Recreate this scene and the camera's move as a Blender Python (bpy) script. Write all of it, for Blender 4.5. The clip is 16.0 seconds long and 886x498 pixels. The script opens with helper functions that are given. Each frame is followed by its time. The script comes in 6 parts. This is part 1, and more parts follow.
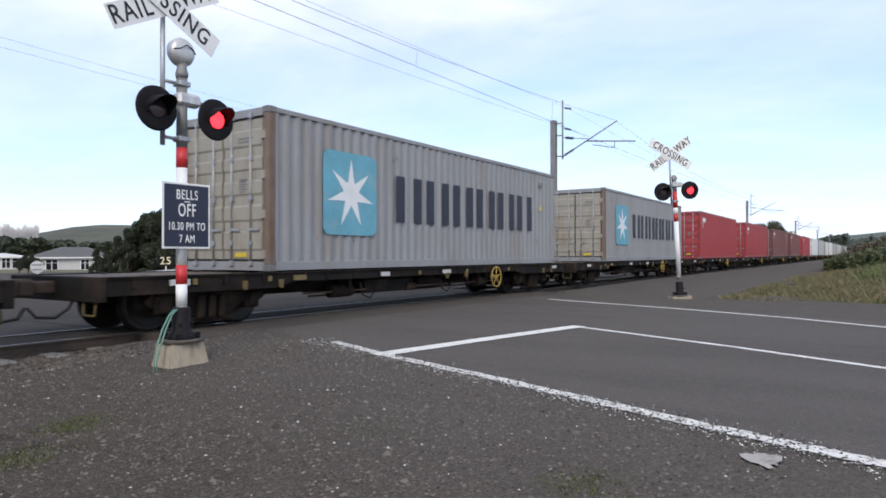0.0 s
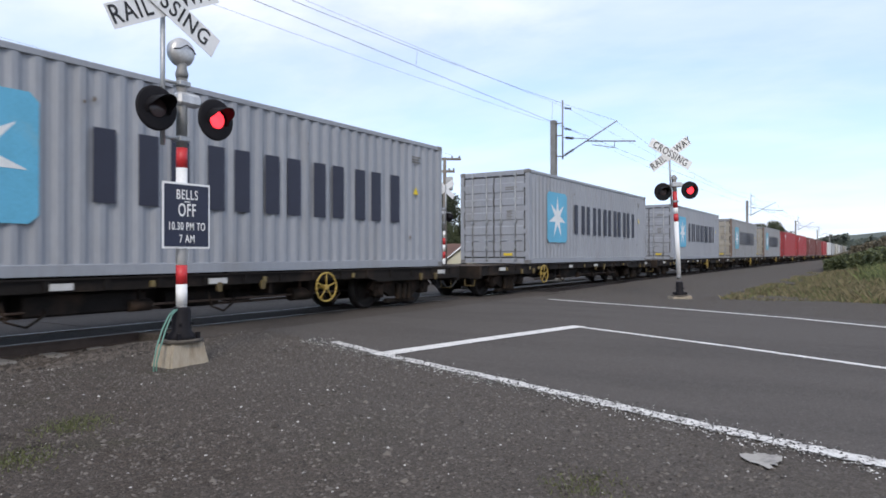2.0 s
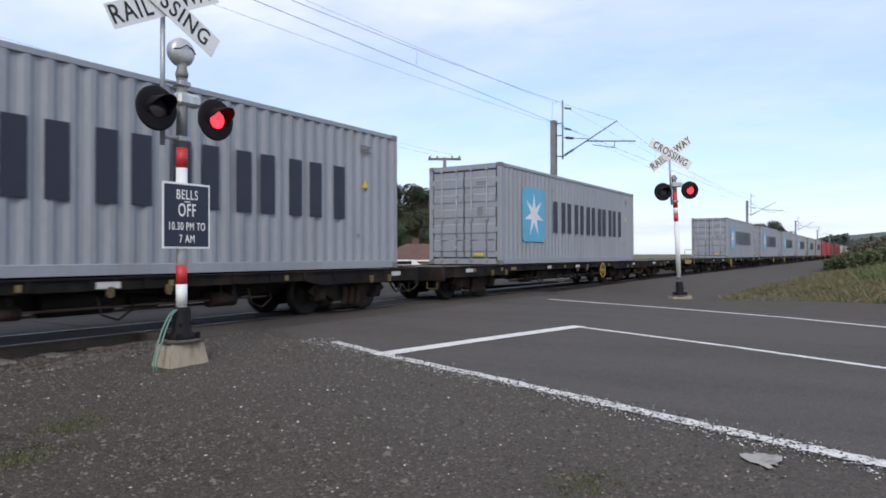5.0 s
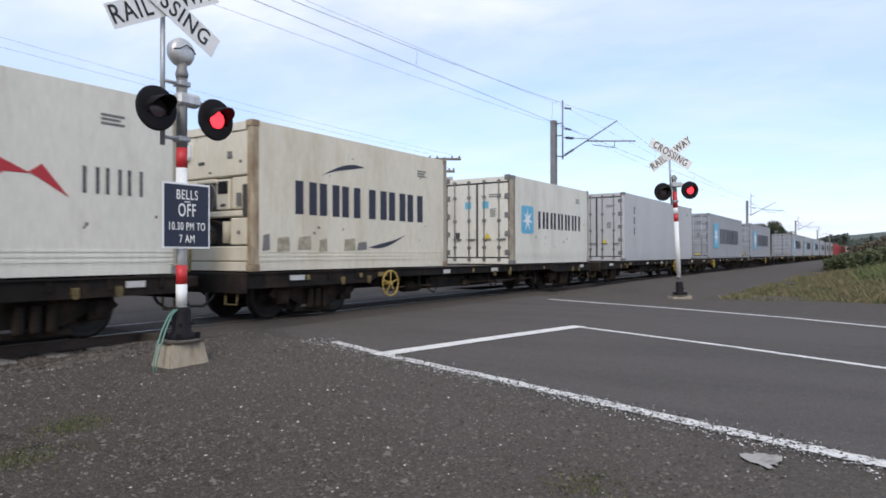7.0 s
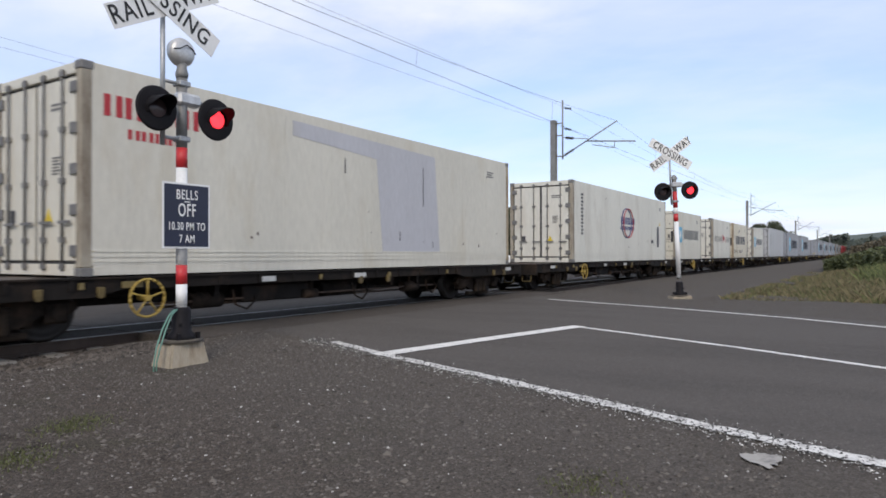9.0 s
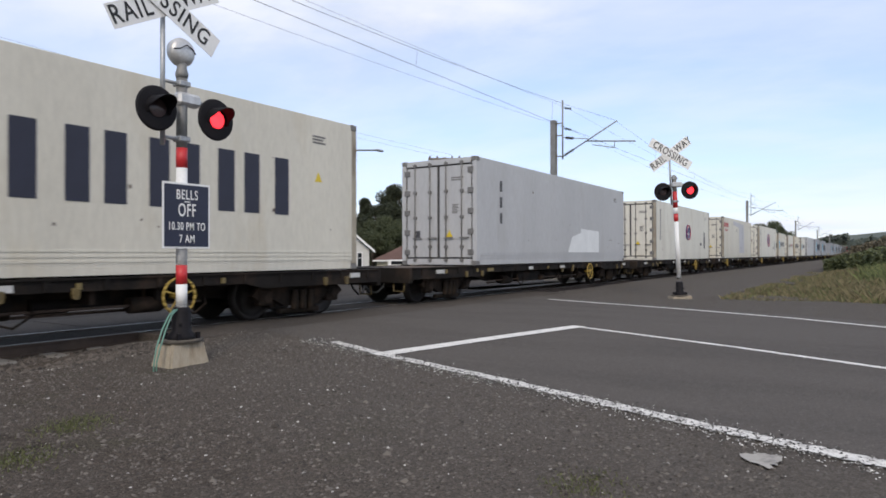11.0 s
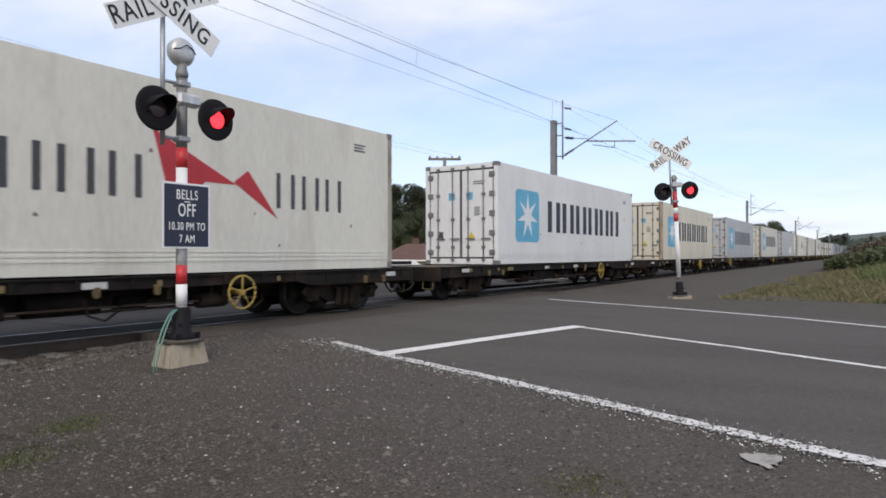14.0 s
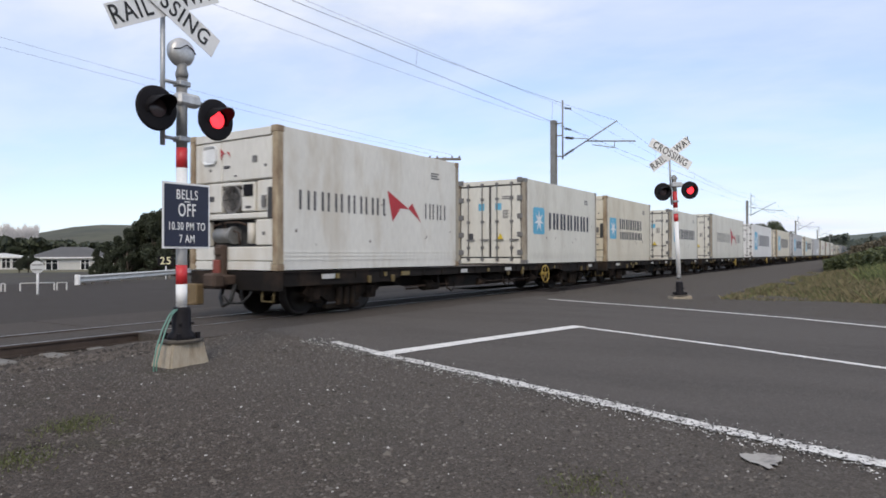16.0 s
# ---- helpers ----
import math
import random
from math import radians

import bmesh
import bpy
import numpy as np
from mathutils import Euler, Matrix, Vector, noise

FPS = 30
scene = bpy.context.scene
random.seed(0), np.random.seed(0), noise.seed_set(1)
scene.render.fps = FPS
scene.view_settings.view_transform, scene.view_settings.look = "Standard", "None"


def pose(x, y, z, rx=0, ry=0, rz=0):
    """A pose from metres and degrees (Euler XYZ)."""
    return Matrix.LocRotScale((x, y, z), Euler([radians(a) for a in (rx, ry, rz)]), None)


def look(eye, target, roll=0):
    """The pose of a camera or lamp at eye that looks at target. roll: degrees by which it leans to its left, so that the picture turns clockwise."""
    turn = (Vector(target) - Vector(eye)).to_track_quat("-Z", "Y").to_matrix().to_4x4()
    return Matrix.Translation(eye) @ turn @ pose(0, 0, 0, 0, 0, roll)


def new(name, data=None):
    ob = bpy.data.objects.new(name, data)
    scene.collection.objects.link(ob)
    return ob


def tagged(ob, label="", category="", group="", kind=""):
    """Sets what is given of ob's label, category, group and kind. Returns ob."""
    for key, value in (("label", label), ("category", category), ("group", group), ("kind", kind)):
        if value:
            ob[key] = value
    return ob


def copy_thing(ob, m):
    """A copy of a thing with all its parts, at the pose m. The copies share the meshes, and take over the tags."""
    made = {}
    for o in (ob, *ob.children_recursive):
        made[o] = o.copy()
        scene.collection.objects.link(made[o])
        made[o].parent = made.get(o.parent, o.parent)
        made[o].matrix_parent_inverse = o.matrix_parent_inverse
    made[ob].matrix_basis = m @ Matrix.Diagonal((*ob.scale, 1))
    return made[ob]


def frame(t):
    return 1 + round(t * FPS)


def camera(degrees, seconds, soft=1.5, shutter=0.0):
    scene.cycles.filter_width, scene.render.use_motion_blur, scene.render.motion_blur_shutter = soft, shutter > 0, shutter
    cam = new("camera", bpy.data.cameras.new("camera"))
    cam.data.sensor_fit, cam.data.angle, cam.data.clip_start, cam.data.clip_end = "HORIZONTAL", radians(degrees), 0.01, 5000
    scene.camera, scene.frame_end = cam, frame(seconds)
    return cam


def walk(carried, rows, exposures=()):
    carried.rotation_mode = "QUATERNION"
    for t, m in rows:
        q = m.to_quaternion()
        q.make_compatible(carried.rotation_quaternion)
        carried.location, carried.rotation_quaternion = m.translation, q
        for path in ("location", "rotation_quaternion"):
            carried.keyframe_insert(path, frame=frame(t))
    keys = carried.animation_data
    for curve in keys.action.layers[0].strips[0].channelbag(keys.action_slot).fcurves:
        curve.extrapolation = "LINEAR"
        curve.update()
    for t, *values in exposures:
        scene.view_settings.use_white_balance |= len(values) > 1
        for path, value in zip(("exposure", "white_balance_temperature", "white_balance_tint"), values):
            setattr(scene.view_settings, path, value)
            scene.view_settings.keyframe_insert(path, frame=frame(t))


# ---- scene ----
import functools
import itertools

# camera: on a low tripod beside the road, it stands still
EYE = (0.0, -9.997, 1.171)
AHEAD = (EYE[0] + 20 * 0.83737, EYE[1] + 20 * 0.54657, EYE[2] + 20 * 0.008275)
cam = camera(67.62, 16.0, 1.7, 0.06)
walk(cam, [(0, look(EYE, AHEAD, -0.11)), (16, look(EYE, AHEAD, -0.11))], [(0, 0.10, 6420, 10), (3, 0.04, 6380, 10), (4, -0.10, 6350, 10), (6.5, 0.02, 6400, 10), (8, -0.09, 6500, 10), (12, -0.08, 6750, 10), (16, -0.11, 6650, 10)])

# ---- light: a bright, thinly overcast winter sky ----
SUN_EL = radians(36)
world = bpy.data.worlds.new("sky")
scene.world = world
world.use_nodes = True
wt = world.node_tree
wt.nodes.clear()
w_out = wt.nodes.new("ShaderNodeOutputWorld")
w_bg = wt.nodes.new("ShaderNodeBackground")
w_sky = wt.nodes.new("ShaderNodeTexSky")
w_sky.sky_type = "NISHITA"
w_sky.sun_disc = False
w_sky.sun_elevation = SUN_EL
w_sky.sun_rotation = radians(239)
w_sky.air_density = 1.0
w_sky.dust_density = 0.6
w_co = wt.nodes.new("ShaderNodeTexCoord")
w_sep = wt.nodes.new("ShaderNodeSeparateXYZ")
wt.links.new(w_co.outputs["Generated"], w_sep.inputs[0])


def wmath(op, a, b=None, clamp=False):
    n = wt.nodes.new("ShaderNodeMath")
    n.operation, n.use_clamp = op, clamp
    for i, v in enumerate((a, b)):
        if v is None:
            continue
        if isinstance(v, (int, float)):
            n.inputs[i].default_value = v
        else:
            wt.links.new(v, n.inputs[i])
    return n.outputs[0]


# clouds lie on a flat layer: the direction is projected on a plane overhead
w_h = wmath("ADD", wmath("MAXIMUM", w_sep.outputs[2], 0.0), 0.16)
w_cx, w_cy = wmath("DIVIDE", w_sep.outputs[0], w_h), wmath("DIVIDE", w_sep.outputs[1], w_h)
w_comb = wt.nodes.new("ShaderNodeCombineXYZ")
wt.links.new(w_cx, w_comb.inputs[0])
wt.links.new(w_cy, w_comb.inputs[1])


def wnoise(scale, detail, rough, dist, off):
    mp = wt.nodes.new("ShaderNodeMapping")
    mp.inputs["Location"].default_value = off
    mp.inputs["Rotation"].default_value = (0, 0, 0.5)
    mp.inputs["Scale"].default_value = (1.0, 0.6, 1)
    wt.links.new(w_comb.outputs[0], mp.inputs[0])
    n = wt.nodes.new("ShaderNodeTexNoise")
    n.inputs["Scale"].default_value, n.inputs["Detail"].default_value = scale, detail
    n.inputs["Roughness"].default_value, n.inputs["Distortion"].default_value = rough, dist
    wt.links.new(mp.outputs[0], n.inputs["Vector"])
    return n.outputs[0]


def wramp(fac, stops):
    r = wt.nodes.new("ShaderNodeValToRGB")
    r.color_ramp.interpolation = "EASE"
    while len(r.color_ramp.elements) < len(stops):
        r.color_ramp.elements.new(0.5)
    for e, (p, c) in zip(r.color_ramp.elements, stops):
        e.position, e.color = p, (*c, 1)
    wt.links.new(fac, r.inputs[0])
    return r.outputs[0]


w_big = wnoise(0.42, 5, 0.55, 0.3, (1.7, 0.4, 0))
w_small = wnoise(1.3, 6, 0.6, 0.2, (0.2, 3.1, 0))
w_sum = wmath("ADD", wmath("MULTIPLY", w_big, 0.8), wmath("MULTIPLY", w_small, 0.2))
# the cloud closes overhead
w_sum = wmath("ADD", w_sum, wmath("MULTIPLY", wmath("MAXIMUM", wmath("SUBTRACT", w_sep.outputs[2], 0.42), 0.0), 0.5))
w_cover = wramp(w_sum, [(0.37, (0.0,) * 3), (0.50, (0.38,) * 3), (0.63, (0.97,) * 3)])
w_tone = wramp(w_small, [(0.3, (7.5, 8.4, 10.5)), (0.6, (9.7, 10.2, 11.4))])
w_mix = wt.nodes.new("ShaderNodeMixRGB")
wt.links.new(w_cover, w_mix.inputs[0])
# thin haze lies over the blue
w_haze = wt.nodes.new("ShaderNodeMixRGB")
w_haze.blend_type = "ADD"
w_haze.inputs[0].default_value = 1.0
w_haze.inputs[2].default_value = (2.8, 3.7, 6.0, 1)
wt.links.new(w_sky.outputs[0], w_haze.inputs[1])
wt.links.new(w_haze.outputs[0], w_mix.inputs[1])
wt.links.new(w_tone, w_mix.inputs[2])
wt.links.new(w_mix.outputs[0], w_bg.inputs["Color"])
w_bg.inputs["Strength"].default_value = 0.10
wt.links.new(w_bg.outputs[0], w_out.inputs["Surface"])

sun_data = bpy.data.lights.new("sun", "SUN")
sun_data.energy, sun_data.angle, sun_data.color = 1.8, radians(14), (1.0, 0.9, 0.78)
sun = new("sun", sun_data)
sun_dir = Vector((math.cos(SUN_EL) * -0.86, math.cos(SUN_EL) * -0.51, math.sin(SUN_EL)))
sun.matrix_world = look(tuple(sun_dir * 60), (0, 0, 0))


# ---- materials ----
MATS = {}


def mat(name, col, rough=0.6, metal=0.0, var=0.25, scale=3.0, fine=40.0, bump=0.15, bumpscale=60.0, stain=None, stain_amt=0.0, stain_scale=1.2, stretch=(1, 1, 1), rand=0.0, emit=None, spec=0.5):
    """Two scales of colour variation, an optional stain colour, fine relief."""
    if name in MATS:
        return MATS[name]
    m = bpy.data.materials.new(name)
    m.use_nodes = True
    nt = m.node_tree
    b = nt.nodes["Principled BSDF"]
    b.inputs["Roughness"].default_value, b.inputs["Metallic"].default_value = rough, metal
    b.inputs["Specular IOR Level"].default_value = spec
    tc = nt.nodes.new("ShaderNodeTexCoord")
    mp = nt.nodes.new("ShaderNodeMapping")
    mp.inputs["Scale"].default_value = stretch
    nt.links.new(tc.outputs["Object"], mp.inputs[0])

    def nz(s, d=4, r=0.6):
        n = nt.nodes.new("ShaderNodeTexNoise")
        n.inputs["Scale"].default_value, n.inputs["Detail"].default_value, n.inputs["Roughness"].default_value = s, d, r
        nt.links.new(mp.outputs[0], n.inputs["Vector"])
        return n.outputs[0]

    def rmp(f, p0, c0, p1, c1):
        r = nt.nodes.new("ShaderNodeValToRGB")
        r.color_ramp.elements[0].position, r.color_ramp.elements[0].color = p0, (*c0, 1)
        r.color_ramp.elements[1].position, r.color_ramp.elements[1].color = p1, (*c1, 1)
        nt.links.new(f, r.inputs[0])
        return r.outputs[0]

    def mix(f, a, c, mode="MIX"):
        n = nt.nodes.new("ShaderNodeMixRGB")
        n.blend_type = mode
        for i, v in ((0, f), (1, a), (2, c)):
            if isinstance(v, (int, float)):
                n.inputs[i].default_value = v
            elif isinstance(v, tuple):
                n.inputs[i].default_value = (*v, 1)
            else:
                nt.links.new(v, n.inputs[i])
        return n.outputs[0]

    lo, hi = tuple(c * (1 - var) for c in col), tuple(min(c * (1 + var), 0.95) for c in col)
    c = rmp(nz(scale), 0.3, lo, 0.7, hi)
    c = mix(0.5 * var + 0.1, c, rmp(nz(fine, 6, 0.7), 0.35, tuple(x * 0.55 for x in col), 0.65, tuple(min(x * 1.45, 0.95) for x in col)))
    if stain:
        c = mix(rmp(nz(stain_scale, 6, 0.65), 0.62 - 0.3 * stain_amt, (0, 0, 0), 0.85 - 0.3 * stain_amt, (0.85,) * 3), c, stain)
    if rand:
        oi = nt.nodes.new("ShaderNodeObjectInfo")
        c = mix(rand, c, rmp(oi.outputs["Random"], 0, (0.25,) * 3, 1, (1.0,) * 3), "MULTIPLY")
    nt.links.new(c, b.inputs["Base Color"])
    if bump:
        bp = nt.nodes.new("ShaderNodeBump")
        bp.inputs["Strength"].default_value, bp.inputs["Distance"].default_value = bump, 0.01
        nt.links.new(nz(bumpscale, 5, 0.65), bp.inputs["Height"])
        nt.links.new(bp.outputs[0], b.inputs["Normal"])
    if emit:
        b.inputs["Emission Color"].default_value, b.inputs["Emission Strength"].default_value = (*emit[:3], 1), emit[3]
    MATS[name] = m
    return m


def aggregate(name, dark, light, scale, patches, bump=0.6, tone=0.35, shoulder=None):
    """Chips of stone bound together: each grain takes its own tone, two grain sizes, broad stains."""
    m = bpy.data.materials.new(name)
    m.use_nodes = True
    nt = m.node_tree
    b = nt.nodes["Principled BSDF"]
    b.inputs["Roughness"].default_value, b.inputs["Specular IOR Level"].default_value = 0.92, 0.12
    tc = nt.nodes.new("ShaderNodeTexCoord")

    def cells(s):
        v = nt.nodes.new("ShaderNodeTexVoronoi")
        v.inputs["Scale"].default_value = s
        nt.links.new(tc.outputs["Object"], v.inputs["Vector"])
        sep = nt.nodes.new("ShaderNodeSeparateColor")
        nt.links.new(v.outputs["Color"], sep.inputs[0])
        return v.outputs["Distance"], sep.outputs[0]

    def ramp(f, stops):
        r = nt.nodes.new("ShaderNodeValToRGB")
        while len(r.color_ramp.elements) < len(stops):
            r.color_ramp.elements.new(0.5)
        for e, (p, c) in zip(r.color_ramp.elements, stops):
            e.position, e.color = p, (*c, 1)
        nt.links.new(f, r.inputs[0])
        return r.outputs[0]

    def mix(f, a, c, mode="MIX"):
        n = nt.nodes.new("ShaderNodeMixRGB")
        n.blend_type = mode
        for i, v in ((0, f), (1, a), (2, c)):
            if isinstance(v, (int, float)):
                n.inputs[i].default_value = v
            else:
                nt.links.new(v, n.inputs[i])
        return n.outputs[0]

    def nz(s, d=5, stretch=None):
        n = nt.nodes.new("ShaderNodeTexNoise")
        n.inputs["Scale"].default_value, n.inputs["Detail"].default_value, n.inputs["Roughness"].default_value = s, d, 0.62
        if stretch:
            mp = nt.nodes.new("ShaderNodeMapping")
            mp.inputs["Scale"].default_value = stretch
            mp.inputs["Rotation"].default_value = (0, 0, 0.34)
            nt.links.new(tc.outputs["Object"], mp.inputs[0])
            nt.links.new(mp.outputs[0], n.inputs["Vector"])
        else:
            nt.links.new(tc.outputs["Object"], n.inputs["Vector"])
        return n.outputs[0]

    d1, r1 = cells(scale)
    d2, r2 = cells(scale * 2.3)
    mid = tuple((p + q) / 2 for p, q in zip(dark, light))
    c = mix(0.45, ramp(r1, [(0.0, dark), (0.75, mid), (0.97, light), (1.0, tuple(x * 1.4 for x in light))]), ramp(r2, [(0.0, dark), (1.0, light)]))
    for s, lo, hi, col, str_ in patches:
        c = mix(ramp(nz(s, 5, str_), [(lo, (0, 0, 0)), (hi, (0.8,) * 3)]), c, ramp(r1, [(0, tuple(x * (1 - tone) for x in col)), (1, tuple(x * (1 + tone) for x in col))]))
    if shoulder:
        # fresher grey chips have been spread along the seal; their edge is ragged
        lo, hi = shoulder
        dot = nt.nodes.new("ShaderNodeVectorMath")
        dot.operation = "DOT_PRODUCT"
        dot.inputs[1].default_value = (1.0, -0.348, 0.0)
        nt.links.new(tc.outputs["Object"], dot.inputs[0])
        wav = nt.nodes.new("ShaderNodeMath")
        wav.operation = "MULTIPLY_ADD"
        wav.inputs[1].default_value = 3.2
        nt.links.new(nz(0.55, 5), wav.inputs[0])
        nt.links.new(dot.outputs["Value"], wav.inputs[2])
        reach = nt.nodes.new("ShaderNodeMapRange")
        reach.inputs["From Min"].default_value, reach.inputs["From Max"].default_value = 5.5, 8.3
        nt.links.new(wav.outputs[0], reach.inputs["Value"])
        fresh_chips = mix(0.45, ramp(r1, [(0.0, lo), (0.8, tuple((p + q) / 2 for p, q in zip(lo, hi))), (1.0, hi)]), ramp(r2, [(0.0, lo), (1.0, hi)]))
        grade = nt.nodes.new("ShaderNodeMath")
        grade.operation = "MULTIPLY"
        grade.inputs[1].default_value = 0.85
        nt.links.new(reach.outputs[0], grade.inputs[0])
        c = mix(grade.outputs[0], c, fresh_chips)
    nt.links.new(c, b.inputs["Base Color"])
    bp = nt.nodes.new("ShaderNodeBump")
    bp.inputs["Strength"].default_value, bp.inputs["Distance"].default_value = bump, 0.012
    bp.invert = True
    nt.links.new(d1, bp.inputs["Height"])
    nt.links.new(bp.outputs[0], b.inputs["Normal"])
    return m


def leaf_mat(name, dark, light, rough=0.7):
    """Foliage: each leaf or clump takes its own tone."""
    m = bpy.data.materials.new(name)
    m.use_nodes = True
    nt = m.node_tree
    b = nt.nodes["Principled BSDF"]
    b.inputs["Roughness"].default_value = rough
    g = nt.nodes.new("ShaderNodeNewGeometry")
    r = nt.nodes.new("ShaderNodeValToRGB")
    r.color_ramp.elements[0].color, r.color_ramp.elements[1].color = (*dark, 1), (*light, 1)
    nt.links.new(g.outputs["Random Per Island"], r.inputs[0])
    nt.links.new(r.outputs[0], b.inputs["Base Color"])
    return m


STEEL_BLACK = mat("wagon_black", (0.0145, 0.0125, 0.0115), 0.8, 0, 0.4, 1.5, 25, 0.3, 50, (0.05, 0.034, 0.024), 0.42, 1.3, spec=0.15)
DECK = mat("deck_steel", (0.082, 0.070, 0.060), 0.85, 0, 0.4, 1.0, 20, 0.3, 40, (0.13, 0.088, 0.060), 0.6, 0.8)
BOGIE = mat("bogie_grime", (0.018, 0.0145, 0.012), 0.9, 0, 0.45, 3, 30, 0.4, 60, (0.062, 0.041, 0.029), 0.55, 2, spec=0.12)
WHEEL = mat("wheel_steel", (0.03, 0.026, 0.024), 0.55, 0.5, 0.3, 4, 30, 0.2, 60)
YELLOW = mat("yellow_paint", (0.40, 0.28, 0.06), 0.55, 0, 0.25, 4, 30, 0.15, 60, (0.12, 0.08, 0.04), 0.35, 4)
DULL_YELLOW = mat("grimy_yellow", (0.13, 0.095, 0.035), 0.75, 0, 0.35, 5, 30, 0.2, 60, (0.05, 0.04, 0.028), 0.5, 5)
REFLECT = mat("white_reflector", (0.5, 0.5, 0.49), 0.35, 0, 0.1, 10, 60, 0.05)
REFLECT_Y = mat("yellow_reflector", (0.17, 0.13, 0.05), 0.5, 0, 0.15, 10, 60, 0.05)
RUST = mat("rust", (0.065, 0.042, 0.03), 0.85, 0, 0.45, 4, 30, 0.4, 50)
HOSE = mat("rubber_hose", (0.015, 0.015, 0.015), 0.6, 0, 0.2)
GALV = mat("galvanised_steel", (0.36, 0.37, 0.38), 0.45, 0.6, 0.2, 6, 40, 0.1, 80, (0.2, 0.2, 0.2), 0.25, 3)
GALV_OLD = mat("weathered_galvanised", (0.24, 0.24, 0.235), 0.6, 0.4, 0.25, 4, 30, 0.15, 60, (0.12, 0.1, 0.09), 0.35, 2)
WHITE = mat("white_enamel", (0.78, 0.78, 0.77), 0.45, 0, 0.06, 3, 40, 0.05, 60, (0.45, 0.43, 0.4), 0.12, 4)
RED = mat("red_enamel", (0.52, 0.03, 0.035), 0.45, 0, 0.12, 4, 40, 0.05, 60, (0.3, 0.06, 0.05), 0.15, 4)
BLACK = mat("black_enamel", (0.010, 0.009, 0.011), 0.7, 0, 0.25, 5, 40, 0.05, spec=0.2)
NAVY = mat("sign_navy", (0.016, 0.02, 0.045), 0.4, 0, 0.15, 3, 40, 0.03)
LETTER_BLACK = mat("letter_black", (0.014, 0.014, 0.015), 0.6, 0, 0.1, 4, 40, 0.0)
ALU = mat("cast_aluminium", (0.55, 0.55, 0.55), 0.42, 0.55, 0.15, 9, 50, 0.12, 70, (0.3, 0.3, 0.3), 0.2, 7)
CONCRETE = mat("stained_concrete", (0.38, 0.33, 0.255), 0.9, 0, 0.25, 5, 60, 0.5, 70, (0.17, 0.125, 0.08), 0.5, 5, (1, 1, 0.3))
SLAB_DIRT = mat("dirty_slab", (0.085, 0.074, 0.062), 0.95, 0, 0.4, 7, 60, 0.6, 60, (0.16, 0.14, 0.115), 0.4, 6)
ASPHALT = aggregate("asphalt", (0.074, 0.066, 0.060), (0.128, 0.114, 0.104), 75, [(0.35, 0.45, 0.75, (0.070, 0.063, 0.058), (3, 0.5, 1)), (0.9, 0.55, 0.8, (0.108, 0.097, 0.088), (2.5, 0.6, 1))], 0.35)
GRAVEL = aggregate("grey_gravel", (0.040, 0.033, 0.028), (0.118, 0.099, 0.084), 62, [(0.5, 0.45, 0.68, (0.072, 0.057, 0.046), (1.6, 0.6, 1)), (1.6, 0.54, 0.72, (0.055, 0.043, 0.034), (2.2, 0.7, 1)), (0.9, 0.56, 0.74, (0.050, 0.048, 0.026), None), (2.6, 0.58, 0.7, (0.034, 0.027, 0.021), (1.5, 0.8, 1))], 0.9, 0.45, ((0.060, 0.0525, 0.046), (0.152, 0.134, 0.118)))
BALLAST = mat("ballast", (0.085, 0.077, 0.07), 0.95, 0, 0.4, 1.2, 18, 1.0, 30, (0.055, 0.042, 0.034), 0.4, 1)
DIRT_GRASS = mat("rough_grass", (0.098, 0.09, 0.046), 0.95, 0, 0.4, 0.25, 6, 0.8, 12, (0.17, 0.145, 0.08), 0.5, 0.12)
RAIL_SIDE = mat("rail_rust", (0.055, 0.038, 0.029), 0.8, 0, 0.35, 3, 40, 0.3, 60)
RAIL_TOP = mat("rail_top", (0.24, 0.225, 0.21), 0.42, 0.8, 0.25, 3, 40, 0.05, 60, (0.12, 0.09, 0.07), 0.35, 1.5)
SLEEPER = mat("sleeper", (0.2, 0.19, 0.175), 0.9, 0, 0.3, 3, 30, 0.4, 50)


def worn_paint(name, col, under, amt):
    m = mat(name, col, 0.7, 0, 0.12, 2.5, 45, 0.35, 110, under, amt, 9.0)
    return m


LINE = worn_paint("road_paint", (0.69, 0.665, 0.63), (0.12, 0.11, 0.1), 0.22)
LINE_WORN = worn_paint("worn_road_paint", (0.67, 0.645, 0.61), (0.09, 0.08, 0.072), 0.5)


# ---- mesh helpers ----
def part(name, bm, material, parent=None, label="", m=None, smooth=False):
    me = bpy.data.meshes.new(name)
    bmesh.ops.recalc_face_normals(bm, faces=bm.faces)
    bm.to_mesh(me)
    bm.free()
    for one in material if isinstance(material, (list, tuple)) else (material,):
        me.materials.append(one)
    if smooth:
        for p in me.polygons:
            p.use_smooth = True
    ob = new(name, me)
    if parent is not None:
        ob.parent = parent
    if m is not None:
        ob.matrix_basis = m
    if label:
        ob["label"] = label
    return ob


def raw(name, verts, faces, material, parent=None, label=""):
    me = bpy.data.meshes.new(name)
    me.from_pydata(verts, [], faces)
    me.materials.append(material)
    ob = new(name, me)
    if parent is not None:
        ob.parent = parent
    if label:
        ob["label"] = label
    return ob


def thing(name, label, category, group="", kind="", m=None):
    ob = new(name)
    ob.empty_display_size = 0.2
    if m is not None:
        ob.matrix_basis = m
    return tagged(ob, label, category, group, kind)


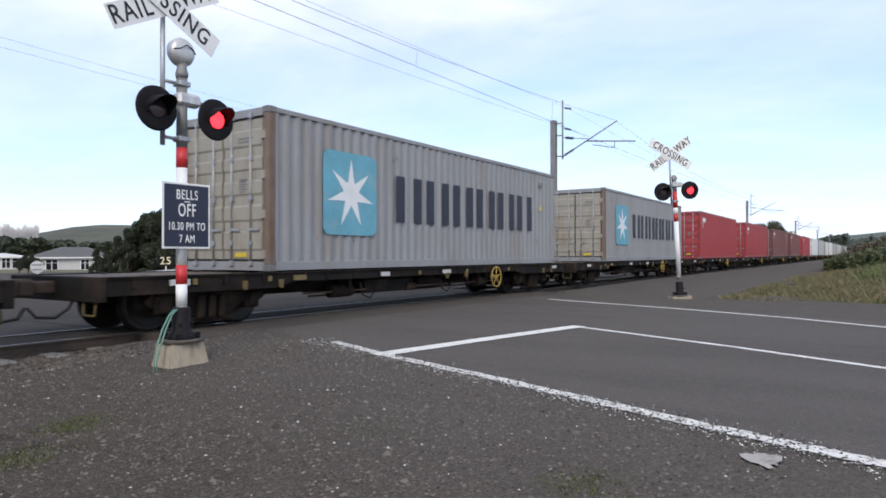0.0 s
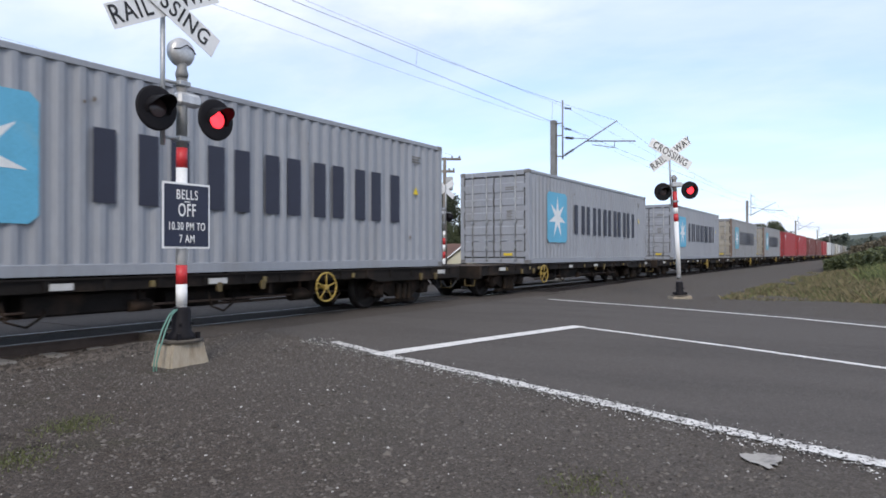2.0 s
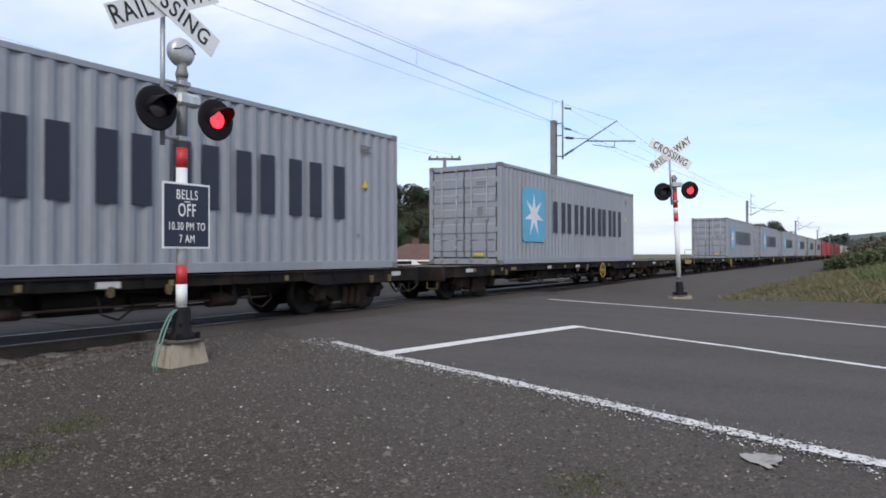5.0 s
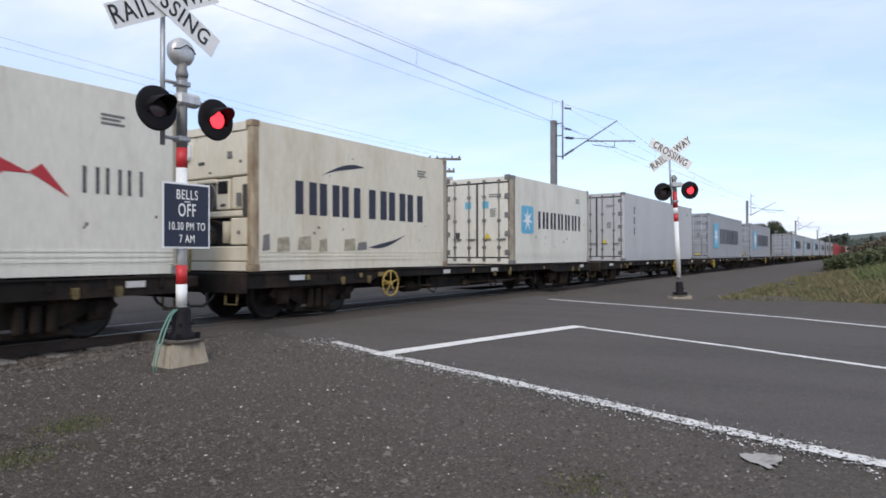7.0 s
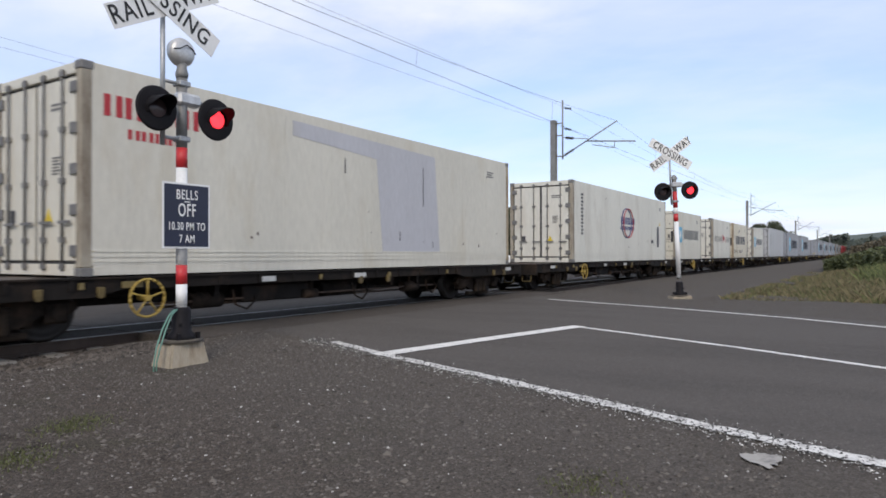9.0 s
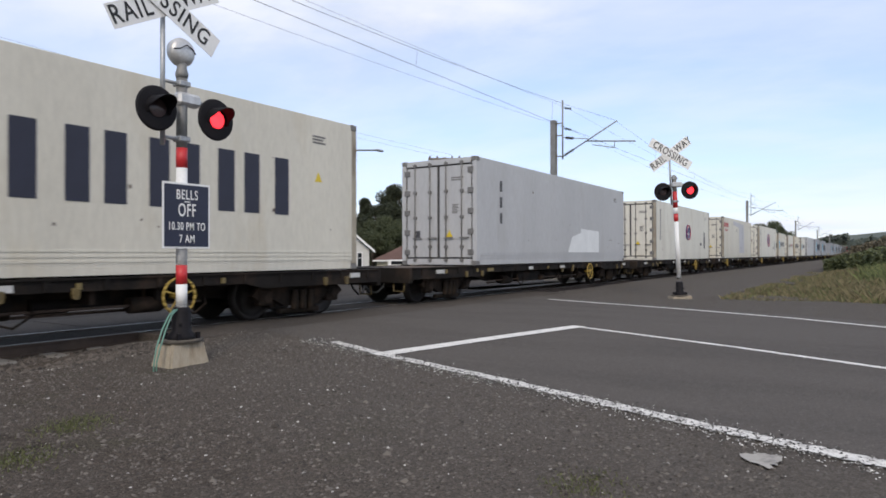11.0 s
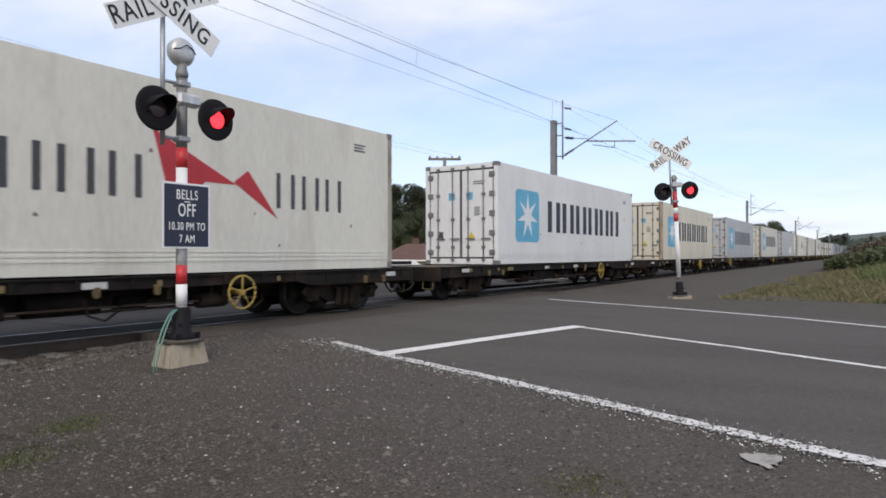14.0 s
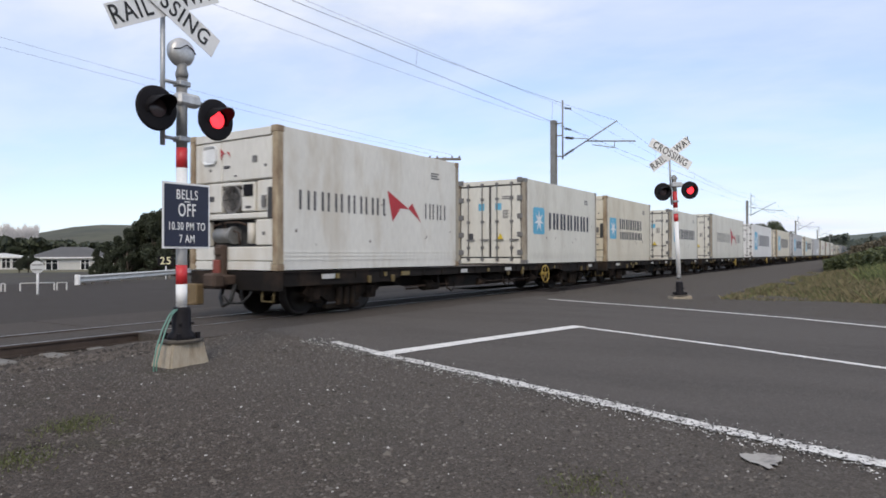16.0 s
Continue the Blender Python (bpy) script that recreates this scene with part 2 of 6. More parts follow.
def box(bm, x0, x1, y0, y1, z0, z1, bev=0.0, mi=0):
    vs = [bm.verts.new(p) for p in itertools.product((x0, x1), (y0, y1), (z0, z1))]
    fs = [bm.faces.new([vs[i] for i in q]) for q in ((0, 1, 3, 2), (4, 6, 7, 5), (0, 4, 5, 1), (2, 3, 7, 6), (0, 2, 6, 4), (1, 5, 7, 3))]
    for f in fs:
        f.material_index = mi
    if bev:
        es = list({e for f in fs for e in f.edges})
        bmesh.ops.bevel(bm, geom=es, offset=bev, segments=1, affect="EDGES", profile=0.5)
    return bm


def rod(bm, a, b, r, n=10, r2=None, mi=0, cap=True):
    a, b = Vector(a), Vector(b)
    q = (b - a).to_track_quat("Z", "Y").to_matrix()
    r2 = r if r2 is None else r2
    ra, rb = [], []
    for i in range(n):
        d = q @ Vector((math.cos(2 * math.pi * i / n), math.sin(2 * math.pi * i / n), 0))
        ra.append(bm.verts.new(a + d * r))
        rb.append(bm.verts.new(b + d * r2))
    for i in range(n):
        f = bm.faces.new((ra[i], ra[(i + 1) % n], rb[(i + 1) % n], rb[i]))
        f.smooth, f.material_index = True, mi
    if cap:
        bm.faces.new(ra[::-1]).material_index = mi
        bm.faces.new(rb).material_index = mi
    return bm


def tube(bm, pts, r, n=6):
    """One bent round bar through the points."""
    pts = [Vector(p) for p in pts]
    rings = []
    for i, p in enumerate(pts):
        d = (pts[min(i + 1, len(pts) - 1)] - pts[max(i - 1, 0)]).normalized()
        q = d.to_track_quat("Z", "Y").to_matrix()
        rings.append([bm.verts.new(p + q @ Vector((r * math.cos(math.tau * k / n), r * math.sin(math.tau * k / n), 0))) for k in range(n)])
    for a, b in zip(rings, rings[1:]):
        o = min(range(n), key=lambda s: sum((a[k].co - b[(k + s) % n].co).length for k in range(n)))
        for k in range(n):
            bm.faces.new((a[k], a[(k + 1) % n], b[(k + 1 + o) % n], b[(k + o) % n])).smooth = True
    bm.faces.new(rings[0][::-1])
    bm.faces.new(rings[-1])
    return bm


def poly(bm, pts, depth, axis="y", mi=0):
    """A flat outline given in (u, z) at y = 0, made depth thick towards -y."""
    a = [bm.verts.new((u, 0, z)) for u, z in pts]
    b = [bm.verts.new((u, -depth, z)) for u, z in pts]
    n = len(pts)
    fs = [bm.faces.new(a), bm.faces.new(b[::-1])]
    fs += [bm.faces.new((a[i], b[i], b[(i + 1) % n], a[(i + 1) % n])) for i in range(n)]
    for f in fs:
        f.material_index = mi
    return bm


def lathe(bm, prof, n=24, axis="z", mi=0):
    rings = []
    for r, h in prof:
        ring = []
        for i in range(n):
            a = 2 * math.pi * i / n
            p = (r * math.cos(a), r * math.sin(a), h) if axis == "z" else (r * math.cos(a), h, r * math.sin(a))
            ring.append(bm.verts.new(p))
        rings.append(ring)
    for p, q in zip(rings, rings[1:]):
        for i in range(n):
            f = bm.faces.new((p[i], p[(i + 1) % n], q[(i + 1) % n], q[i]))
            f.smooth, f.material_index = True, mi
    bm.faces.new(rings[0][::-1]).material_index = mi
    bm.faces.new(rings[-1]).material_index = mi
    return bm


def lettering(name, words, size, material, parent, m, label="", squeeze=1.0, align="CENTER"):
    """Words in the built-in font, turned into a mesh. They stand in the x-z plane and face -y."""
    cu = bpy.data.curves.new(name, "FONT")
    cu.body, cu.size, cu.align_x, cu.align_y, cu.extrude, cu.offset = words, size, align, "CENTER", 0.002, size * 0.008
    cu.space_character = 1.14
    tmp = bpy.data.objects.new(name, cu)
    scene.collection.objects.link(tmp)
    me = bpy.data.meshes.new_from_object(tmp.evaluated_get(bpy.context.evaluated_depsgraph_get()))
    bpy.data.objects.remove(tmp)
    me.transform(pose(0, 0, 0, 90, 0, 0) @ Matrix.Diagonal((squeeze, 1, 1, 1)))
    bm = bmesh.new()
    bm.from_mesh(me)
    bpy.data.meshes.remove(me)
    left = set(bm.verts)
    while left:
        # one connected outline is one letter
        todo, isle = [left.pop()], []
        while todo:
            v = todo.pop()
            isle.append(v)
            for e in v.link_edges:
                w = e.other_vert(v)
                if w in left:
                    left.discard(w)
                    todo.append(w)
        number = {v: i for i, v in enumerate(isle)}
        faces = [[number[v] for v in f.verts] for f in bm.faces if f.verts[0] in number]
        ob = raw(name, [tuple(v.co) for v in isle], faces, material, parent, label)
        ob.matrix_basis = m
    bm.free()


# ---- ground ----
rng = random.Random(7)


def smooth_step(a, b, v):
    t = min(max((v - a) / (b - a), 0.0), 1.0)
    return t * t * (3 - 2 * t)


def near_edge(y):
    """The road's edge line on the camera's side of the carriageway."""
    return 6.43 + 0.348 * (y + 4.24)


def far_edge(y):
    return 15.75 + 0.42 * (y + 3.1)


def land(x, y):
    """The lie of the land."""
    z = -0.12 - 0.85 * smooth_step(14, 34, y) - 0.34 * smooth_step(-6.3, -5.8, y) * (1 - smooth_step(14.5, 16.5, y))
    z += 2.5 * math.exp(-((x - 52) / 20) ** 2 - ((y + 15.5) / 4.2) ** 2)
    z += 1.3 * smooth_step(60, 110, x) * math.exp(-((y + 13.5) / 5.0) ** 2)
    z += 0.10 * noise.noise((x * 0.15, y * 0.15, 0)) * smooth_step(3, 9, abs(y))
    far = math.hypot(x, y)
    z += smooth_step(150, 900, far) * 4 * noise.noise((x * 0.004, y * 0.004, 3))
    return z


def verge(x, y):
    """The gravel beside the rails: level with the road, lower where the ballast begins."""
    z = -0.008 - 0.17 * smooth_step(-2.9, -1.7, y) * (1 - smooth_step(3.4, 5.4, x))
    # the rough lies flat where it meets the seal
    off = smooth_step(0.3, 1.8, near_edge(y) - x) if x < 10 else smooth_step(1.3, 3.0, x - far_edge(y))
    z += off * (0.022 * noise.noise((x * 0.9, y * 0.9, 1)) + 0.03 * noise.noise((x * 0.3, y * 0.3, 5)) - 0.012)
    return z - 0.01 * (near_edge(y) + 0.3 < x < far_edge(y) + 1.0)


def grid_sheet(name, xs, ys, height, material, label, category, keep=None):
    verts = [(x, y, height(x, y)) for x in xs for y in ys]
    n = len(ys)
    faces = []
    for i in range(len(xs) - 1):
        for j in range(n - 1):
            if keep is None or keep((xs[i] + xs[i + 1]) / 2, (ys[j] + ys[j + 1]) / 2):
                faces.append((i * n + j, (i + 1) * n + j, (i + 1) * n + j + 1, i * n + j + 1))
    ob = raw(name, verts, faces, material)
    for p in ob.data.polygons:
        p.use_smooth = True
    return tagged(ob, label, category, kind="structure")


def spread(lo, hi, step, reach):
    """Even steps in the middle, growing steps out to the horizon."""
    mid = [lo + step * i for i in range(int((hi - lo) / step) + 1)]
    out, d = [], step
    while not out or out[-1] < reach:
        d *= 1.35
        out.append((out[-1] if out else 0) + d)
    return [lo - o for o in out[::-1]] + mid + [mid[-1] + o for o in out]


grid_sheet("ground", spread(-30, 130, 2.0, 2600), spread(-40, 60, 1.6, 2600), land, DIRT_GRASS, "rough winter grass land beside the railway", "ground")
frange = lambda a, b, s: [a + s * i for i in range(int(round((b - a) / s)) + 1)]
grid_sheet("gravel_verge", frange(-16, 24, 0.25), frange(-15, -1.5, 0.25), verge, GRAVEL, "grey gravel verge with scattered stones and weeds", "gravel", lambda x, y: x < 20 + (y > -6.5) * 4 + 2.2 * noise.noise((x * 0.4, y * 0.6, 8)) + 1.2 * noise.noise((x * 1.4, y * 1.6, 2)))
grid_sheet("gravel_track", frange(20, 240, 1.0), [-7.2, -6.6, -5.5, -4, -2.8, -1.5], lambda x, y: -0.03 - 0.10 * (y < -7) + 0.03 * noise.noise((x * 0.4, y * 0.7, 1)) + 0.06 * smooth_step(20, 30, x), GRAVEL, "gravel service track beside the rails", "gravel")

# road over the crossing
ys = frange(-46, -2.0, 1.0)
road_v, road_f = [], []
for y in ys:
    ragged = 0.10 * noise.noise((y * 0.8, 2, 0))
    # the near seal frays out into the gravel
    for x in (near_edge(y) - 0.06 + 0.5 * ragged, near_edge(y) + 0.1, (near_edge(y) + far_edge(y)) / 2, far_edge(y), far_edge(y) + 0.8 + ragged):
        road_v.append((x, y, -0.003 + 0.003 * (1 if near_edge(y) < x < far_edge(y) else 0)))
for j in range(len(ys) - 1):
    for i in range(4):
        a = j * 5 + i
        road_f.append((a, a + 1, a + 6, a + 5))
tagged(raw("road", road_v, road_f, ASPHALT), "dark grey asphalt road leading over the level crossing", "road", kind="structure")

# asphalt at the rails and the road beyond them
bm = bmesh.new()
box(bm, 5.9, 19.2, -2.0, -0.61, -0.2, -0.004)
box(bm, 5.9, 19.2, -0.46, 0.46, -0.2, -0.004)
box(bm, 5.9, 19.2, 0.61, 2.6, -0.2, -0.004)
box(bm, -60, 5.9, 0.64, 2.6, -0.3, -0.012)
box(bm, -60, 5.9, -0.43, 0.43, -0.3, -0.010)
part("crossing_panel", bm, aggregate("worn_asphalt", (0.048, 0.041, 0.036), (0.115, 0.099, 0.087), 70, [(0.5, 0.5, 0.75, (0.062, 0.054, 0.047), (0.5, 2.5, 1))], 0.35))
tagged(bpy.data.objects["crossing_panel"], "asphalt infill between the rails of the crossing", "road surface", kind="structure")
bx = [-60, -20, -6, 2, 5.9, 10, 14, 19.2, 26, 40, 80, 200]
grid_sheet("road_beyond", bx, [2.58, 5, 8, 11, 14.5, 19.5], lambda x, y: -0.016 if y < 3 and x < 5.8 else -0.02 - 0.10 * smooth_step(19, 30, x) - 0.06 * (1 - smooth_step(0, 5, x)), aggregate("old_asphalt", (0.034, 0.029, 0.026), (0.088, 0.076, 0.067), 60, [(0.3, 0.45, 0.7, (0.05, 0.043, 0.037), (0.4, 2, 1))], 0.3), "asphalt side road running along the railway", "road")


# ---- road markings ----
def strip(name, pts, width, z, material, label):
    """A painted line with slightly uneven edges."""
    vs, fs = [], []
    total = []
    for (x0, y0), (x1, y1) in zip(pts, pts[1:]):
        n = max(2, int(math.hypot(x1 - x0, y1 - y0) / 0.06))
        total += [(x0 + (x1 - x0) * i / n, y0 + (y1 - y0) * i / n) for i in range(n)]
    total.append(pts[-1])
    for i, (x, y) in enumerate(total):
        a, b = total[max(i - 1, 0)], total[min(i + 1, len(total) - 1)]
        d = Vector((b[0] - a[0], b[1] - a[1])).normalized()
        wl = width / 2 + rng.uniform(-1, 1) * 0.012
        wr = width / 2 + rng.uniform(-1, 1) * 0.012
        vs += [(x - d.y * wl, y + d.x * wl, z), (x + d.y * wr, y - d.x * wr, z)]
        if i:
            fs.append((2 * i - 2, 2 * i - 1, 2 * i + 1, 2 * i))
    return tagged(raw(name, vs, fs, material), label, "road marking", kind="structure")


strip("edge_line", [(near_edge(y) + dx, y) for y, dx in ((-3.9, 0.1), (-5.2, 0.0), (-7.0, 0.02), (-9, -0.02), (-14, 0.1), (-40, 2))], 0.15, 0.006, LINE_WORN, "worn white edge line with chipped paint")
strip("stop_line", [(6.02, -5.14), (6.42, -5.22), (8.2, -5.56), (10.2, -5.98)], 0.26, 0.0095, LINE, "broad white stop line before the crossing")
strip("centre_line", [(10.12, -6.0), (9.0, -8.45), (8.1, -10.15), (3, -22)], 0.11, 0.004, LINE, "thin white centre line of the road")
strip("edge_line", [(15.9, -2.9), (14.6, -6.45), (13.55, -8.75), (12.6, -10.2), (7, -22)], 0.12, 0.004, LINE, "white edge line on the far side of the road")

# patch of old paint and weeds in the gravel
bm = bmesh.new()
outline = [(-0.25, 0.05), (-0.19, 0.09), (-0.05, 0.075), (0.06, 0.085), (0.15, 0.06), (0.27, 0.045), (0.21, 0.0), (0.14, -0.025), (0.07, -0.035), (0.03, -0.075), (-0.05, -0.06), (-0.07, -0.10), (-0.14, -0.115), (-0.17, -0.05), (-0.24, -0.03)]
pts = []
for (u0, v0), (u1, v1) in zip(outline, outline[1:] + outline[:1]):
    for i in range(4):
        u, v = u0 + (u1 - u0) * i / 4 + rng.uniform(-0.008, 0.008), v0 + (v1 - v0) * i / 4 + rng.uniform(-0.008, 0.008)
        pts.append((4.148 + 0.252 * u + 1.21 * v, -9.472 - 0.385 * u + 0.79 * v))
hub = bm.verts.new((4.14, -9.472, 0.007))
rim = [bm.verts.new((x, y, 0.006)) for x, y in pts]
for i in range(len(rim)):
    bm.faces.new((hub, rim[i], rim[(i + 1) % len(rim)]))
tagged(part("paint_patch", bm, worn_paint("spilt_paint", (0.36, 0.335, 0.30), (0.10, 0.092, 0.085), 0.55)), "pale worn patch on the gravel shoulder", "ground patch", kind="structure")


# ---- loose stones ----
def stones(name, n, place, lo, hi, height, material, label):
    vs, fs = [], []
    for _ in range(n):
        x, y = place()
        s = lo + (hi - lo) * rng.random() ** 3
        z = height(x, y)
        k = len(vs)
        ring = 5
        a0 = rng.random() * 6
        for i in range(ring):
            a = a0 + i * math.tau / ring
            r = s * rng.uniform(0.7, 1.2)
            vs.append((x + r * math.cos(a), y + r * math.sin(a), z - s * 0.1 + s * rng.uniform(0, 0.35)))
        vs.append((x + s * rng.uniform(-0.3, 0.3), y + s * rng.uniform(-0.3, 0.3), z + s * rng.uniform(0.5, 0.95)))
        fs += [(k + i, k + (i + 1) % ring, k + ring) for i in range(ring)]
    return tagged(raw(name, vs, fs, material), label, "stones", kind="stuff")


def stone_mat(name, dark, light):
    return leaf_mat(name, dark, light, 0.9)


STONES = stone_mat("stone_mix", (0.034, 0.028, 0.024), (0.155, 0.136, 0.118))
STONES_B = stone_mat("ballast_mix", (0.026, 0.021, 0.018), (0.125, 0.106, 0.09))


def on_verge():
    while True:
        y = -9.6 + 7.9 * rng.random()
        x = -3 + 10 * rng.random()
        if x < near_edge(y) - 0.25 and math.hypot(x, y + 10) > 1.0:
            return x, y


stones("gravel_stones", 60000, on_verge, 0.004, 0.017, verge, STONES, "loose grey chips of gravel on the verge")
stones("gravel_stones", 1500, on_verge, 0.012, 0.032, verge, STONES, "larger pale stones lying on the gravel verge")
stones("ballast_stones", 16000, lambda: (rng.uniform(-9, 6.0), rng.choice((rng.uniform(-2.6, -0.62), rng.uniform(-2.3, -0.8)))), 0.015, 0.05, lambda x, y: verge(x, y) if y < -1.7 else -0.17, STONES_B, "dark track ballast stones")
stones("gravel_stones", 2500, lambda: (rng.uniform(13.8, 40), rng.uniform(-7, -2.2)), 0.01, 0.03, lambda x, y: -0.01, STONES, "grey gravel chips across the road")



def on_line():
    y = rng.uniform(-10.6, -3.4)
    return near_edge(y) + rng.gauss(-0.04, 0.10), y


stones("line_grit", 3600, on_line, 0.004, 0.016, lambda x, y: 0.004, stone_mat("dark_grit", (0.02, 0.019, 0.018), (0.09, 0.085, 0.08)), "dark grit scattered along the edge line")
stones("paint_chips", 3800, lambda: (lambda p: (p[0] + rng.gauss(-0.03, 0.05), p[1]))(on_line()), 0.003, 0.011, lambda x, y: 0.002, stone_mat("white_chips", (0.3, 0.29, 0.27), (0.68, 0.66, 0.63)), "white paint chips and pale grit beside the edge line")
stones("gravel_stones", 900, on_verge, 0.005, 0.016, verge, stone_mat("pale_chips", (0.22, 0.205, 0.19), (0.55, 0.53, 0.5)), "few bright pale chips in the gravel")
stones("gravel_stones", 1600, lambda: (rng.uniform(5.0, 7.4), rng.uniform(-4.2, -1.7)), 0.005, 0.022, lambda x, y: max(verge(x, y), -0.006), STONES, "loose chips spread over the end of the road seal")

# ---- track ----
bm = bmesh.new()
for x0, x1 in ((-60, 5.9), (19.2, 700)):
    box(bm, x0, x1, -1.75, 2.6, -0.6, -0.175)
tagged(part("ballast_bed", bm, BALLAST), "dark stained ballast bed under the rails", "ballast", kind="structure")
track = thing("railway_track", "worn steel rails with polished heads on sleepers", "railway track", kind="structure")
for y in (-0.568, 0.568):
    bm = bmesh.new()
    box(bm, -60, 700, y - 0.065, y + 0.065, -0.155, -0.135)
    box(bm, -60, 700, y - 0.010, y + 0.010, -0.135, -0.03)
    box(bm, -60, 700, y - 0.034, y + 0.034, -0.032, -0.002, 0.004)
    part("rail", bm, RAIL_SIDE, track)
    bm = bmesh.new()
    box(bm, -60, 700, y - 0.028, y + 0.028, -0.004, 0.001)
    part("rail_head", bm, RAIL_TOP, track, "polished running surface")
bm = bmesh.new()
box(bm, -0.11, 0.11, -1.07, 1.07, -0.3, -0.145, 0.015)
first = part("sleeper", bm, SLEEPER, track, "", pose(5.2, 0, 0))
for i in range(1, 90):
    x = 5.2 - 0.65 * i if i < 30 else 20 + 0.65 * (i - 30)
    s = new("sleeper", first.data)
    s.parent, s.matrix_basis = track, pose(x, 0, 0)


# ---- grass and weeds ----
def blades(name, n, place, lo, hi, material, label, category="grass", wide=0.012):
    vs, fs = [], []
    for _ in range(n):
        x, y, k = place()
        h = (lo + (hi - lo) * rng.random()) * k
        z = land(x, y) if not -7.2 < y < -1 else -0.05
        a = rng.random() * math.tau
        b = rng.random() * math.tau
        w = wide * rng.uniform(0.7, 1.8)
        lean = h * rng.uniform(0.05, 1.1)
        i = len(vs)
        vs += [(x - w * math.cos(a), y - w * math.sin(a), z - 0.03), (x + w * math.cos(a), y + w * math.sin(a), z - 0.03),
               (x + lean * 0.4 * math.cos(b) + w * 0.6 * math.cos(a), y + lean * 0.4 * math.sin(b) + w * 0.6 * math.sin(a), z + h * 0.6),
               (x + lean * math.cos(b), y + lean * math.sin(b), z + h)]
        fs += [(i, i + 1, i + 2), (i, i + 2, i + 3)]
    return tagged(raw(name, vs, fs, material), label, category, kind="stuff")


DRY = leaf_mat("dry_grass", (0.085, 0.072, 0.035), (0.23, 0.195, 0.105))
GREEN = leaf_mat("green_grass", (0.045, 0.062, 0.02), (0.18, 0.205, 0.075))


def grass_edge():
    while True:
        x = 18.5 + 62 * rng.random() ** 1.4
        y = -6.6 - 11 * rng.random() ** 1.3
        if rng.random() < 0.06 + 0.94 * smooth_step(0.6, 6.5, x - far_edge(y) - 1.8 + 1.5 * noise.noise((x * 0.8, y * 0.8, 1))) and x > far_edge(y) + 1.8 + 1.0 * noise.noise((x * 0.5, y * 0.5, 9)) and noise.noise((x * 0.35, y * 0.35, 2)) > -0.45 + 0.5 * (y > -7.4):
            return x, y, 0.55 + 0.75 * smooth_step(-6.5, -9.5, y) * (0.6 + 1.3 * noise.noise((x * 0.55, y * 0.55, 4)))


blades("long_grass", 60000, grass_edge, 0.05, 0.32, DRY, "long dry yellow grass beside the gravel", "grass", 0.006)
blades("green_grass", 60000, grass_edge, 0.04, 0.24, GREEN, "green grass growing through the dry tufts", "grass", 0.0065)


def bank():
    x = 30 + 60 * rng.random()
    return x, -9.5 - 9 * rng.random(), 1.0


blades("bank_grass", 42000, bank, 0.15, 0.5, GREEN, "tall green growth on the bank", "grass", 0.014)


def weed_spot():
    cx, cy = rng.choice(((2.57, -5.23), (2.42, -5.32), (1.83, -5.80), (1.95, -5.72), (3.22, -8.745)))
    return cx + rng.gauss(0, 0.11), cy + rng.gauss(0, 0.11), 1.0


def low_blades():
    vs, fs = [], []
    for _ in range(2200):
        x, y, _k = weed_spot()
        z, h, a = verge(x, y), rng.uniform(0.006, 0.026), rng.random() * math.tau
        i = len(vs)
        vs += [(x - 0.004 * math.cos(a), y - 0.004 * math.sin(a), z), (x + 0.004 * math.cos(a), y + 0.004 * math.sin(a), z), (x + h * 0.6 * math.sin(a), y + h * 0.5 * math.cos(a), z + h)]
        fs.append((i, i + 1, i + 2))
    return tagged(raw("weeds", vs, fs, leaf_mat("moss_green", (0.045, 0.055, 0.018), (0.13, 0.14, 0.05))), "low green weeds in the gravel", "weeds", kind="stuff")


low_blades()

# ---- the train ----
PITCH, FIRST = 17.0, 21.3
MOVING = []
DECK_Z = 0.88


# the train's slight surging along the line: seconds and metres
SURGE = {0.0: 0.1, 0.5: -0.2, 1.0: 0.18, 1.5: -0.1, 2.0: 0.4, 2.5: 0.0, 3.0: 0.55, 3.5: 0.2, 4.0: 0.55, 5.25: 0.2, 6.5: -0.04, 7.0: 0.25, 7.5: 0.0, 8.0: 0.3, 8.5: 0.12, 9.0: 0.55,
         10.25: 0.2, 11.5: 0.0, 12.0: 0.5, 12.5: -0.15, 13.0: 0.28, 13.5: -0.25, 14.0: 0.17, 14.5: -0.28, 15.0: 0.02, 15.5: -0.48, 16.0: 0.0}


def run(t):
    """How far the train has gone since the start; it gathers speed a little."""
    return 21.917 * t + 0.0377 * t * t + SURGE[t]


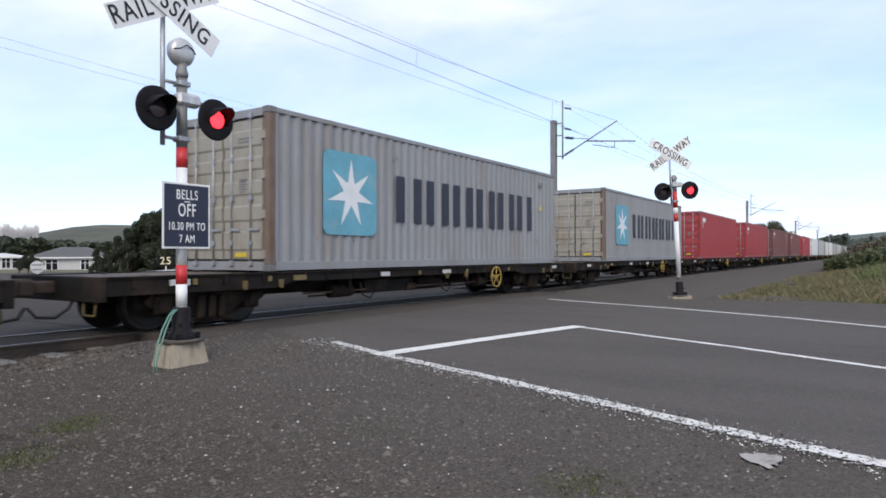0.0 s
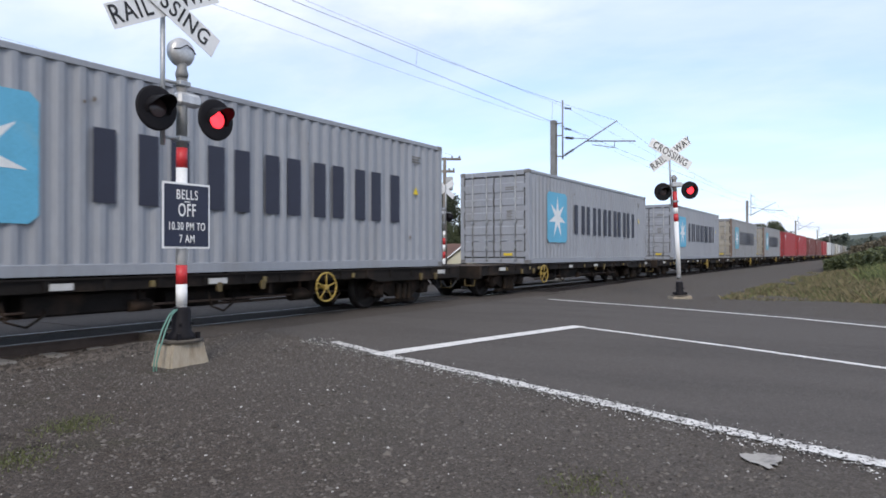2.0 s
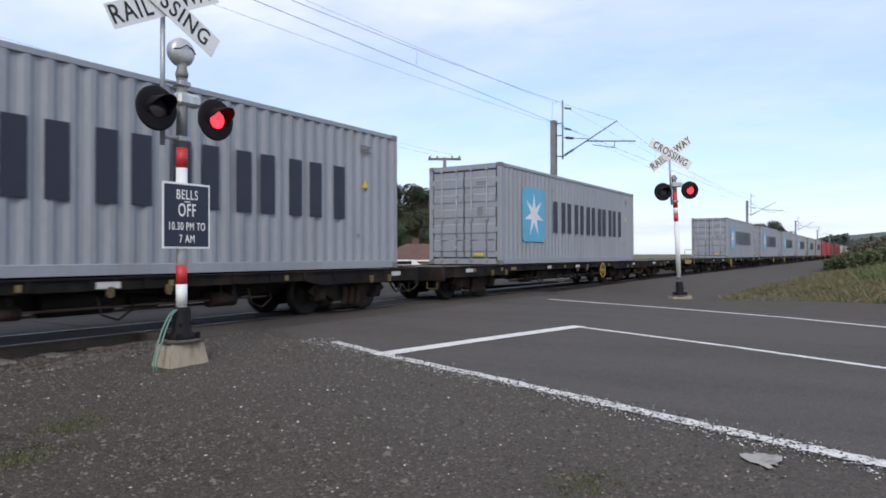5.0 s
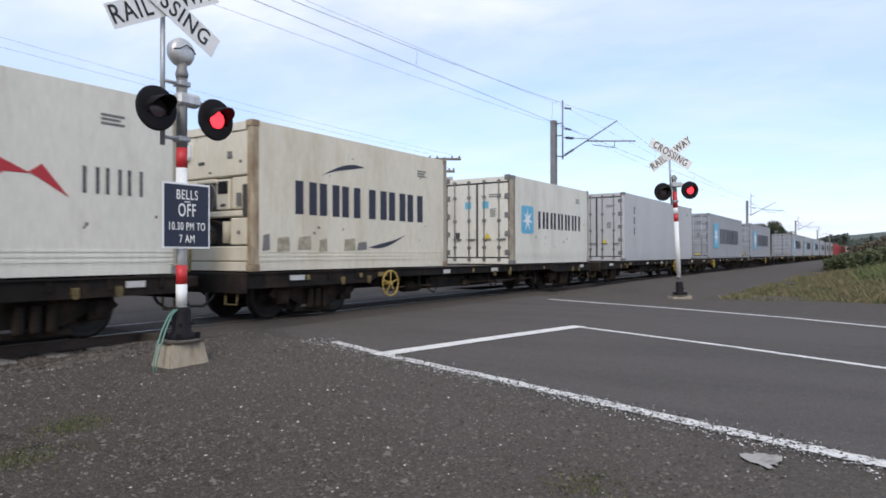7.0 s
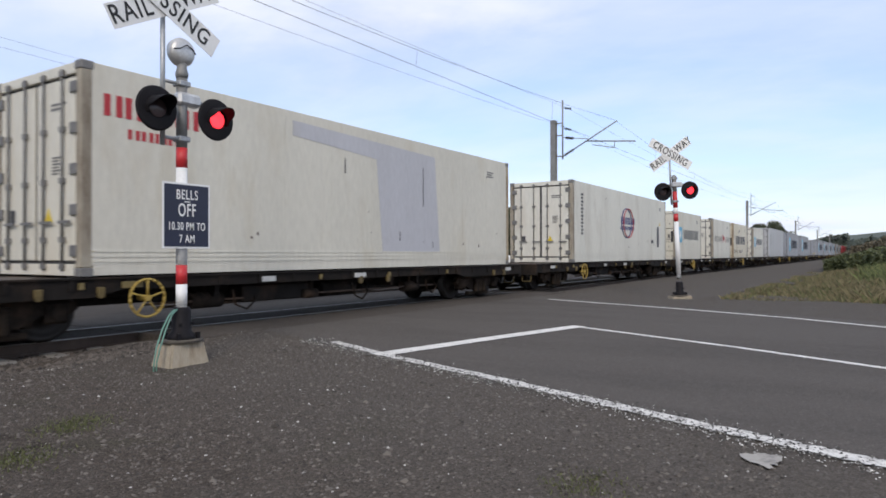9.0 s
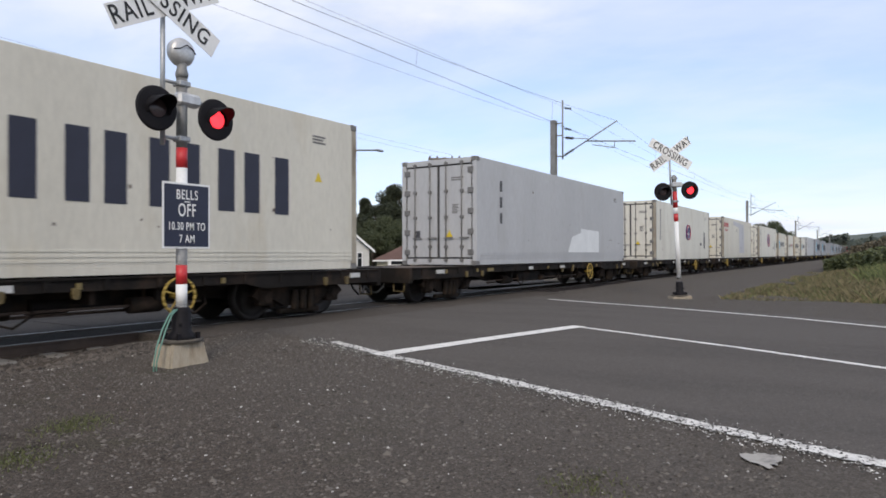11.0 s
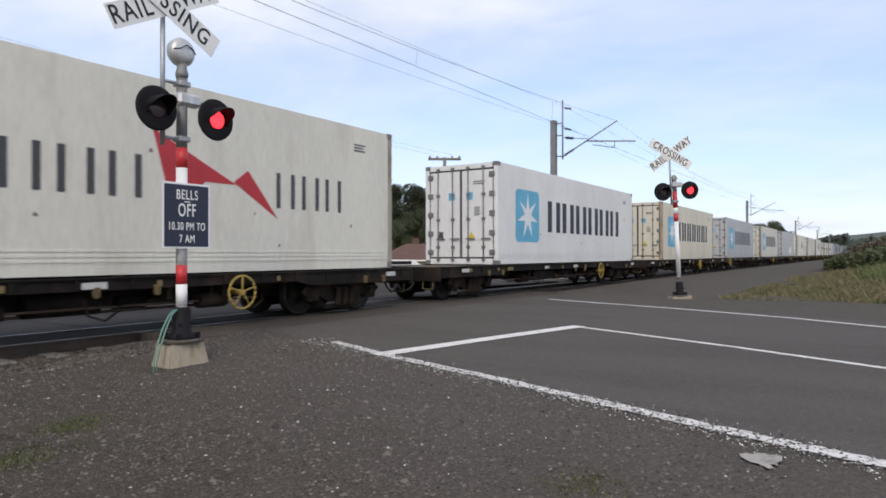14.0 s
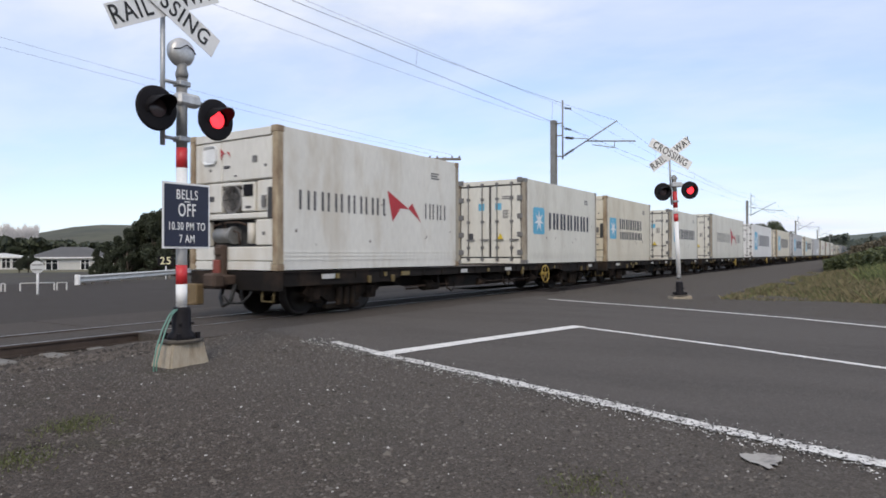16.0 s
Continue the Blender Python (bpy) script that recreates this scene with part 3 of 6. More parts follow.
def make_bogie(parent, x):
    bogie = new("bogie")
    bogie.parent, bogie.matrix_basis = parent, pose(x, 0, 0)
    for y in (-0.92, 0.92):
        bm = bmesh.new()
        poly(bm, [(-1.15, 0.46), (-1.0, 0.60), (-0.45, 0.60), (-0.3, 0.66), (0.3, 0.66), (0.45, 0.60), (1.0, 0.60), (1.15, 0.46), (1.0, 0.36), (0.75, 0.42), (0.4, 0.24), (-0.4, 0.24), (-0.75, 0.42), (-1.0, 0.36)], 0.12)
        part("side_frame", bm, BOGIE, bogie, "", pose(0, y + 0.06, 0))
        for dx in (-0.2, 0, 0.2):
            bm = bmesh.new()
            lathe(bm, [(0.08, 0.18)] + [(0.085 if i % 2 else 0.065, 0.20 + 0.03 * i) for i in range(11)] + [(0.08, 0.53)], 10)
            part("spring", bm, BOGIE, bogie, "", pose(dx, y - 0.12 * (1 if y < 0 else -1), 0))
        for dx in (-0.85, 0.85):
            bm = bmesh.new()
            box(bm, dx - 0.15, dx + 0.15, -0.17, 0.03, 0.27, 0.56, 0.03)
            rod(bm, (dx, -0.2, 0.42), (dx, 0.0, 0.42), 0.10, 12)
            part("axle_box", bm, BOGIE, bogie, "", pose(0, y + 0.06, 0))
        bm = bmesh.new()
        box(bm, -0.5, 0.5, -0.1, 0.04, 0.10, 0.19, 0.02)
        part("spring_plank", bm, BOGIE, bogie, "", pose(0, y + 0.03, 0))
    bm = bmesh.new()
    box(bm, -0.2, 0.2, -0.9, 0.9, 0.4, 0.68, 0.02)
    box(bm, -0.62, -0.5, -0.85, 0.85, 0.22, 0.34)
    box(bm, 0.5, 0.62, -0.85, 0.85, 0.22, 0.34)
    part("bolster", bm, BOGIE, bogie)
    for dx in (-0.85, 0.85):
        bm = bmesh.new()
        rod(bm, (dx, -0.75, 0.42), (dx, 0.75, 0.42), 0.075, 10)
        for s in (-1, 1):
            b2 = bmesh.new()
            lathe(b2, [(0.44, -0.03), (0.45, 0.0), (0.42, 0.02), (0.42, 0.11), (0.36, 0.11), (0.34, 0.085), (0.16, 0.06), (0.14, 0.12), (0.05, 0.12)], 22, "y")
            b2.transform(Matrix.Translation((dx, s * 0.535, 0.42)) @ Matrix.Diagonal((1, s, 1, 1)))
            tmp = bpy.data.meshes.new("tmp")
            b2.to_mesh(tmp)
            b2.free()
            bm.from_mesh(tmp)
            bpy.data.meshes.remove(tmp)
        part("wheelset", bm, WHEEL, bogie)


def make_wagon(brake_at):
    """A low container flat; its origin is the front coupling at rail height."""
    w = thing("container_wagon", "black steel container flat wagon on two bogies", "freight wagon", "wagons of the train")
    bm = bmesh.new()
    box(bm, -16.35, -0.62, -1.2, 1.2, 0.80, 0.855, 0.008)
    part("deck", bm, DECK, w, "worn dusty steel deck")
    for y in (-1.24, 1.12):
        bm = bmesh.new()
        prof = [(-16.35, 0.868), (-0.62, 0.868), (-0.62, 0.60), (-3.7, 0.60), (-4.1, 0.69), (-12.9, 0.69), (-13.3, 0.60), (-16.35, 0.60)]
        poly(bm, prof, 0.10)
        for i in range(20):
            x = -0.95 - i * 0.79
            box(bm, x - 0.035, x + 0.035, -0.125, 0.0, 0.70, 0.85)
        box(bm, -16.35, -0.62, -0.135, 0.0, 0.845, 0.87)
        part("side_sill", bm, STEEL_BLACK, w, "", pose(0, y + 0.11, 0))
    for x in (-0.62, -16.47):
        bm = bmesh.new()
        box(bm, x, x + 0.12, -1.23, 1.23, 0.52, 0.87, 0.012)
        part("headstock", bm, STEEL_BLACK, w)
    bm = bmesh.new()
    box(bm, -15.9, -1.1, -0.28, 0.28, 0.42, 0.8, 0.01)
    box(bm, -10.6, -8.9, -1.0, -0.4, 0.36, 0.66, 0.03)
    rod(bm, (-8.5, -0.7, 0.5), (-7.5, -0.7, 0.5), 0.17, 14)
    rod(bm, (-7.2, -0.6, 0.47), (-6.7, -0.6, 0.47), 0.11, 12)
    for x in (-5.6, -6.6, -11.2):
        box(bm, x - 0.04, x + 0.04, -1.1, 1.1, 0.5, 0.78)
    part("underframe", bm, STEEL_BLACK, w)
    for y in (-0.62, 0.52):
        bm = bmesh.new()
        poly(bm, [(-13.2, 0.8), (-3.8, 0.8), (-3.8, 0.66), (-5.2, 0.40), (-11.8, 0.40), (-13.2, 0.66)], 0.10)
        part("fishbelly_beam", bm, STEEL_BLACK, w, "", pose(0, y + 0.1, 0))
    for x, y, ln, r in ((-6.0, -0.95, 0.5, 0.12), (-9.2, -1.0, 0.35, 0.09), (-11.6, -0.9, 0.6, 0.13)):
        bm = bmesh.new()
        rod(bm, (x, y, 0.44), (x + ln, y, 0.44), r, 12)
        rod(bm, (x + ln * 0.5, y, 0.44), (x + ln * 0.5, y, 0.7), 0.03, 6)
        part("air_tank", bm, BOGIE, w)
    for x in (-5.3, -7.9, -10.9):
        bm = bmesh.new()
        tube(bm, [(x, -1.1, 0.6), (x + 0.05, -1.12, 0.35), (x + 0.3, -1.1, 0.26), (x + 0.55, -1.05, 0.4), (x + 0.6, -0.9, 0.6)], 0.018, 6)
        part("brake_hanger", bm, BOGIE, w)
    bm = bmesh.new()
    rod(bm, (-12.4, -0.98, 0.44), (-4.8, -0.98, 0.44), 0.02, 6)
    rod(bm, (-12.0, -0.7, 0.36), (-5.2, -0.7, 0.36), 0.025, 6)
    part("brake_pipe", bm, RUST, w)
    make_bogie(w, -2.6)
    make_bogie(w, -14.5)
    for x, s in ((-0.62, 1), (-16.35, -1)):
        bm = bmesh.new()
        box(bm, min(x, x + s * 0.5), max(x, x + s * 0.5), -0.09, 0.09, 0.62, 0.80, 0.02)
        box(bm, min(x + s * 0.42, x + s * 0.66), max(x + s * 0.42, x + s * 0.66), -0.17, 0.17, 0.58, 0.84, 0.04)
        part("coupler", bm, RUST, w, "rusty knuckle coupler")
        bm = bmesh.new()
        tube(bm, [(x + s * 0.02, -0.45, 0.60), (x + s * 0.12, -0.47, 0.42), (x + s * 0.3, -0.45, 0.30), (x + s * 0.52, -0.40, 0.32), (x + s * 0.62, -0.36, 0.46)], 0.025, 6)
        part("brake_hose", bm, HOSE, w)
        bm = bmesh.new()
        tube(bm, [(x + s * 0.03, -1.02, 0.60), (x + s * 0.05, -1.02, 0.33), (x + s * 0.05, -0.72, 0.33), (x + s * 0.03, -0.72, 0.60)], 0.02, 6)
        part("step_iron", bm, DULL_YELLOW, w, "grimy yellow shunter's step")
    if brake_at:
        u = -16.25 if brake_at < -8 else -0.75
        bm = bmesh.new()
        tube(bm, [(u, 0.45, 0.8), (u, 0.45, 1.42), (u, 0.5, 1.47), (u, 1.0, 1.47), (u, 1.05, 1.42), (u, 1.05, 0.8)], 0.022, 8)
        part("end_handrail", bm, YELLOW, w, "yellow tubular handrail")
    # hand brake wheel on the camera's side
    bm = bmesh.new()
    n = 20
    for i in range(n):
        a, b = math.tau * i / n, math.tau * (i + 1) / n
        rod(bm, (0.27 * math.cos(a), 0, 0.27 * math.sin(a)), (0.27 * math.cos(b), 0, 0.27 * math.sin(b)), 0.019, 6)
    for i in range(5):
        a = math.tau * i / 5 + 0.3
        rod(bm, (0, 0, 0), (0.26 * math.cos(a), 0, 0.26 * math.sin(a)), 0.014, 6)
    rod(bm, (0, -0.03, 0), (0, 0.2, 0), 0.045, 10)
    if brake_at:
        part("brake_wheel", bm, YELLOW, w, "yellow spoked hand brake wheel", pose(brake_at, -1.30, 0.56))
    else:
        bm.free()
    for x, wd, mt in ((-1.5, 0.28, REFLECT), (-8.0, 0.34, REFLECT), (-10.4, 0.3, REFLECT), (-15.4, 0.34, REFLECT), (-4.6, 0.07, REFLECT_Y), (-6.9, 0.07, REFLECT_Y), (-9.0, 0.07, REFLECT_Y), (-12.9, 0.3, REFLECT_Y), (-13.5, 0.07, REFLECT_Y), (-15.0, 0.07, REFLECT_Y)):
        bm = bmesh.new()
        box(bm, x, x + wd, -1.262, -1.235, 0.76 - 0.045, 0.76 + 0.045)
        part("reflector", bm, mt, w, "white reflective plate" if mt is REFLECT else "yellow reflective plate")
    for x in (-1.6, -2.2, -6.9, -7.8, -13.2, -14.0):
        bm = bmesh.new()
        box(bm, x - 0.05, x + 0.05, -1.27, -1.20, 0.64, 0.74, 0.01)
        rod(bm, (x, -1.265, 0.63), (x, -1.205, 0.63), 0.045, 8)
        part("lashing_lug", bm, DULL_YELLOW, w, "grimy yellow lashing lug")
    for x in (-1.27, -7.2, -7.5, -13.46):
        for y in (-1.13, 1.13):
            bm = bmesh.new()
            box(bm, x - 0.09, x + 0.09, y - 0.08, y + 0.08, 0.85, 0.885, 0.01)
            part("twistlock", bm, STEEL_BLACK, w)
    return w


def star(cx, cz, r, inner, n=7):
    return [(cx + (r if i % 2 == 0 else inner) * math.sin(math.pi * i / n), cz + (r if i % 2 == 0 else inner) * math.cos(math.pi * i / n)) for i in range(2 * n)]


def group_of(c, name, label):
    o = new(name)
    o.parent, o.matrix_basis = c, pose(0, -W_C / 2 - 0.001, 0)
    o["label"] = label
    return o


def bar_row(o, u0, u1, z0, z1, n, material, thick=0.27, tilt=0.0):
    """A lettermark as a row of plain upright bars, two to a character."""
    step = (u1 - u0) / n
    bm = bmesh.new()
    box(bm, 0, step * thick, -0.003, 0, 0, z1 - z0)
    first = None
    for i in range(n):
        for du in (0.04, 0.60):
            if first is None:
                first = ob = part("bar", bm, material, o)
            else:
                ob = new("bar", first.data)
                ob.parent = o
            ob.matrix_basis = pose(u0 + (i + du) * step, 0, z0)


def print_lines(o, u, z, rows, n, size, material, turn=None):
    """Writing too small to read, as plain bars."""
    for r in range(rows):
        bm = bmesh.new()
        box(bm, 0, n * size * (0.8 if r % 2 else 1), -0.003, 0, 0, size)
        ob = part("print_line", bm, material, o)
        ob.matrix_basis = pose(u, 0, z - r * size * 1.7)


BLUE = mat("container_blue", (0.115, 0.40, 0.585), 0.6, 0, 0.12, 1.5, 25, 0.05, 60, (0.2, 0.4, 0.5), 0.2, 2)
BLUE_OLD = mat("faded_container_blue", (0.13, 0.36, 0.46), 0.7, 0, 0.15, 1.5, 25, 0.05, 60, (0.26, 0.36, 0.4), 0.35, 2)
INK = mat("lettermark_navy", (0.022, 0.025, 0.045), 0.6, 0, 0.15, 2, 30, 0.0)
INK_GREY = mat("lettermark_grey", (0.06, 0.06, 0.065), 0.6, 0, 0.15, 2, 30, 0.0)
INK_FAINT = mat("faint_print", (0.17, 0.165, 0.16), 0.6, 0, 0.15, 2, 30, 0.0)
RING_BLUE = mat("mark_blue", (0.045, 0.065, 0.18), 0.6, 0, 0.15, 2, 30, 0.0)
TAN = mat("worn_label_tan", (0.36, 0.32, 0.24), 0.8, 0, 0.3, 6, 30, 0.05, 60, (0.2, 0.17, 0.12), 0.5, 7)
MARK_RED = mat("mark_red", (0.42, 0.03, 0.04), 0.6, 0, 0.15, 2, 30, 0.0)
STAR = mat("mark_white", (0.72, 0.74, 0.75), 0.6, 0, 0.08, 2, 30, 0.0)
WARN = mat("warning_yellow", (0.62, 0.46, 0.03), 0.5, 0, 0.1, 5, 30, 0.0)
GASKET = mat("door_gasket", (0.05, 0.05, 0.052), 0.8, 0, 0.2)
HINGE = mat("hinge_grey", (0.17, 0.165, 0.16), 0.6, 0.2, 0.25, 5, 30, 0.1)
MESHWORK = mat("machine_dark", (0.03, 0.03, 0.032), 0.7, 0, 0.4, 4, 30, 0.2)


def paint(name, col, stain, amt=0.3, sc=0.9):
    return mat(name, col, 0.55, 0, 0.08, 0.6, 14, 0.06, 20, stain, amt, sc, (1.0, 1.0, 0.28))


PAINTS = {
    "grey": paint("container_grey", (0.27, 0.285, 0.315), (0.22, 0.215, 0.21), 0.25),
    "grey_old": paint("weathered_container_grey", (0.25, 0.255, 0.265), (0.20, 0.175, 0.15), 0.35),
    "beige_old": paint("weathered_beige_grey", (0.30, 0.28, 0.235), (0.2, 0.15, 0.1), 0.4, 1.6),
    "red": paint("container_red", (0.30, 0.035, 0.04), (0.2, 0.05, 0.05), 0.2),
    "brown": paint("container_brown", (0.15, 0.05, 0.045), (0.12, 0.06, 0.05), 0.25),
    "cream": paint("reefer_cream", (0.60, 0.575, 0.50), (0.5, 0.44, 0.33), 0.25),
    "yellowed": paint("reefer_yellowed", (0.63, 0.585, 0.48), (0.46, 0.38, 0.25), 0.28),
    "white": paint("reefer_white", (0.70, 0.695, 0.68), (0.55, 0.53, 0.49), 0.15),
    "offwhite": paint("reefer_offwhite", (0.645, 0.628, 0.56), (0.47, 0.43, 0.36), 0.3),
    "pale_grey": paint("reefer_pale_grey", (0.43, 0.435, 0.445), (0.36, 0.35, 0.34), 0.2),
    "dirty_white": paint("reefer_dirty_white", (0.66, 0.645, 0.595), (0.46, 0.39, 0.29), 0.30),
}
SCUFF = mat("scuffed_steel", (0.16, 0.13, 0.11), 0.8, 0, 0.4, 8, 40, 0.1)
RUSTY = mat("rust_streaked_post", (0.42, 0.345, 0.235), 0.75, 0, 0.25, 2, 20, 0.15, 40, (0.13, 0.07, 0.035), 0.7, 2.2, (1, 1, 0.4))
RUST_POST = mat("rusty_post", (0.17, 0.125, 0.10), 0.8, 0, 0.3, 3, 20, 0.2, 40, (0.11, 0.06, 0.035), 0.5, 2.5, (1, 1, 0.4))
WORN_POST = mat("worn_reefer_post", (0.36, 0.325, 0.26), 0.75, 0, 0.2, 2, 20, 0.15, 40, (0.10, 0.065, 0.04), 0.55, 2.0, (1, 1, 0.35))
H_C, W_C = 2.896, 2.438


def frame_parts(c, L, body, worn, H, front):
    y = W_C / 2
    for x0, x1, material in ((0.0, 0.16, worn), (L - 0.16, L, front)):
        for y0, y1 in ((-y, -y + 0.13), (y - 0.13, y)):
            bm = bmesh.new()
            box(bm, x0, x1, y0, y1, 0.118, H - 0.118, 0.012)
            part("corner_post", bm, material, c)
    for y0, y1 in ((-y + 0.004, -y + 0.07), (y - 0.07, y - 0.004)):
        for z0, z1 in ((0.012, 0.17), (H - 0.10, H - 0.01)):
            bm = bmesh.new()
            box(bm, 0.17, L - 0.17, y0, y1, z0, z1, 0.008)
            part("side_rail", bm, body, c)
    for x0, x1 in ((0.01, 0.12), (L - 0.12, L - 0.01)):
        for z0, z1 in ((0.01, 0.17), (H - 0.16, H - 0.012)):
            bm = bmesh.new()
            box(bm, x0, x1, -y + 0.17, y - 0.17, z0, z1, 0.008)
            part("end_rail", bm, body, c)


def corner_parts(c, L, material, H):
    me = None
    for x in (0.089, L - 0.089):
        for s in (-1, 1):
            for z in (0.059, H - 0.059):
                if me is None:
                    bm = bmesh.new()
                    box(bm, -0.091, 0.091, -0.084, 0.084, -0.06, 0.06, 0.012)
                    ob = part("corner_casting", bm, material, c)
                    me = ob.data
                else:
                    ob = new("corner_casting", me)
                    ob.parent = c
                ob.matrix_basis = pose(x, s * (W_C / 2 - 0.081), z)


def dry_side(L, s, H):
    """Corrugated steel wall."""
    bm = bmesh.new()
    u, prof = 0.15, []
    step = (L - 0.3) / round((L - 0.3) / 0.278)
    while u < L - 0.16:
        prof += [(u, 0.012), (u + step * 0.26, 0.012), (u + step * 0.5, 0.05), (u + step * 0.76, 0.05)]
        u += step
    prof.append((L - 0.15, 0.012))
    y = W_C / 2
    top = [bm.verts.new((a, s * (y - d), H - 0.09)) for a, d in prof]
    bot = [bm.verts.new((a, s * (y - d), 0.16)) for a, d in prof]
    for i in range(len(prof) - 1):
        bm.faces.new((bot[i], bot[i + 1], top[i + 1], top[i]))
    return bm


def doors(c, L, material, reefer, H):
    """Two leaves at the rear end with lock rods, hinges and gaskets."""
    y = W_C / 2
    bm = bmesh.new()
    box(bm, 0.055, 0.075, -y + 0.13, y - 0.13, 0.16, H - 0.15)
    part("door_gasket", bm, GASKET, c, "black rubber door gasket")
    for s in (-1, 1):
        bm = bmesh.new()
        a, b = sorted((s * (0.042 if reefer else 0.028), s * (y - 0.175)))
        if reefer:
            box(bm, 0.02, 0.06, a, b, 0.215, H - 0.205, 0.008)
        else:
            # pressed panels: one folded sheet
            prof = [(0.06, 0.215), (0.02, 0.215)]
            for z0, z1 in ((0.36, 0.72), (0.88, 1.18), (1.34, 1.62), (1.78, 2.04), (2.2, 2.52)):
                prof += [(0.02, z0), (0.0, z0 + 0.04), (0.0, z1 - 0.04), (0.02, z1)]
            prof += [(0.02, H - 0.205), (0.06, H - 0.205)]
            poly(bm, prof, b - a)
            bm.transform(Matrix.Translation((0, b, 0)))
            lo = min(v.co.y for v in bm.verts)
            bm.transform(Matrix.Translation((0, a - lo, 0)))
        leaf = part("door", bm, material, c)
        for k in (0.22, 0.72):
            yy = a + (b - a) * (k if s > 0 else 1 - k)
            bm = bmesh.new()
            rod(bm, (-0.012, yy, 0.08), (-0.012, yy, H - 0.08), 0.019, 8)
            for z in (0.14, 0.5, 1.3, 2.0, H - 0.14):
                box(bm, -0.03, 0.02, yy - 0.05, yy + 0.05, z - 0.04, z + 0.04)
            box(bm, -0.04, -0.02, yy - 0.24, yy + 0.06, 0.72, 0.76)
            part("lock_rod", bm, GALV if not reefer else HINGE, leaf, "steel door locking rod")
        for z in (0.35, 0.9, 1.45, 2.0, 2.55) if reefer else (0.3, 1.0, 1.7, 2.4):
            bm = bmesh.new()
            e = s * (y - 0.14)
            wd = 0.13 if reefer else 0.05
            box(bm, -0.012, 0.022, min(e - s * wd, e + s * 0.05), max(e - s * wd, e + s * 0.05), z - 0.075, z + 0.075, 0.006)
            part("hinge", bm, HINGE if reefer else material, leaf)
    o = new("small_print")
    o.parent, o.matrix_basis = c, pose(0.018 if reefer else -0.001, 0, 0, 0, 0, -90)
    o["label"] = "small dark printed lines"
    print_lines(o, 0.42, H - 0.55, 2, 11, 0.036, INK_FAINT)
    print_lines(o, 0.45, 1.62, 6, 8, 0.026, INK_FAINT)
    if reefer:
        bm = bmesh.new()
        poly(bm, [(0.25, 0.75), (0.47, 0.75), (0.36, 0.95)], 0.003)
        part("warning_sign", bm, WARN, o, "small yellow warning triangle")
        bm = bmesh.new()
        box(bm, -0.75, -0.6, -0.003, 0, 0.75, 0.95)
        part("data_plate", bm, INK_GREY, o, "dark data plate")
    else:
        bm = bmesh.new()
        box(bm, 0.35, 0.65, -0.003, 0, 0.25, 0.33)
        part("data_plate", bm, WARN, o, "small yellow plate")


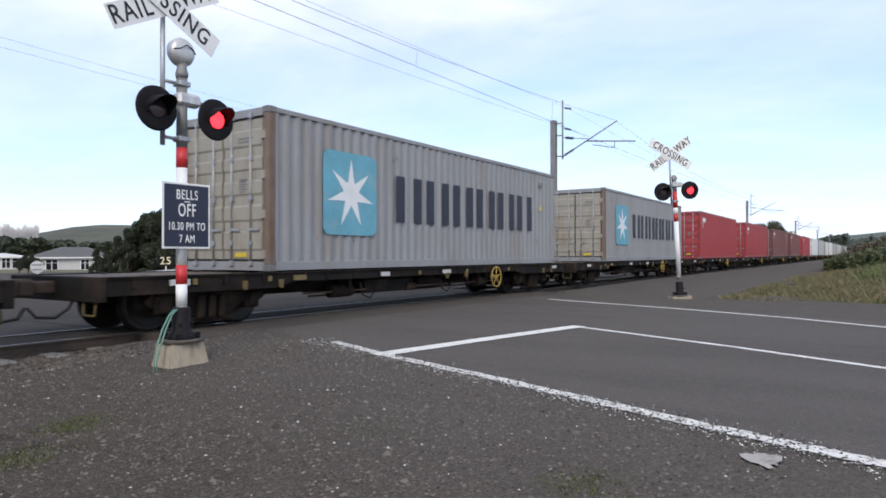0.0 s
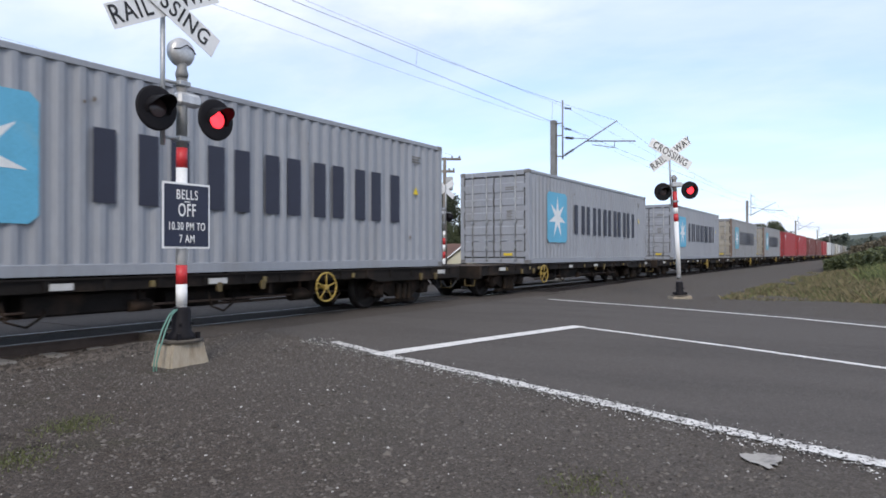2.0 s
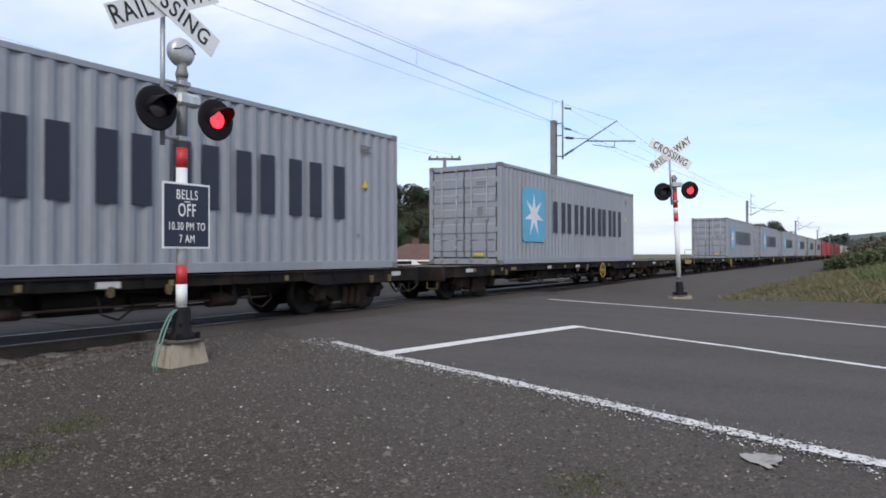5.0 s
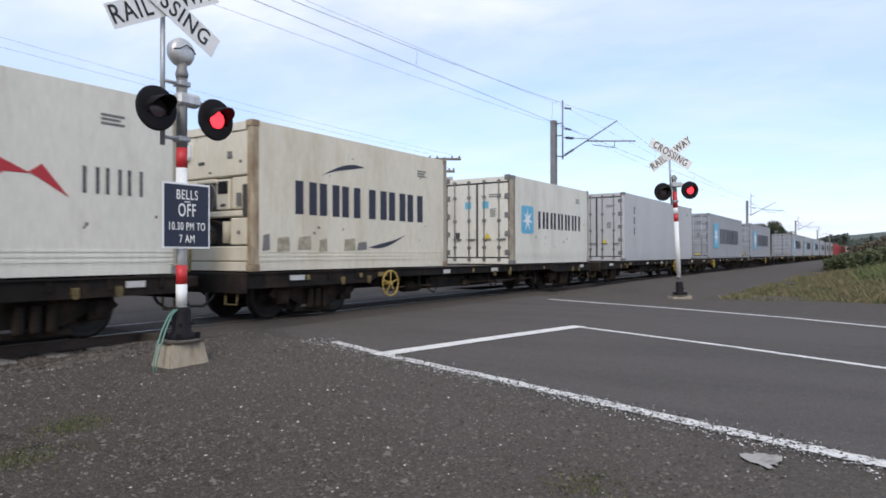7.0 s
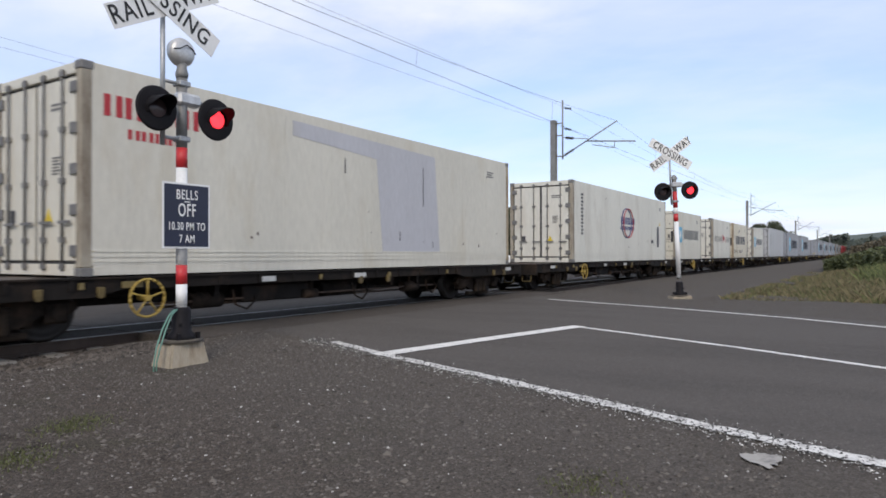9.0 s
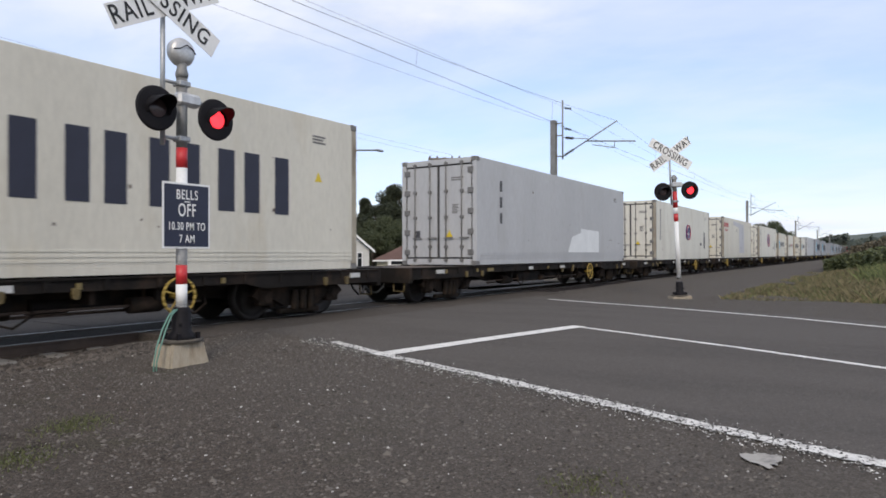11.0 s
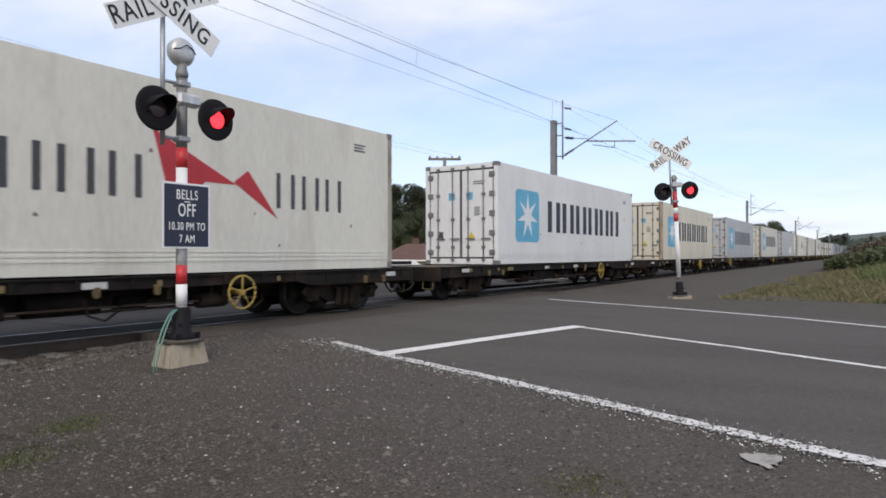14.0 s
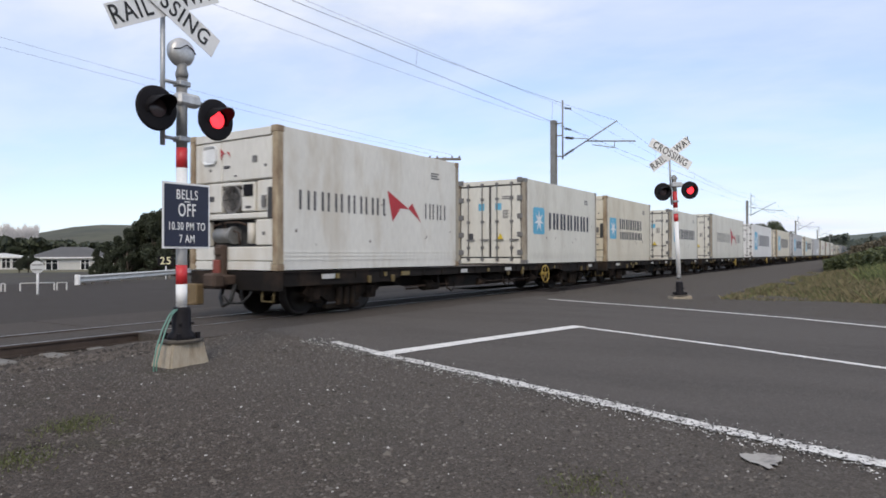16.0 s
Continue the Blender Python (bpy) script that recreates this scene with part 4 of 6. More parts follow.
def machine_end(c, L, material, H):
    """Refrigeration unit in the rear end: panels above, fan and control box, open bay below."""
    y = W_C / 2
    bm = bmesh.new()
    box(bm, 0.28, 0.30, -y + 0.13, y - 0.13, 0.16, H - 0.15)
    part("end_wall", bm, MESHWORK, c, "dark back of the machinery bay")
    for y0, y1, z0, z1 in ((-y + 0.14, 0.30, 1.66, H - 0.17), (0.31, y - 0.14, 1.66, H - 0.17), (0.32, y - 0.14, 1.08, 1.64), (-y + 0.14, y - 0.14, 0.95, 1.06), (-y + 0.14, -0.62, 0.46, 0.93), (0.72, y - 0.14, 0.46, 0.93), (-y + 0.14, y - 0.14, 0.18, 0.44)):
        bm = bmesh.new()
        box(bm, 0.03, 0.2, y0, y1, z0, z1, 0.02)
        part("access_panel", bm, material, c)
    # control box and display beside the fan
    for y0, y1, z0, z1, x0 in ((-0.62, -0.26, 1.08, 1.62, 0.02), (-y + 0.15, -0.64, 1.08, 1.64, 0.05), (-0.24, 0.31, 1.56, 1.64, 0.03)):
        bm = bmesh.new()
        box(bm, x0, 0.2, y0, y1, z0, z1, 0.02)
        part("control_box", bm, material, c)
    bm = bmesh.new()
    box(bm, 0.008, 0.022, -0.58, -0.32, 1.36, 1.58, 0.004)
    part("display_panel", bm, BLACK, c, "black display panel")
    bm = bmesh.new()
    lathe(bm, [(0.27, 0.0), (0.27, 0.14), (0.24, 0.15), (0.23, 0.03)], 26, "z")
    bm.transform(pose(0.19, 0.04, 1.32, 0, -90, 0))
    part("fan_ring", bm, HINGE, c, "grey condenser fan ring")
    bm = bmesh.new()
    for r in (0.07, 0.13, 0.19):
        tube(bm, [(0.05, 0.04 + r * math.cos(math.tau * i / 20), 1.32 + r * math.sin(math.tau * i / 20)) for i in range(21)], 0.006, 4)
    for i in range(8):
        a = math.tau * i / 8
        rod(bm, (0.05, 0.04, 1.32), (0.05, 0.04 + 0.24 * math.cos(a), 1.32 + 0.24 * math.sin(a)), 0.006, 4)
    part("fan_guard", bm, GASKET, c, "dark wire fan guard")
    bm = bmesh.new()
    for i in range(6):
        a = math.tau * i / 6
        vs = [bm.verts.new((0.14 + dx, 0.04 + r * math.cos(a + da), 1.32 + r * math.sin(a + da))) for r, da, dx in ((0.04, 0, 0), (0.21, -0.25, 0.02), (0.21, 0.3, -0.03), (0.04, 0.4, 0))]
        bm.faces.new(vs)
    part("fan_blades", bm, HINGE, c)
    # compressor, pipes and receiver in the open bay
    bm = bmesh.new()
    rod(bm, (0.15, 0.1, 0.66), (0.15, 0.55, 0.66), 0.14, 14)
    rod(bm, (0.15, 0.05, 0.66), (0.15, 0.12, 0.66), 0.17, 14)
    part("compressor", bm, GALV_OLD, c, "grey compressor")
    bm = bmesh.new()
    rod(bm, (0.16, -0.4, 0.5), (0.16, -0.4, 0.88), 0.085, 12)
    part("receiver", bm, material, c)
    for p in ([(0.12, 0.3, 0.8), (0.10, 0.3, 0.9), (0.10, -0.1, 0.9), (0.12, -0.3, 0.84)], [(0.12, -0.1, 0.48), (0.09, -0.1, 0.7), (0.09, 0.02, 0.74)], [(0.12, 0.6, 0.5), (0.10, 0.62, 0.85), (0.13, 0.45, 0.88)]):
        bm = bmesh.new()
        tube(bm, p, 0.018, 6)
        part("pipe", bm, RUST, c)
    # vent door, handles and data plates on the upper panels
    bm = bmesh.new()
    box(bm, 0.015, 0.035, 0.42, 0.80, H - 0.58, H - 0.24, 0.06)
    part("vent_door", bm, STAR, c, "round-cornered white vent door")
    for yy, zz, w, h in ((0.15, H - 0.66, 0.16, 0.05), (-0.62, H - 0.56, 0.12, 0.12), (-0.9, 1.9, 0.05, 0.05), (0.62, 1.9, 0.05, 0.05), (-0.1, 1.75, 0.06, 0.03), (-0.85, 1.25, 0.10, 0.22), (0.6, 1.35, 0.16, 0.10), (0.9, 1.5, 0.08, 0.14), (0.9, 1.2, 0.08, 0.14), (-0.85, 0.68, 0.06, 0.06), (-0.45, 1.16, 0.14, 0.05)):
        bm = bmesh.new()
        box(bm, 0.012, 0.05, yy - w / 2, yy + w / 2, zz - h / 2, zz + h / 2, 0.004)
        part("data_plate", bm, INK_GREY if w > h else HINGE, c)
    bm = bmesh.new()
    box(bm, 0.01, 0.06, -y + 0.14, -y + 0.26, 0.95, 1.5, 0.01)
    part("cable_tray", bm, GASKET, c, "dark cable recess")


def mark(c, bm, material, name, label):
    part(name, bm, material, c, label, pose(0, -W_C / 2 - 0.001, 0))


def wordmarks(c, kind, L, rear, old=False):
    """Painted marks on the camera's side: plain shapes in their colours."""
    H = H_C if L > 8 else 2.591
    if kind in ("big", "big_reefer", "small", "double"):
        u0, u1, z0, z1, t = {"big": (1.34, 2.95, 0.68, 2.32, (3.59, 10.62, 1.0, 2.02)), "big_reefer": (1.09, 2.71, 0.66, 2.22, (3.32, 10.49, 1.0, 2.0)), "small": (0.55, 1.38, 0.92, 1.75, (1.7, 5.28, 1.1, 1.63)), "double": (0.4, 1.2, 0.91, 1.75, (1.61, 4.66, 1.32, 1.75))}[kind]
        bm = bmesh.new()
        k = 0.07 * (u1 - u0)
        poly(bm, [(u0, z0 + k), (u0 + k, z0), (u1 - k, z0), (u1, z0 + k), (u1, z1 - k), (u1 - k, z1), (u0 + k, z1), (u0, z1 - k)], 0.003)
        mark(c, bm, BLUE_OLD if old else BLUE, "blue_panel", "painted pale blue square")
        bm = bmesh.new()
        r = (u1 - u0) * 0.43
        poly(bm, star((u0 + u1) / 2, (z0 + z1) / 2, r, r * 0.33), 0.003)
        bm.transform(Matrix.Translation((0, -0.004, 0)))
        mark(c, bm, STAR, "star", "painted white star")
        o = group_of(c, "lettermark", "row of dark blue painted bars")
        bar_row(o, *t, 6, INK)
        if kind == "double":
            bar_row(o, 1.65, 4.72, 0.9, 1.22, 7, INK)
    if kind in ("flag40", "flag20"):
        d = 1.0 if kind == "flag40" else 0.52
        zc, h = (1.42, 0.62) if kind == "flag40" else (1.3, 0.36)
        spans = ((1.70, 6.5, 7), (8.85, 10.7, 3)) if kind == "flag40" else ((0.52, 3.14, 7), (4.55, 5.5, 3))
        o = group_of(c, "lettermark", "row of thin dark painted bars")
        for p, q, n in spans:
            bar_row(o, p, q, zc - h / 2, zc + h / 2, n, INK_GREY, 0.15)
        f0 = spans[0][1]
        bm = bmesh.new()
        poly(bm, [(f0, zc + 0.72 * d), (f0 + 1.5 * d, zc + 0.02 * d), (f0 + 0.9 * d, zc + 0.02 * d), (f0 + 0.35 * d, zc - 0.55 * d)], 0.003)
        poly(bm, [(f0 + 1.45 * d, zc + 0.06 * d), (f0 + 1.75 * d, zc + 0.28 * d), (f0 + 2.4 * d, zc - 0.5 * d)], 0.003)
        mark(c, bm, MARK_RED, "flag", "painted red swallow-tailed flag")
        # the same flag, small, on the end
        k, u0, zt = (0.6, -0.32, H - 0.30) if rear == "machine" else (1.0, -0.74, H - 0.55)
        bm = bmesh.new()
        poly(bm, [(u0, zt), (u0 + 0.22 * k, zt - 0.17 * k), (u0 + 0.12 * k, zt - 0.19 * k), (u0 + 0.04 * k, zt - 0.37 * k)], 0.003)
        poly(bm, [(u0 + 0.32 * k, zt - 0.15 * k), (u0 + 0.40 * k, zt - 0.11 * k), (u0 + 0.48 * k, zt - 0.31 * k)], 0.003)
        part("door_flag", bm, MARK_RED, c, "small painted red flag on the end", pose(0.014, 0, 0, 0, 0, -90))
    if kind == "arcs":
        o = group_of(c, "lettermark", "row of dark blue painted bars")
        bar_row(o, 0.97, 2.85, 1.03, 1.64, 3, INK, 0.32)
        bar_row(o, 3.05, 5.07, 1.03, 1.64, 3, INK, 0.32)
        for cx, cz, sg in ((2.3, 1.8, 1), (3.7, 0.72, -1)):
            p = [(cx - 0.62 * sg + 1.24 * sg * i / 10, cz + sg * (0.30 * math.sin(math.pi * 0.62 * i / 10))) for i in range(11)]
            q = [(x, z - sg * (0.006 + 0.09 * math.sin(math.pi * (i / 10) ** 1.4))) for i, (x, z) in enumerate(p)]
            bm = bmesh.new()
            poly(bm, p + q[::-1], 0.003)
            mark(c, bm, INK, "arc", "dark blue painted arc")
        o = group_of(c, "old_labels", "row of worn tan label patches")
        for u, w_, z0, z1, tint in ((0.22, 0.16, 0.36, 0.66, INK_FAINT), (0.55, 0.30, 0.34, 0.62, TAN), (1.05, 0.34, 0.38, 0.64, TAN), (1.6, 0.22, 0.34, 0.6, TAN), (2.3, 0.34, 0.36, 0.62, TAN), (2.7, 0.3, 0.38, 0.56, INK_FAINT)):
            bm = bmesh.new()
            poly(bm, [(u, z0), (u + w_, z0 + 0.02), (u + w_ * 0.95, z1), (u + 0.03, z1 - 0.03)], 0.008)
            bm.transform(Matrix.Translation((0, -0.002, 0)))
            part("label_patch", bm, tint, o)
    if kind in ("ring", "ring_small"):
        cu, cz, r = (6.07, 1.6, 0.62) if kind == "ring" else (6.6, 1.5, 0.42)
        for shift, tint, words in ((-0.2, RING_BLUE, "painted blue ring"), (0.2, MARK_RED, "painted red ring")):
            bm = bmesh.new()
            tube(bm, [(cu + r * (shift + 1.05 * math.cos(math.tau * i / 36)), -0.004 - 0.01 * shift, cz + r * 0.98 * math.sin(math.tau * i / 36)) for i in range(37)], 0.026, 4)
            mark(c, bm, tint, "ring", words)
        o = group_of(c, "lettermark", "row of dark blue painted bars")
        bar_row(o, cu - r * 1.4, cu + r * 1.6, cz - 0.06, cz + 0.24, 5, RING_BLUE, 0.34)
        bar_row(o, cu - r * 1.5, cu + r * 1.5, cz - 0.30, cz - 0.13, 8, RING_BLUE, 0.34)
        print_lines(o, 0.78, 2.4, 12, 3, 0.075, INK_GREY)
        bm = bmesh.new()
        poly(bm, [(10.6, 0.62), (10.9, 0.62), (10.95, 1.1), (10.88, 1.6), (10.62, 1.6), (10.55, 1.1)], 0.003)
        mark(c, bm, INK_GREY, "printed_patch", "dark printed patch")
        bm = bmesh.new()
        box(bm, 9.6, 10.0, -0.003, 0, 0.8, 0.95)
        mark(c, bm, INK_GREY, "printed_patch", "dark printed patch")
    if kind == "redtop":
        o = group_of(c, "lettermark", "row of red painted bars")
        bar_row(o, 0.3, 1.85, 2.2, 2.5, 5, MARK_RED, 0.3)
        bar_row(o, 0.65, 1.5, 1.92, 2.06, 4, MARK_RED, 0.3)
        bm = bmesh.new()
        poly(bm, [(6.4, 0.36), (8.6, 0.36), (8.4, 2.6), (3.8, 2.72), (3.8, 2.45), (6.2, 2.3)], 0.002)
        mark(c, bm, paint("patched_grey", (0.47, 0.47, 0.5), (0.4, 0.38, 0.36), 0.3), "repaired_panel", "grey patched wall panel")
        o = group_of(c, "rivet_line", "dark scuffs along the patched panel")
        for u, z, h in ((5.2, 1.9, 0.3), (7.9, 1.4, 0.9), (8.3, 0.45, 0.14), (7.0, 0.6, 0.2)):
            bm = bmesh.new()
            box(bm, u, u + 0.025, -0.006, 0, z, z + h)
            part("scuff", bm, INK_GREY, o)
    if kind in ("plain", "plain_patch"):
        o = group_of(c, "lettermark", "column of small dark painted bars")
        for z in (2.2, 1.75, 1.3):
            bm = bmesh.new()
            box(bm, 1.3, 1.44, -0.003, 0, z - 0.15, z + 0.15)
            part("bar", bm, INK_GREY, o)
        if kind == "plain_patch":
            bm = bmesh.new()
            poly(bm, [(6.2, 0.36), (9.2, 0.36), (9.2, 1.15), (7.4, 1.2), (7.4, 1.05), (6.6, 0.9)], 0.003)
            mark(c, bm, STAR, "repaired_panel", "paler patched wall panel")
    if kind == "white_corner":
        bm = bmesh.new()
        poly(bm, [(0.5, 1.9), (0.62, 1.9), (0.62, 2.25), (1.3, 2.25), (1.3, 2.5), (0.5, 2.5)], 0.003)
        mark(c, bm, STAR, "lettermark", "small white painted mark")
    if kind != "white_corner":
        r = random.Random(kind + str(L))
        for i in range(9):
            u, z, s = r.uniform(0.4, L - 0.4), r.choice((r.uniform(0.45, 0.9), r.uniform(0.5, H - 0.3))), r.uniform(0.010, 0.032)
            bm = bmesh.new()
            poly(bm, [(u - s, z - s * r.uniform(0.5, 2)), (u + s * r.uniform(0.5, 1.5), z - s), (u + s, z + s * r.uniform(0.5, 1.6)), (u - s * 0.6, z + s)], 0.002)
            mark(c, bm, SCUFF, "scuff", "dark scuff in the paint")
    if kind in ("big_reefer", "small", "double") and rear == "doors":
        for s in (-1, 1):
            bm = bmesh.new()
            box(bm, 0.0, 0.006, -0.105, 0.105, -0.105, 0.105, 0.0)
            part("blue_label", bm, BLUE, c, "small pale blue square on the door", pose(0.012, s * 0.3, H * 0.68))
    # numbers and warnings near the front end
    o = group_of(c, "small_print", "small dark printed lines")
    print_lines(o, L - 1.25, H - 0.40, 3, 10, 0.034, INK_FAINT)
    if kind in ("big", "big_reefer", "ring"):
        bm = bmesh.new()
        poly(bm, [(L - 1.2, 1.66), (L - 1.0, 1.66), (L - 1.1, 1.84)], 0.003)
        mark(c, bm, WARN, "warning_sign", "small yellow warning triangle")


@functools.lru_cache(None)
def container(kind, L, colour, marks, rear):
    reefer = kind == "reefer"
    size = "forty-foot" if L > 8 else "twenty-foot"
    words = {"grey": "mid-grey", "grey_old": "weathered grey", "red": "dark red", "brown": "brown", "cream": "cream", "yellowed": "yellowed cream", "white": "clean white", "offwhite": "off-white", "pale_grey": "pale grey", "dirty_white": "rust-streaked white"}
    c = thing("shipping_container", f"{words[colour]} {size} {'refrigerated' if reefer else 'corrugated steel'} container with {'machinery end' if rear == 'machine' else 'double doors'}", "shipping container", "containers on the train")
    body = PAINTS[colour]
    worn = {"grey_old": RUST_POST, "dirty_white": RUSTY, "yellowed": RUSTY, "offwhite": WORN_POST, "cream": WORN_POST}.get(colour, body)
    H = H_C if L > 8 else 2.591
    frame_parts(c, L, body, worn, H, RUSTY if marks == "redtop" else WORN_POST if colour in ("offwhite", "cream", "yellowed", "dirty_white") else body)
    corner_parts(c, L, worn if worn is RUSTY else HINGE, H)
    y = W_C / 2
    for s in (-1, 1):
        if reefer:
            bm = bmesh.new()
            a, b = sorted((s * (y - 0.05), s * (y - 0.002)))
            box(bm, 0.15, L - 0.15, a, b, 0.16, H - 0.09)
            for i in range(1, int(L / 1.21)):
                u = i * 1.21
                p, q = sorted((s * (y - 0.004), s * (y + 0.0005)))
                seam = bmesh.new()
                box(seam, u - 0.012, u + 0.012, p, q, 0.38, H - 0.12)
                part("seam", seam, body, c)
            for z in (0.19, 0.26, 0.33):
                p, q = sorted((s * (y - 0.004), s * (y + 0.006)))
                rib = bmesh.new()
                box(rib, 0.17, L - 0.17, p, q, z, z + 0.03)
                part("rib", rib, body, c)
            part("side_wall", bm, body, c)
        else:
            part("side_wall", dry_side(L, s, H), body, c)
    bm = bmesh.new()
    box(bm, 0.1, L - 0.1, -y + 0.05, y - 0.05, H - 0.06, H - 0.02)
    part("roof", bm, body, c)
    bm = bmesh.new()
    box(bm, 0.1, L - 0.1, -y + 0.05, y - 0.05, 0.03, 0.14)
    part("floor", bm, STEEL_BLACK, c)
    bm = bmesh.new()
    box(bm, L - 0.1, L - 0.05, -y + 0.13, y - 0.13, 0.16, H - 0.15)
    part("front_wall", bm, body, c)
    if rear == "machine":
        machine_end(c, L, body, H)
    else:
        doors(c, L, PAINTS["beige_old"] if colour == "grey_old" else body, reefer, H)
    wordmarks(c, marks, L, rear, colour == "grey_old")
    return c


MADE = set()


def load(k, rear_u, args):
    """A container on wagon k, its rear end rear_u metres behind the front coupling."""
    base = container(*args)
    if base in MADE:
        ob = copy_thing(base, pose(0, 0, 0))
    else:
        ob = base
        MADE.add(base)
    MOVING.append((ob, FIRST - PITCH * k - rear_u, DECK_Z))


L40, L20 = 12.192, 6.058
wagon_a = make_wagon(-5.4)
wagon_b = None
used = []


def wagon(k):
    global wagon_b
    if k in (2, 4, 7, 9, 10, 11, 12, 16):
        if wagon_b is None:
            wagon_b = make_wagon(-12.55)
            ob = wagon_b
        else:
            ob = copy_thing(wagon_b, pose(0, 0, 0))
    elif k == 5:
        ob = make_wagon(None)
        for u in (-8.5,):
            bm = bmesh.new()
            box(bm, u - 0.65, u + 0.65, -1.272, -1.255, 0.63, 0.846)
            part("yellow_panel", bm, YELLOW, ob, "worn yellow painted panel")
    elif not used:
        ob = wagon_a
        used.append(1)
    else:
        ob = copy_thing(wagon_a, pose(0, 0, 0))
    if k == 5:
        tagged(ob, "empty black steel container flat wagon with a dusty deck")
    if k == 21:
        tagged(ob, "black steel container flat wagon with a rusty tail marker")
        bm = bmesh.new()
        box(bm, -16.62, -16.48, 0.10, 0.34, 0.55, 1.36, 0.03)
        box(bm, -16.66, -16.60, 0.14, 0.30, 1.16, 1.32, 0.02)
        marker = part("tail_marker", bm, RUST, ob, "rusty tail marker unit hung on the coupling")
        bm = bmesh.new()
        box(bm, -16.68, -16.62, 0.13, 0.31, 0.78, 1.08, 0.015)
        part("red_panel", bm, mat("faded_red", (0.22, 0.05, 0.035), 0.7, 0, 0.3, 6, 30, 0.1, 60, (0.08, 0.045, 0.03), 0.5, 6), marker, "red reflective panel")
        bm = bmesh.new()
        box(bm, -16.66, -16.48, 0.80, 1.18, 0.22, 0.62, 0.02)
        box(bm, -16.70, -16.66, 0.84, 1.14, 0.22, 0.27, 0.01)
        part("end_step", bm, mat("stained_step", (0.17, 0.12, 0.06), 0.8, 0, 0.3, 4, 30, 0.2, 50, (0.07, 0.045, 0.03), 0.4, 4), ob, "stained pale steel end step")
        bm = bmesh.new()
        tube(bm, [(-16.5, 0.2, 0.6), (-16.62, 0.15, 0.38), (-16.66, 0.02, 0.24), (-16.64, -0.14, 0.30), (-16.58, -0.16, 0.5), (-16.5, -0.12, 0.62)], 0.04, 8)
        part("brake_hose", bm, HOSE, ob)
    MOVING.append((ob, FIRST - PITCH * k, 0.0))


GREY = ("dry", L40, "grey", "big", "doors")
OLD = ("dry", L40, "grey_old", "big", "doors")
WHOLE = {0: OLD, 1: GREY, 2: GREY, 3: GREY, 4: GREY, 6: GREY, 7: GREY, -1: OLD,
         -2: ("dry", L40, "red", "white_corner", "doors"), -3: ("dry", L40, "red", "white_corner", "doors"),
         -4: ("dry", L40, "brown", "white_corner", "doors"), -5: ("dry", L40, "brown", "white_corner", "doors"), -6: ("dry", L40, "red", "white_corner", "doors"),
         8: ("reefer", L40, "pale_grey", "plain", "doors"), 11: ("reefer", L40, "offwhite", "ring", "doors"), 12: ("reefer", L40, "cream", "redtop", "doors"),
         13: ("reefer", L40, "offwhite", "ring_small", "doors"), 14: ("reefer", L40, "pale_grey", "plain_patch", "doors"), 15: ("reefer", L40, "cream", "big_reefer", "doors"),
         16: ("reefer", L40, "pale_grey", "big_reefer", "doors"), 17: ("reefer", L40, "yellowed", "big_reefer", "doors"), 18: ("reefer", L40, "white", "big_reefer", "doors"),
         19: ("reefer", L40, "offwhite", "flag40", "doors")}
for k in range(-16, -6):
    WHOLE[k] = ("reefer", L40, ("offwhite", "pale_grey", "white")[k % 3], "plain", "doors")
PAIRS = {9: (("reefer", L20, "offwhite", "small", "doors"), ("reefer", L20, "yellowed", "arcs", "machine")),
         10: (("reefer", L20, "offwhite", "flag20", "doors"), ("reefer", L20, "cream", "small", "machine")),
         20: (("reefer", L20, "offwhite", "small", "doors"), ("reefer", L20, "yellowed", "double", "machine")),
         21: (("reefer", L20, "offwhite", "small", "doors"), ("reefer", L20, "dirty_white", "flag20", "machine"))}
for k in range(-16, 22):
    wagon(k)
    if k in WHOLE:
        load(k, 1.27 + L40, WHOLE[k])
    elif k in PAIRS:
        front, back = PAIRS[k]
        load(k, 0.60 + L20, front)
        load(k, 16.25 if k < 15 else 16.5, back)

# ---- level crossing signals ----
LIT = mat("lit_lens", (0.6, 0.02, 0.03), 0.4, 0, 0.05, 5, 30, 0.0, emit=(1.0, 0.035, 0.05, 2.6))
DARK_LENS = mat("dark_lens", (0.07, 0.05, 0.052), 0.2, 0, 0.2, 8, 40, 0.05)
CABLE = mat("green_cable", (0.12, 0.25, 0.2), 0.5, 0, 0.2)
LENSES = []


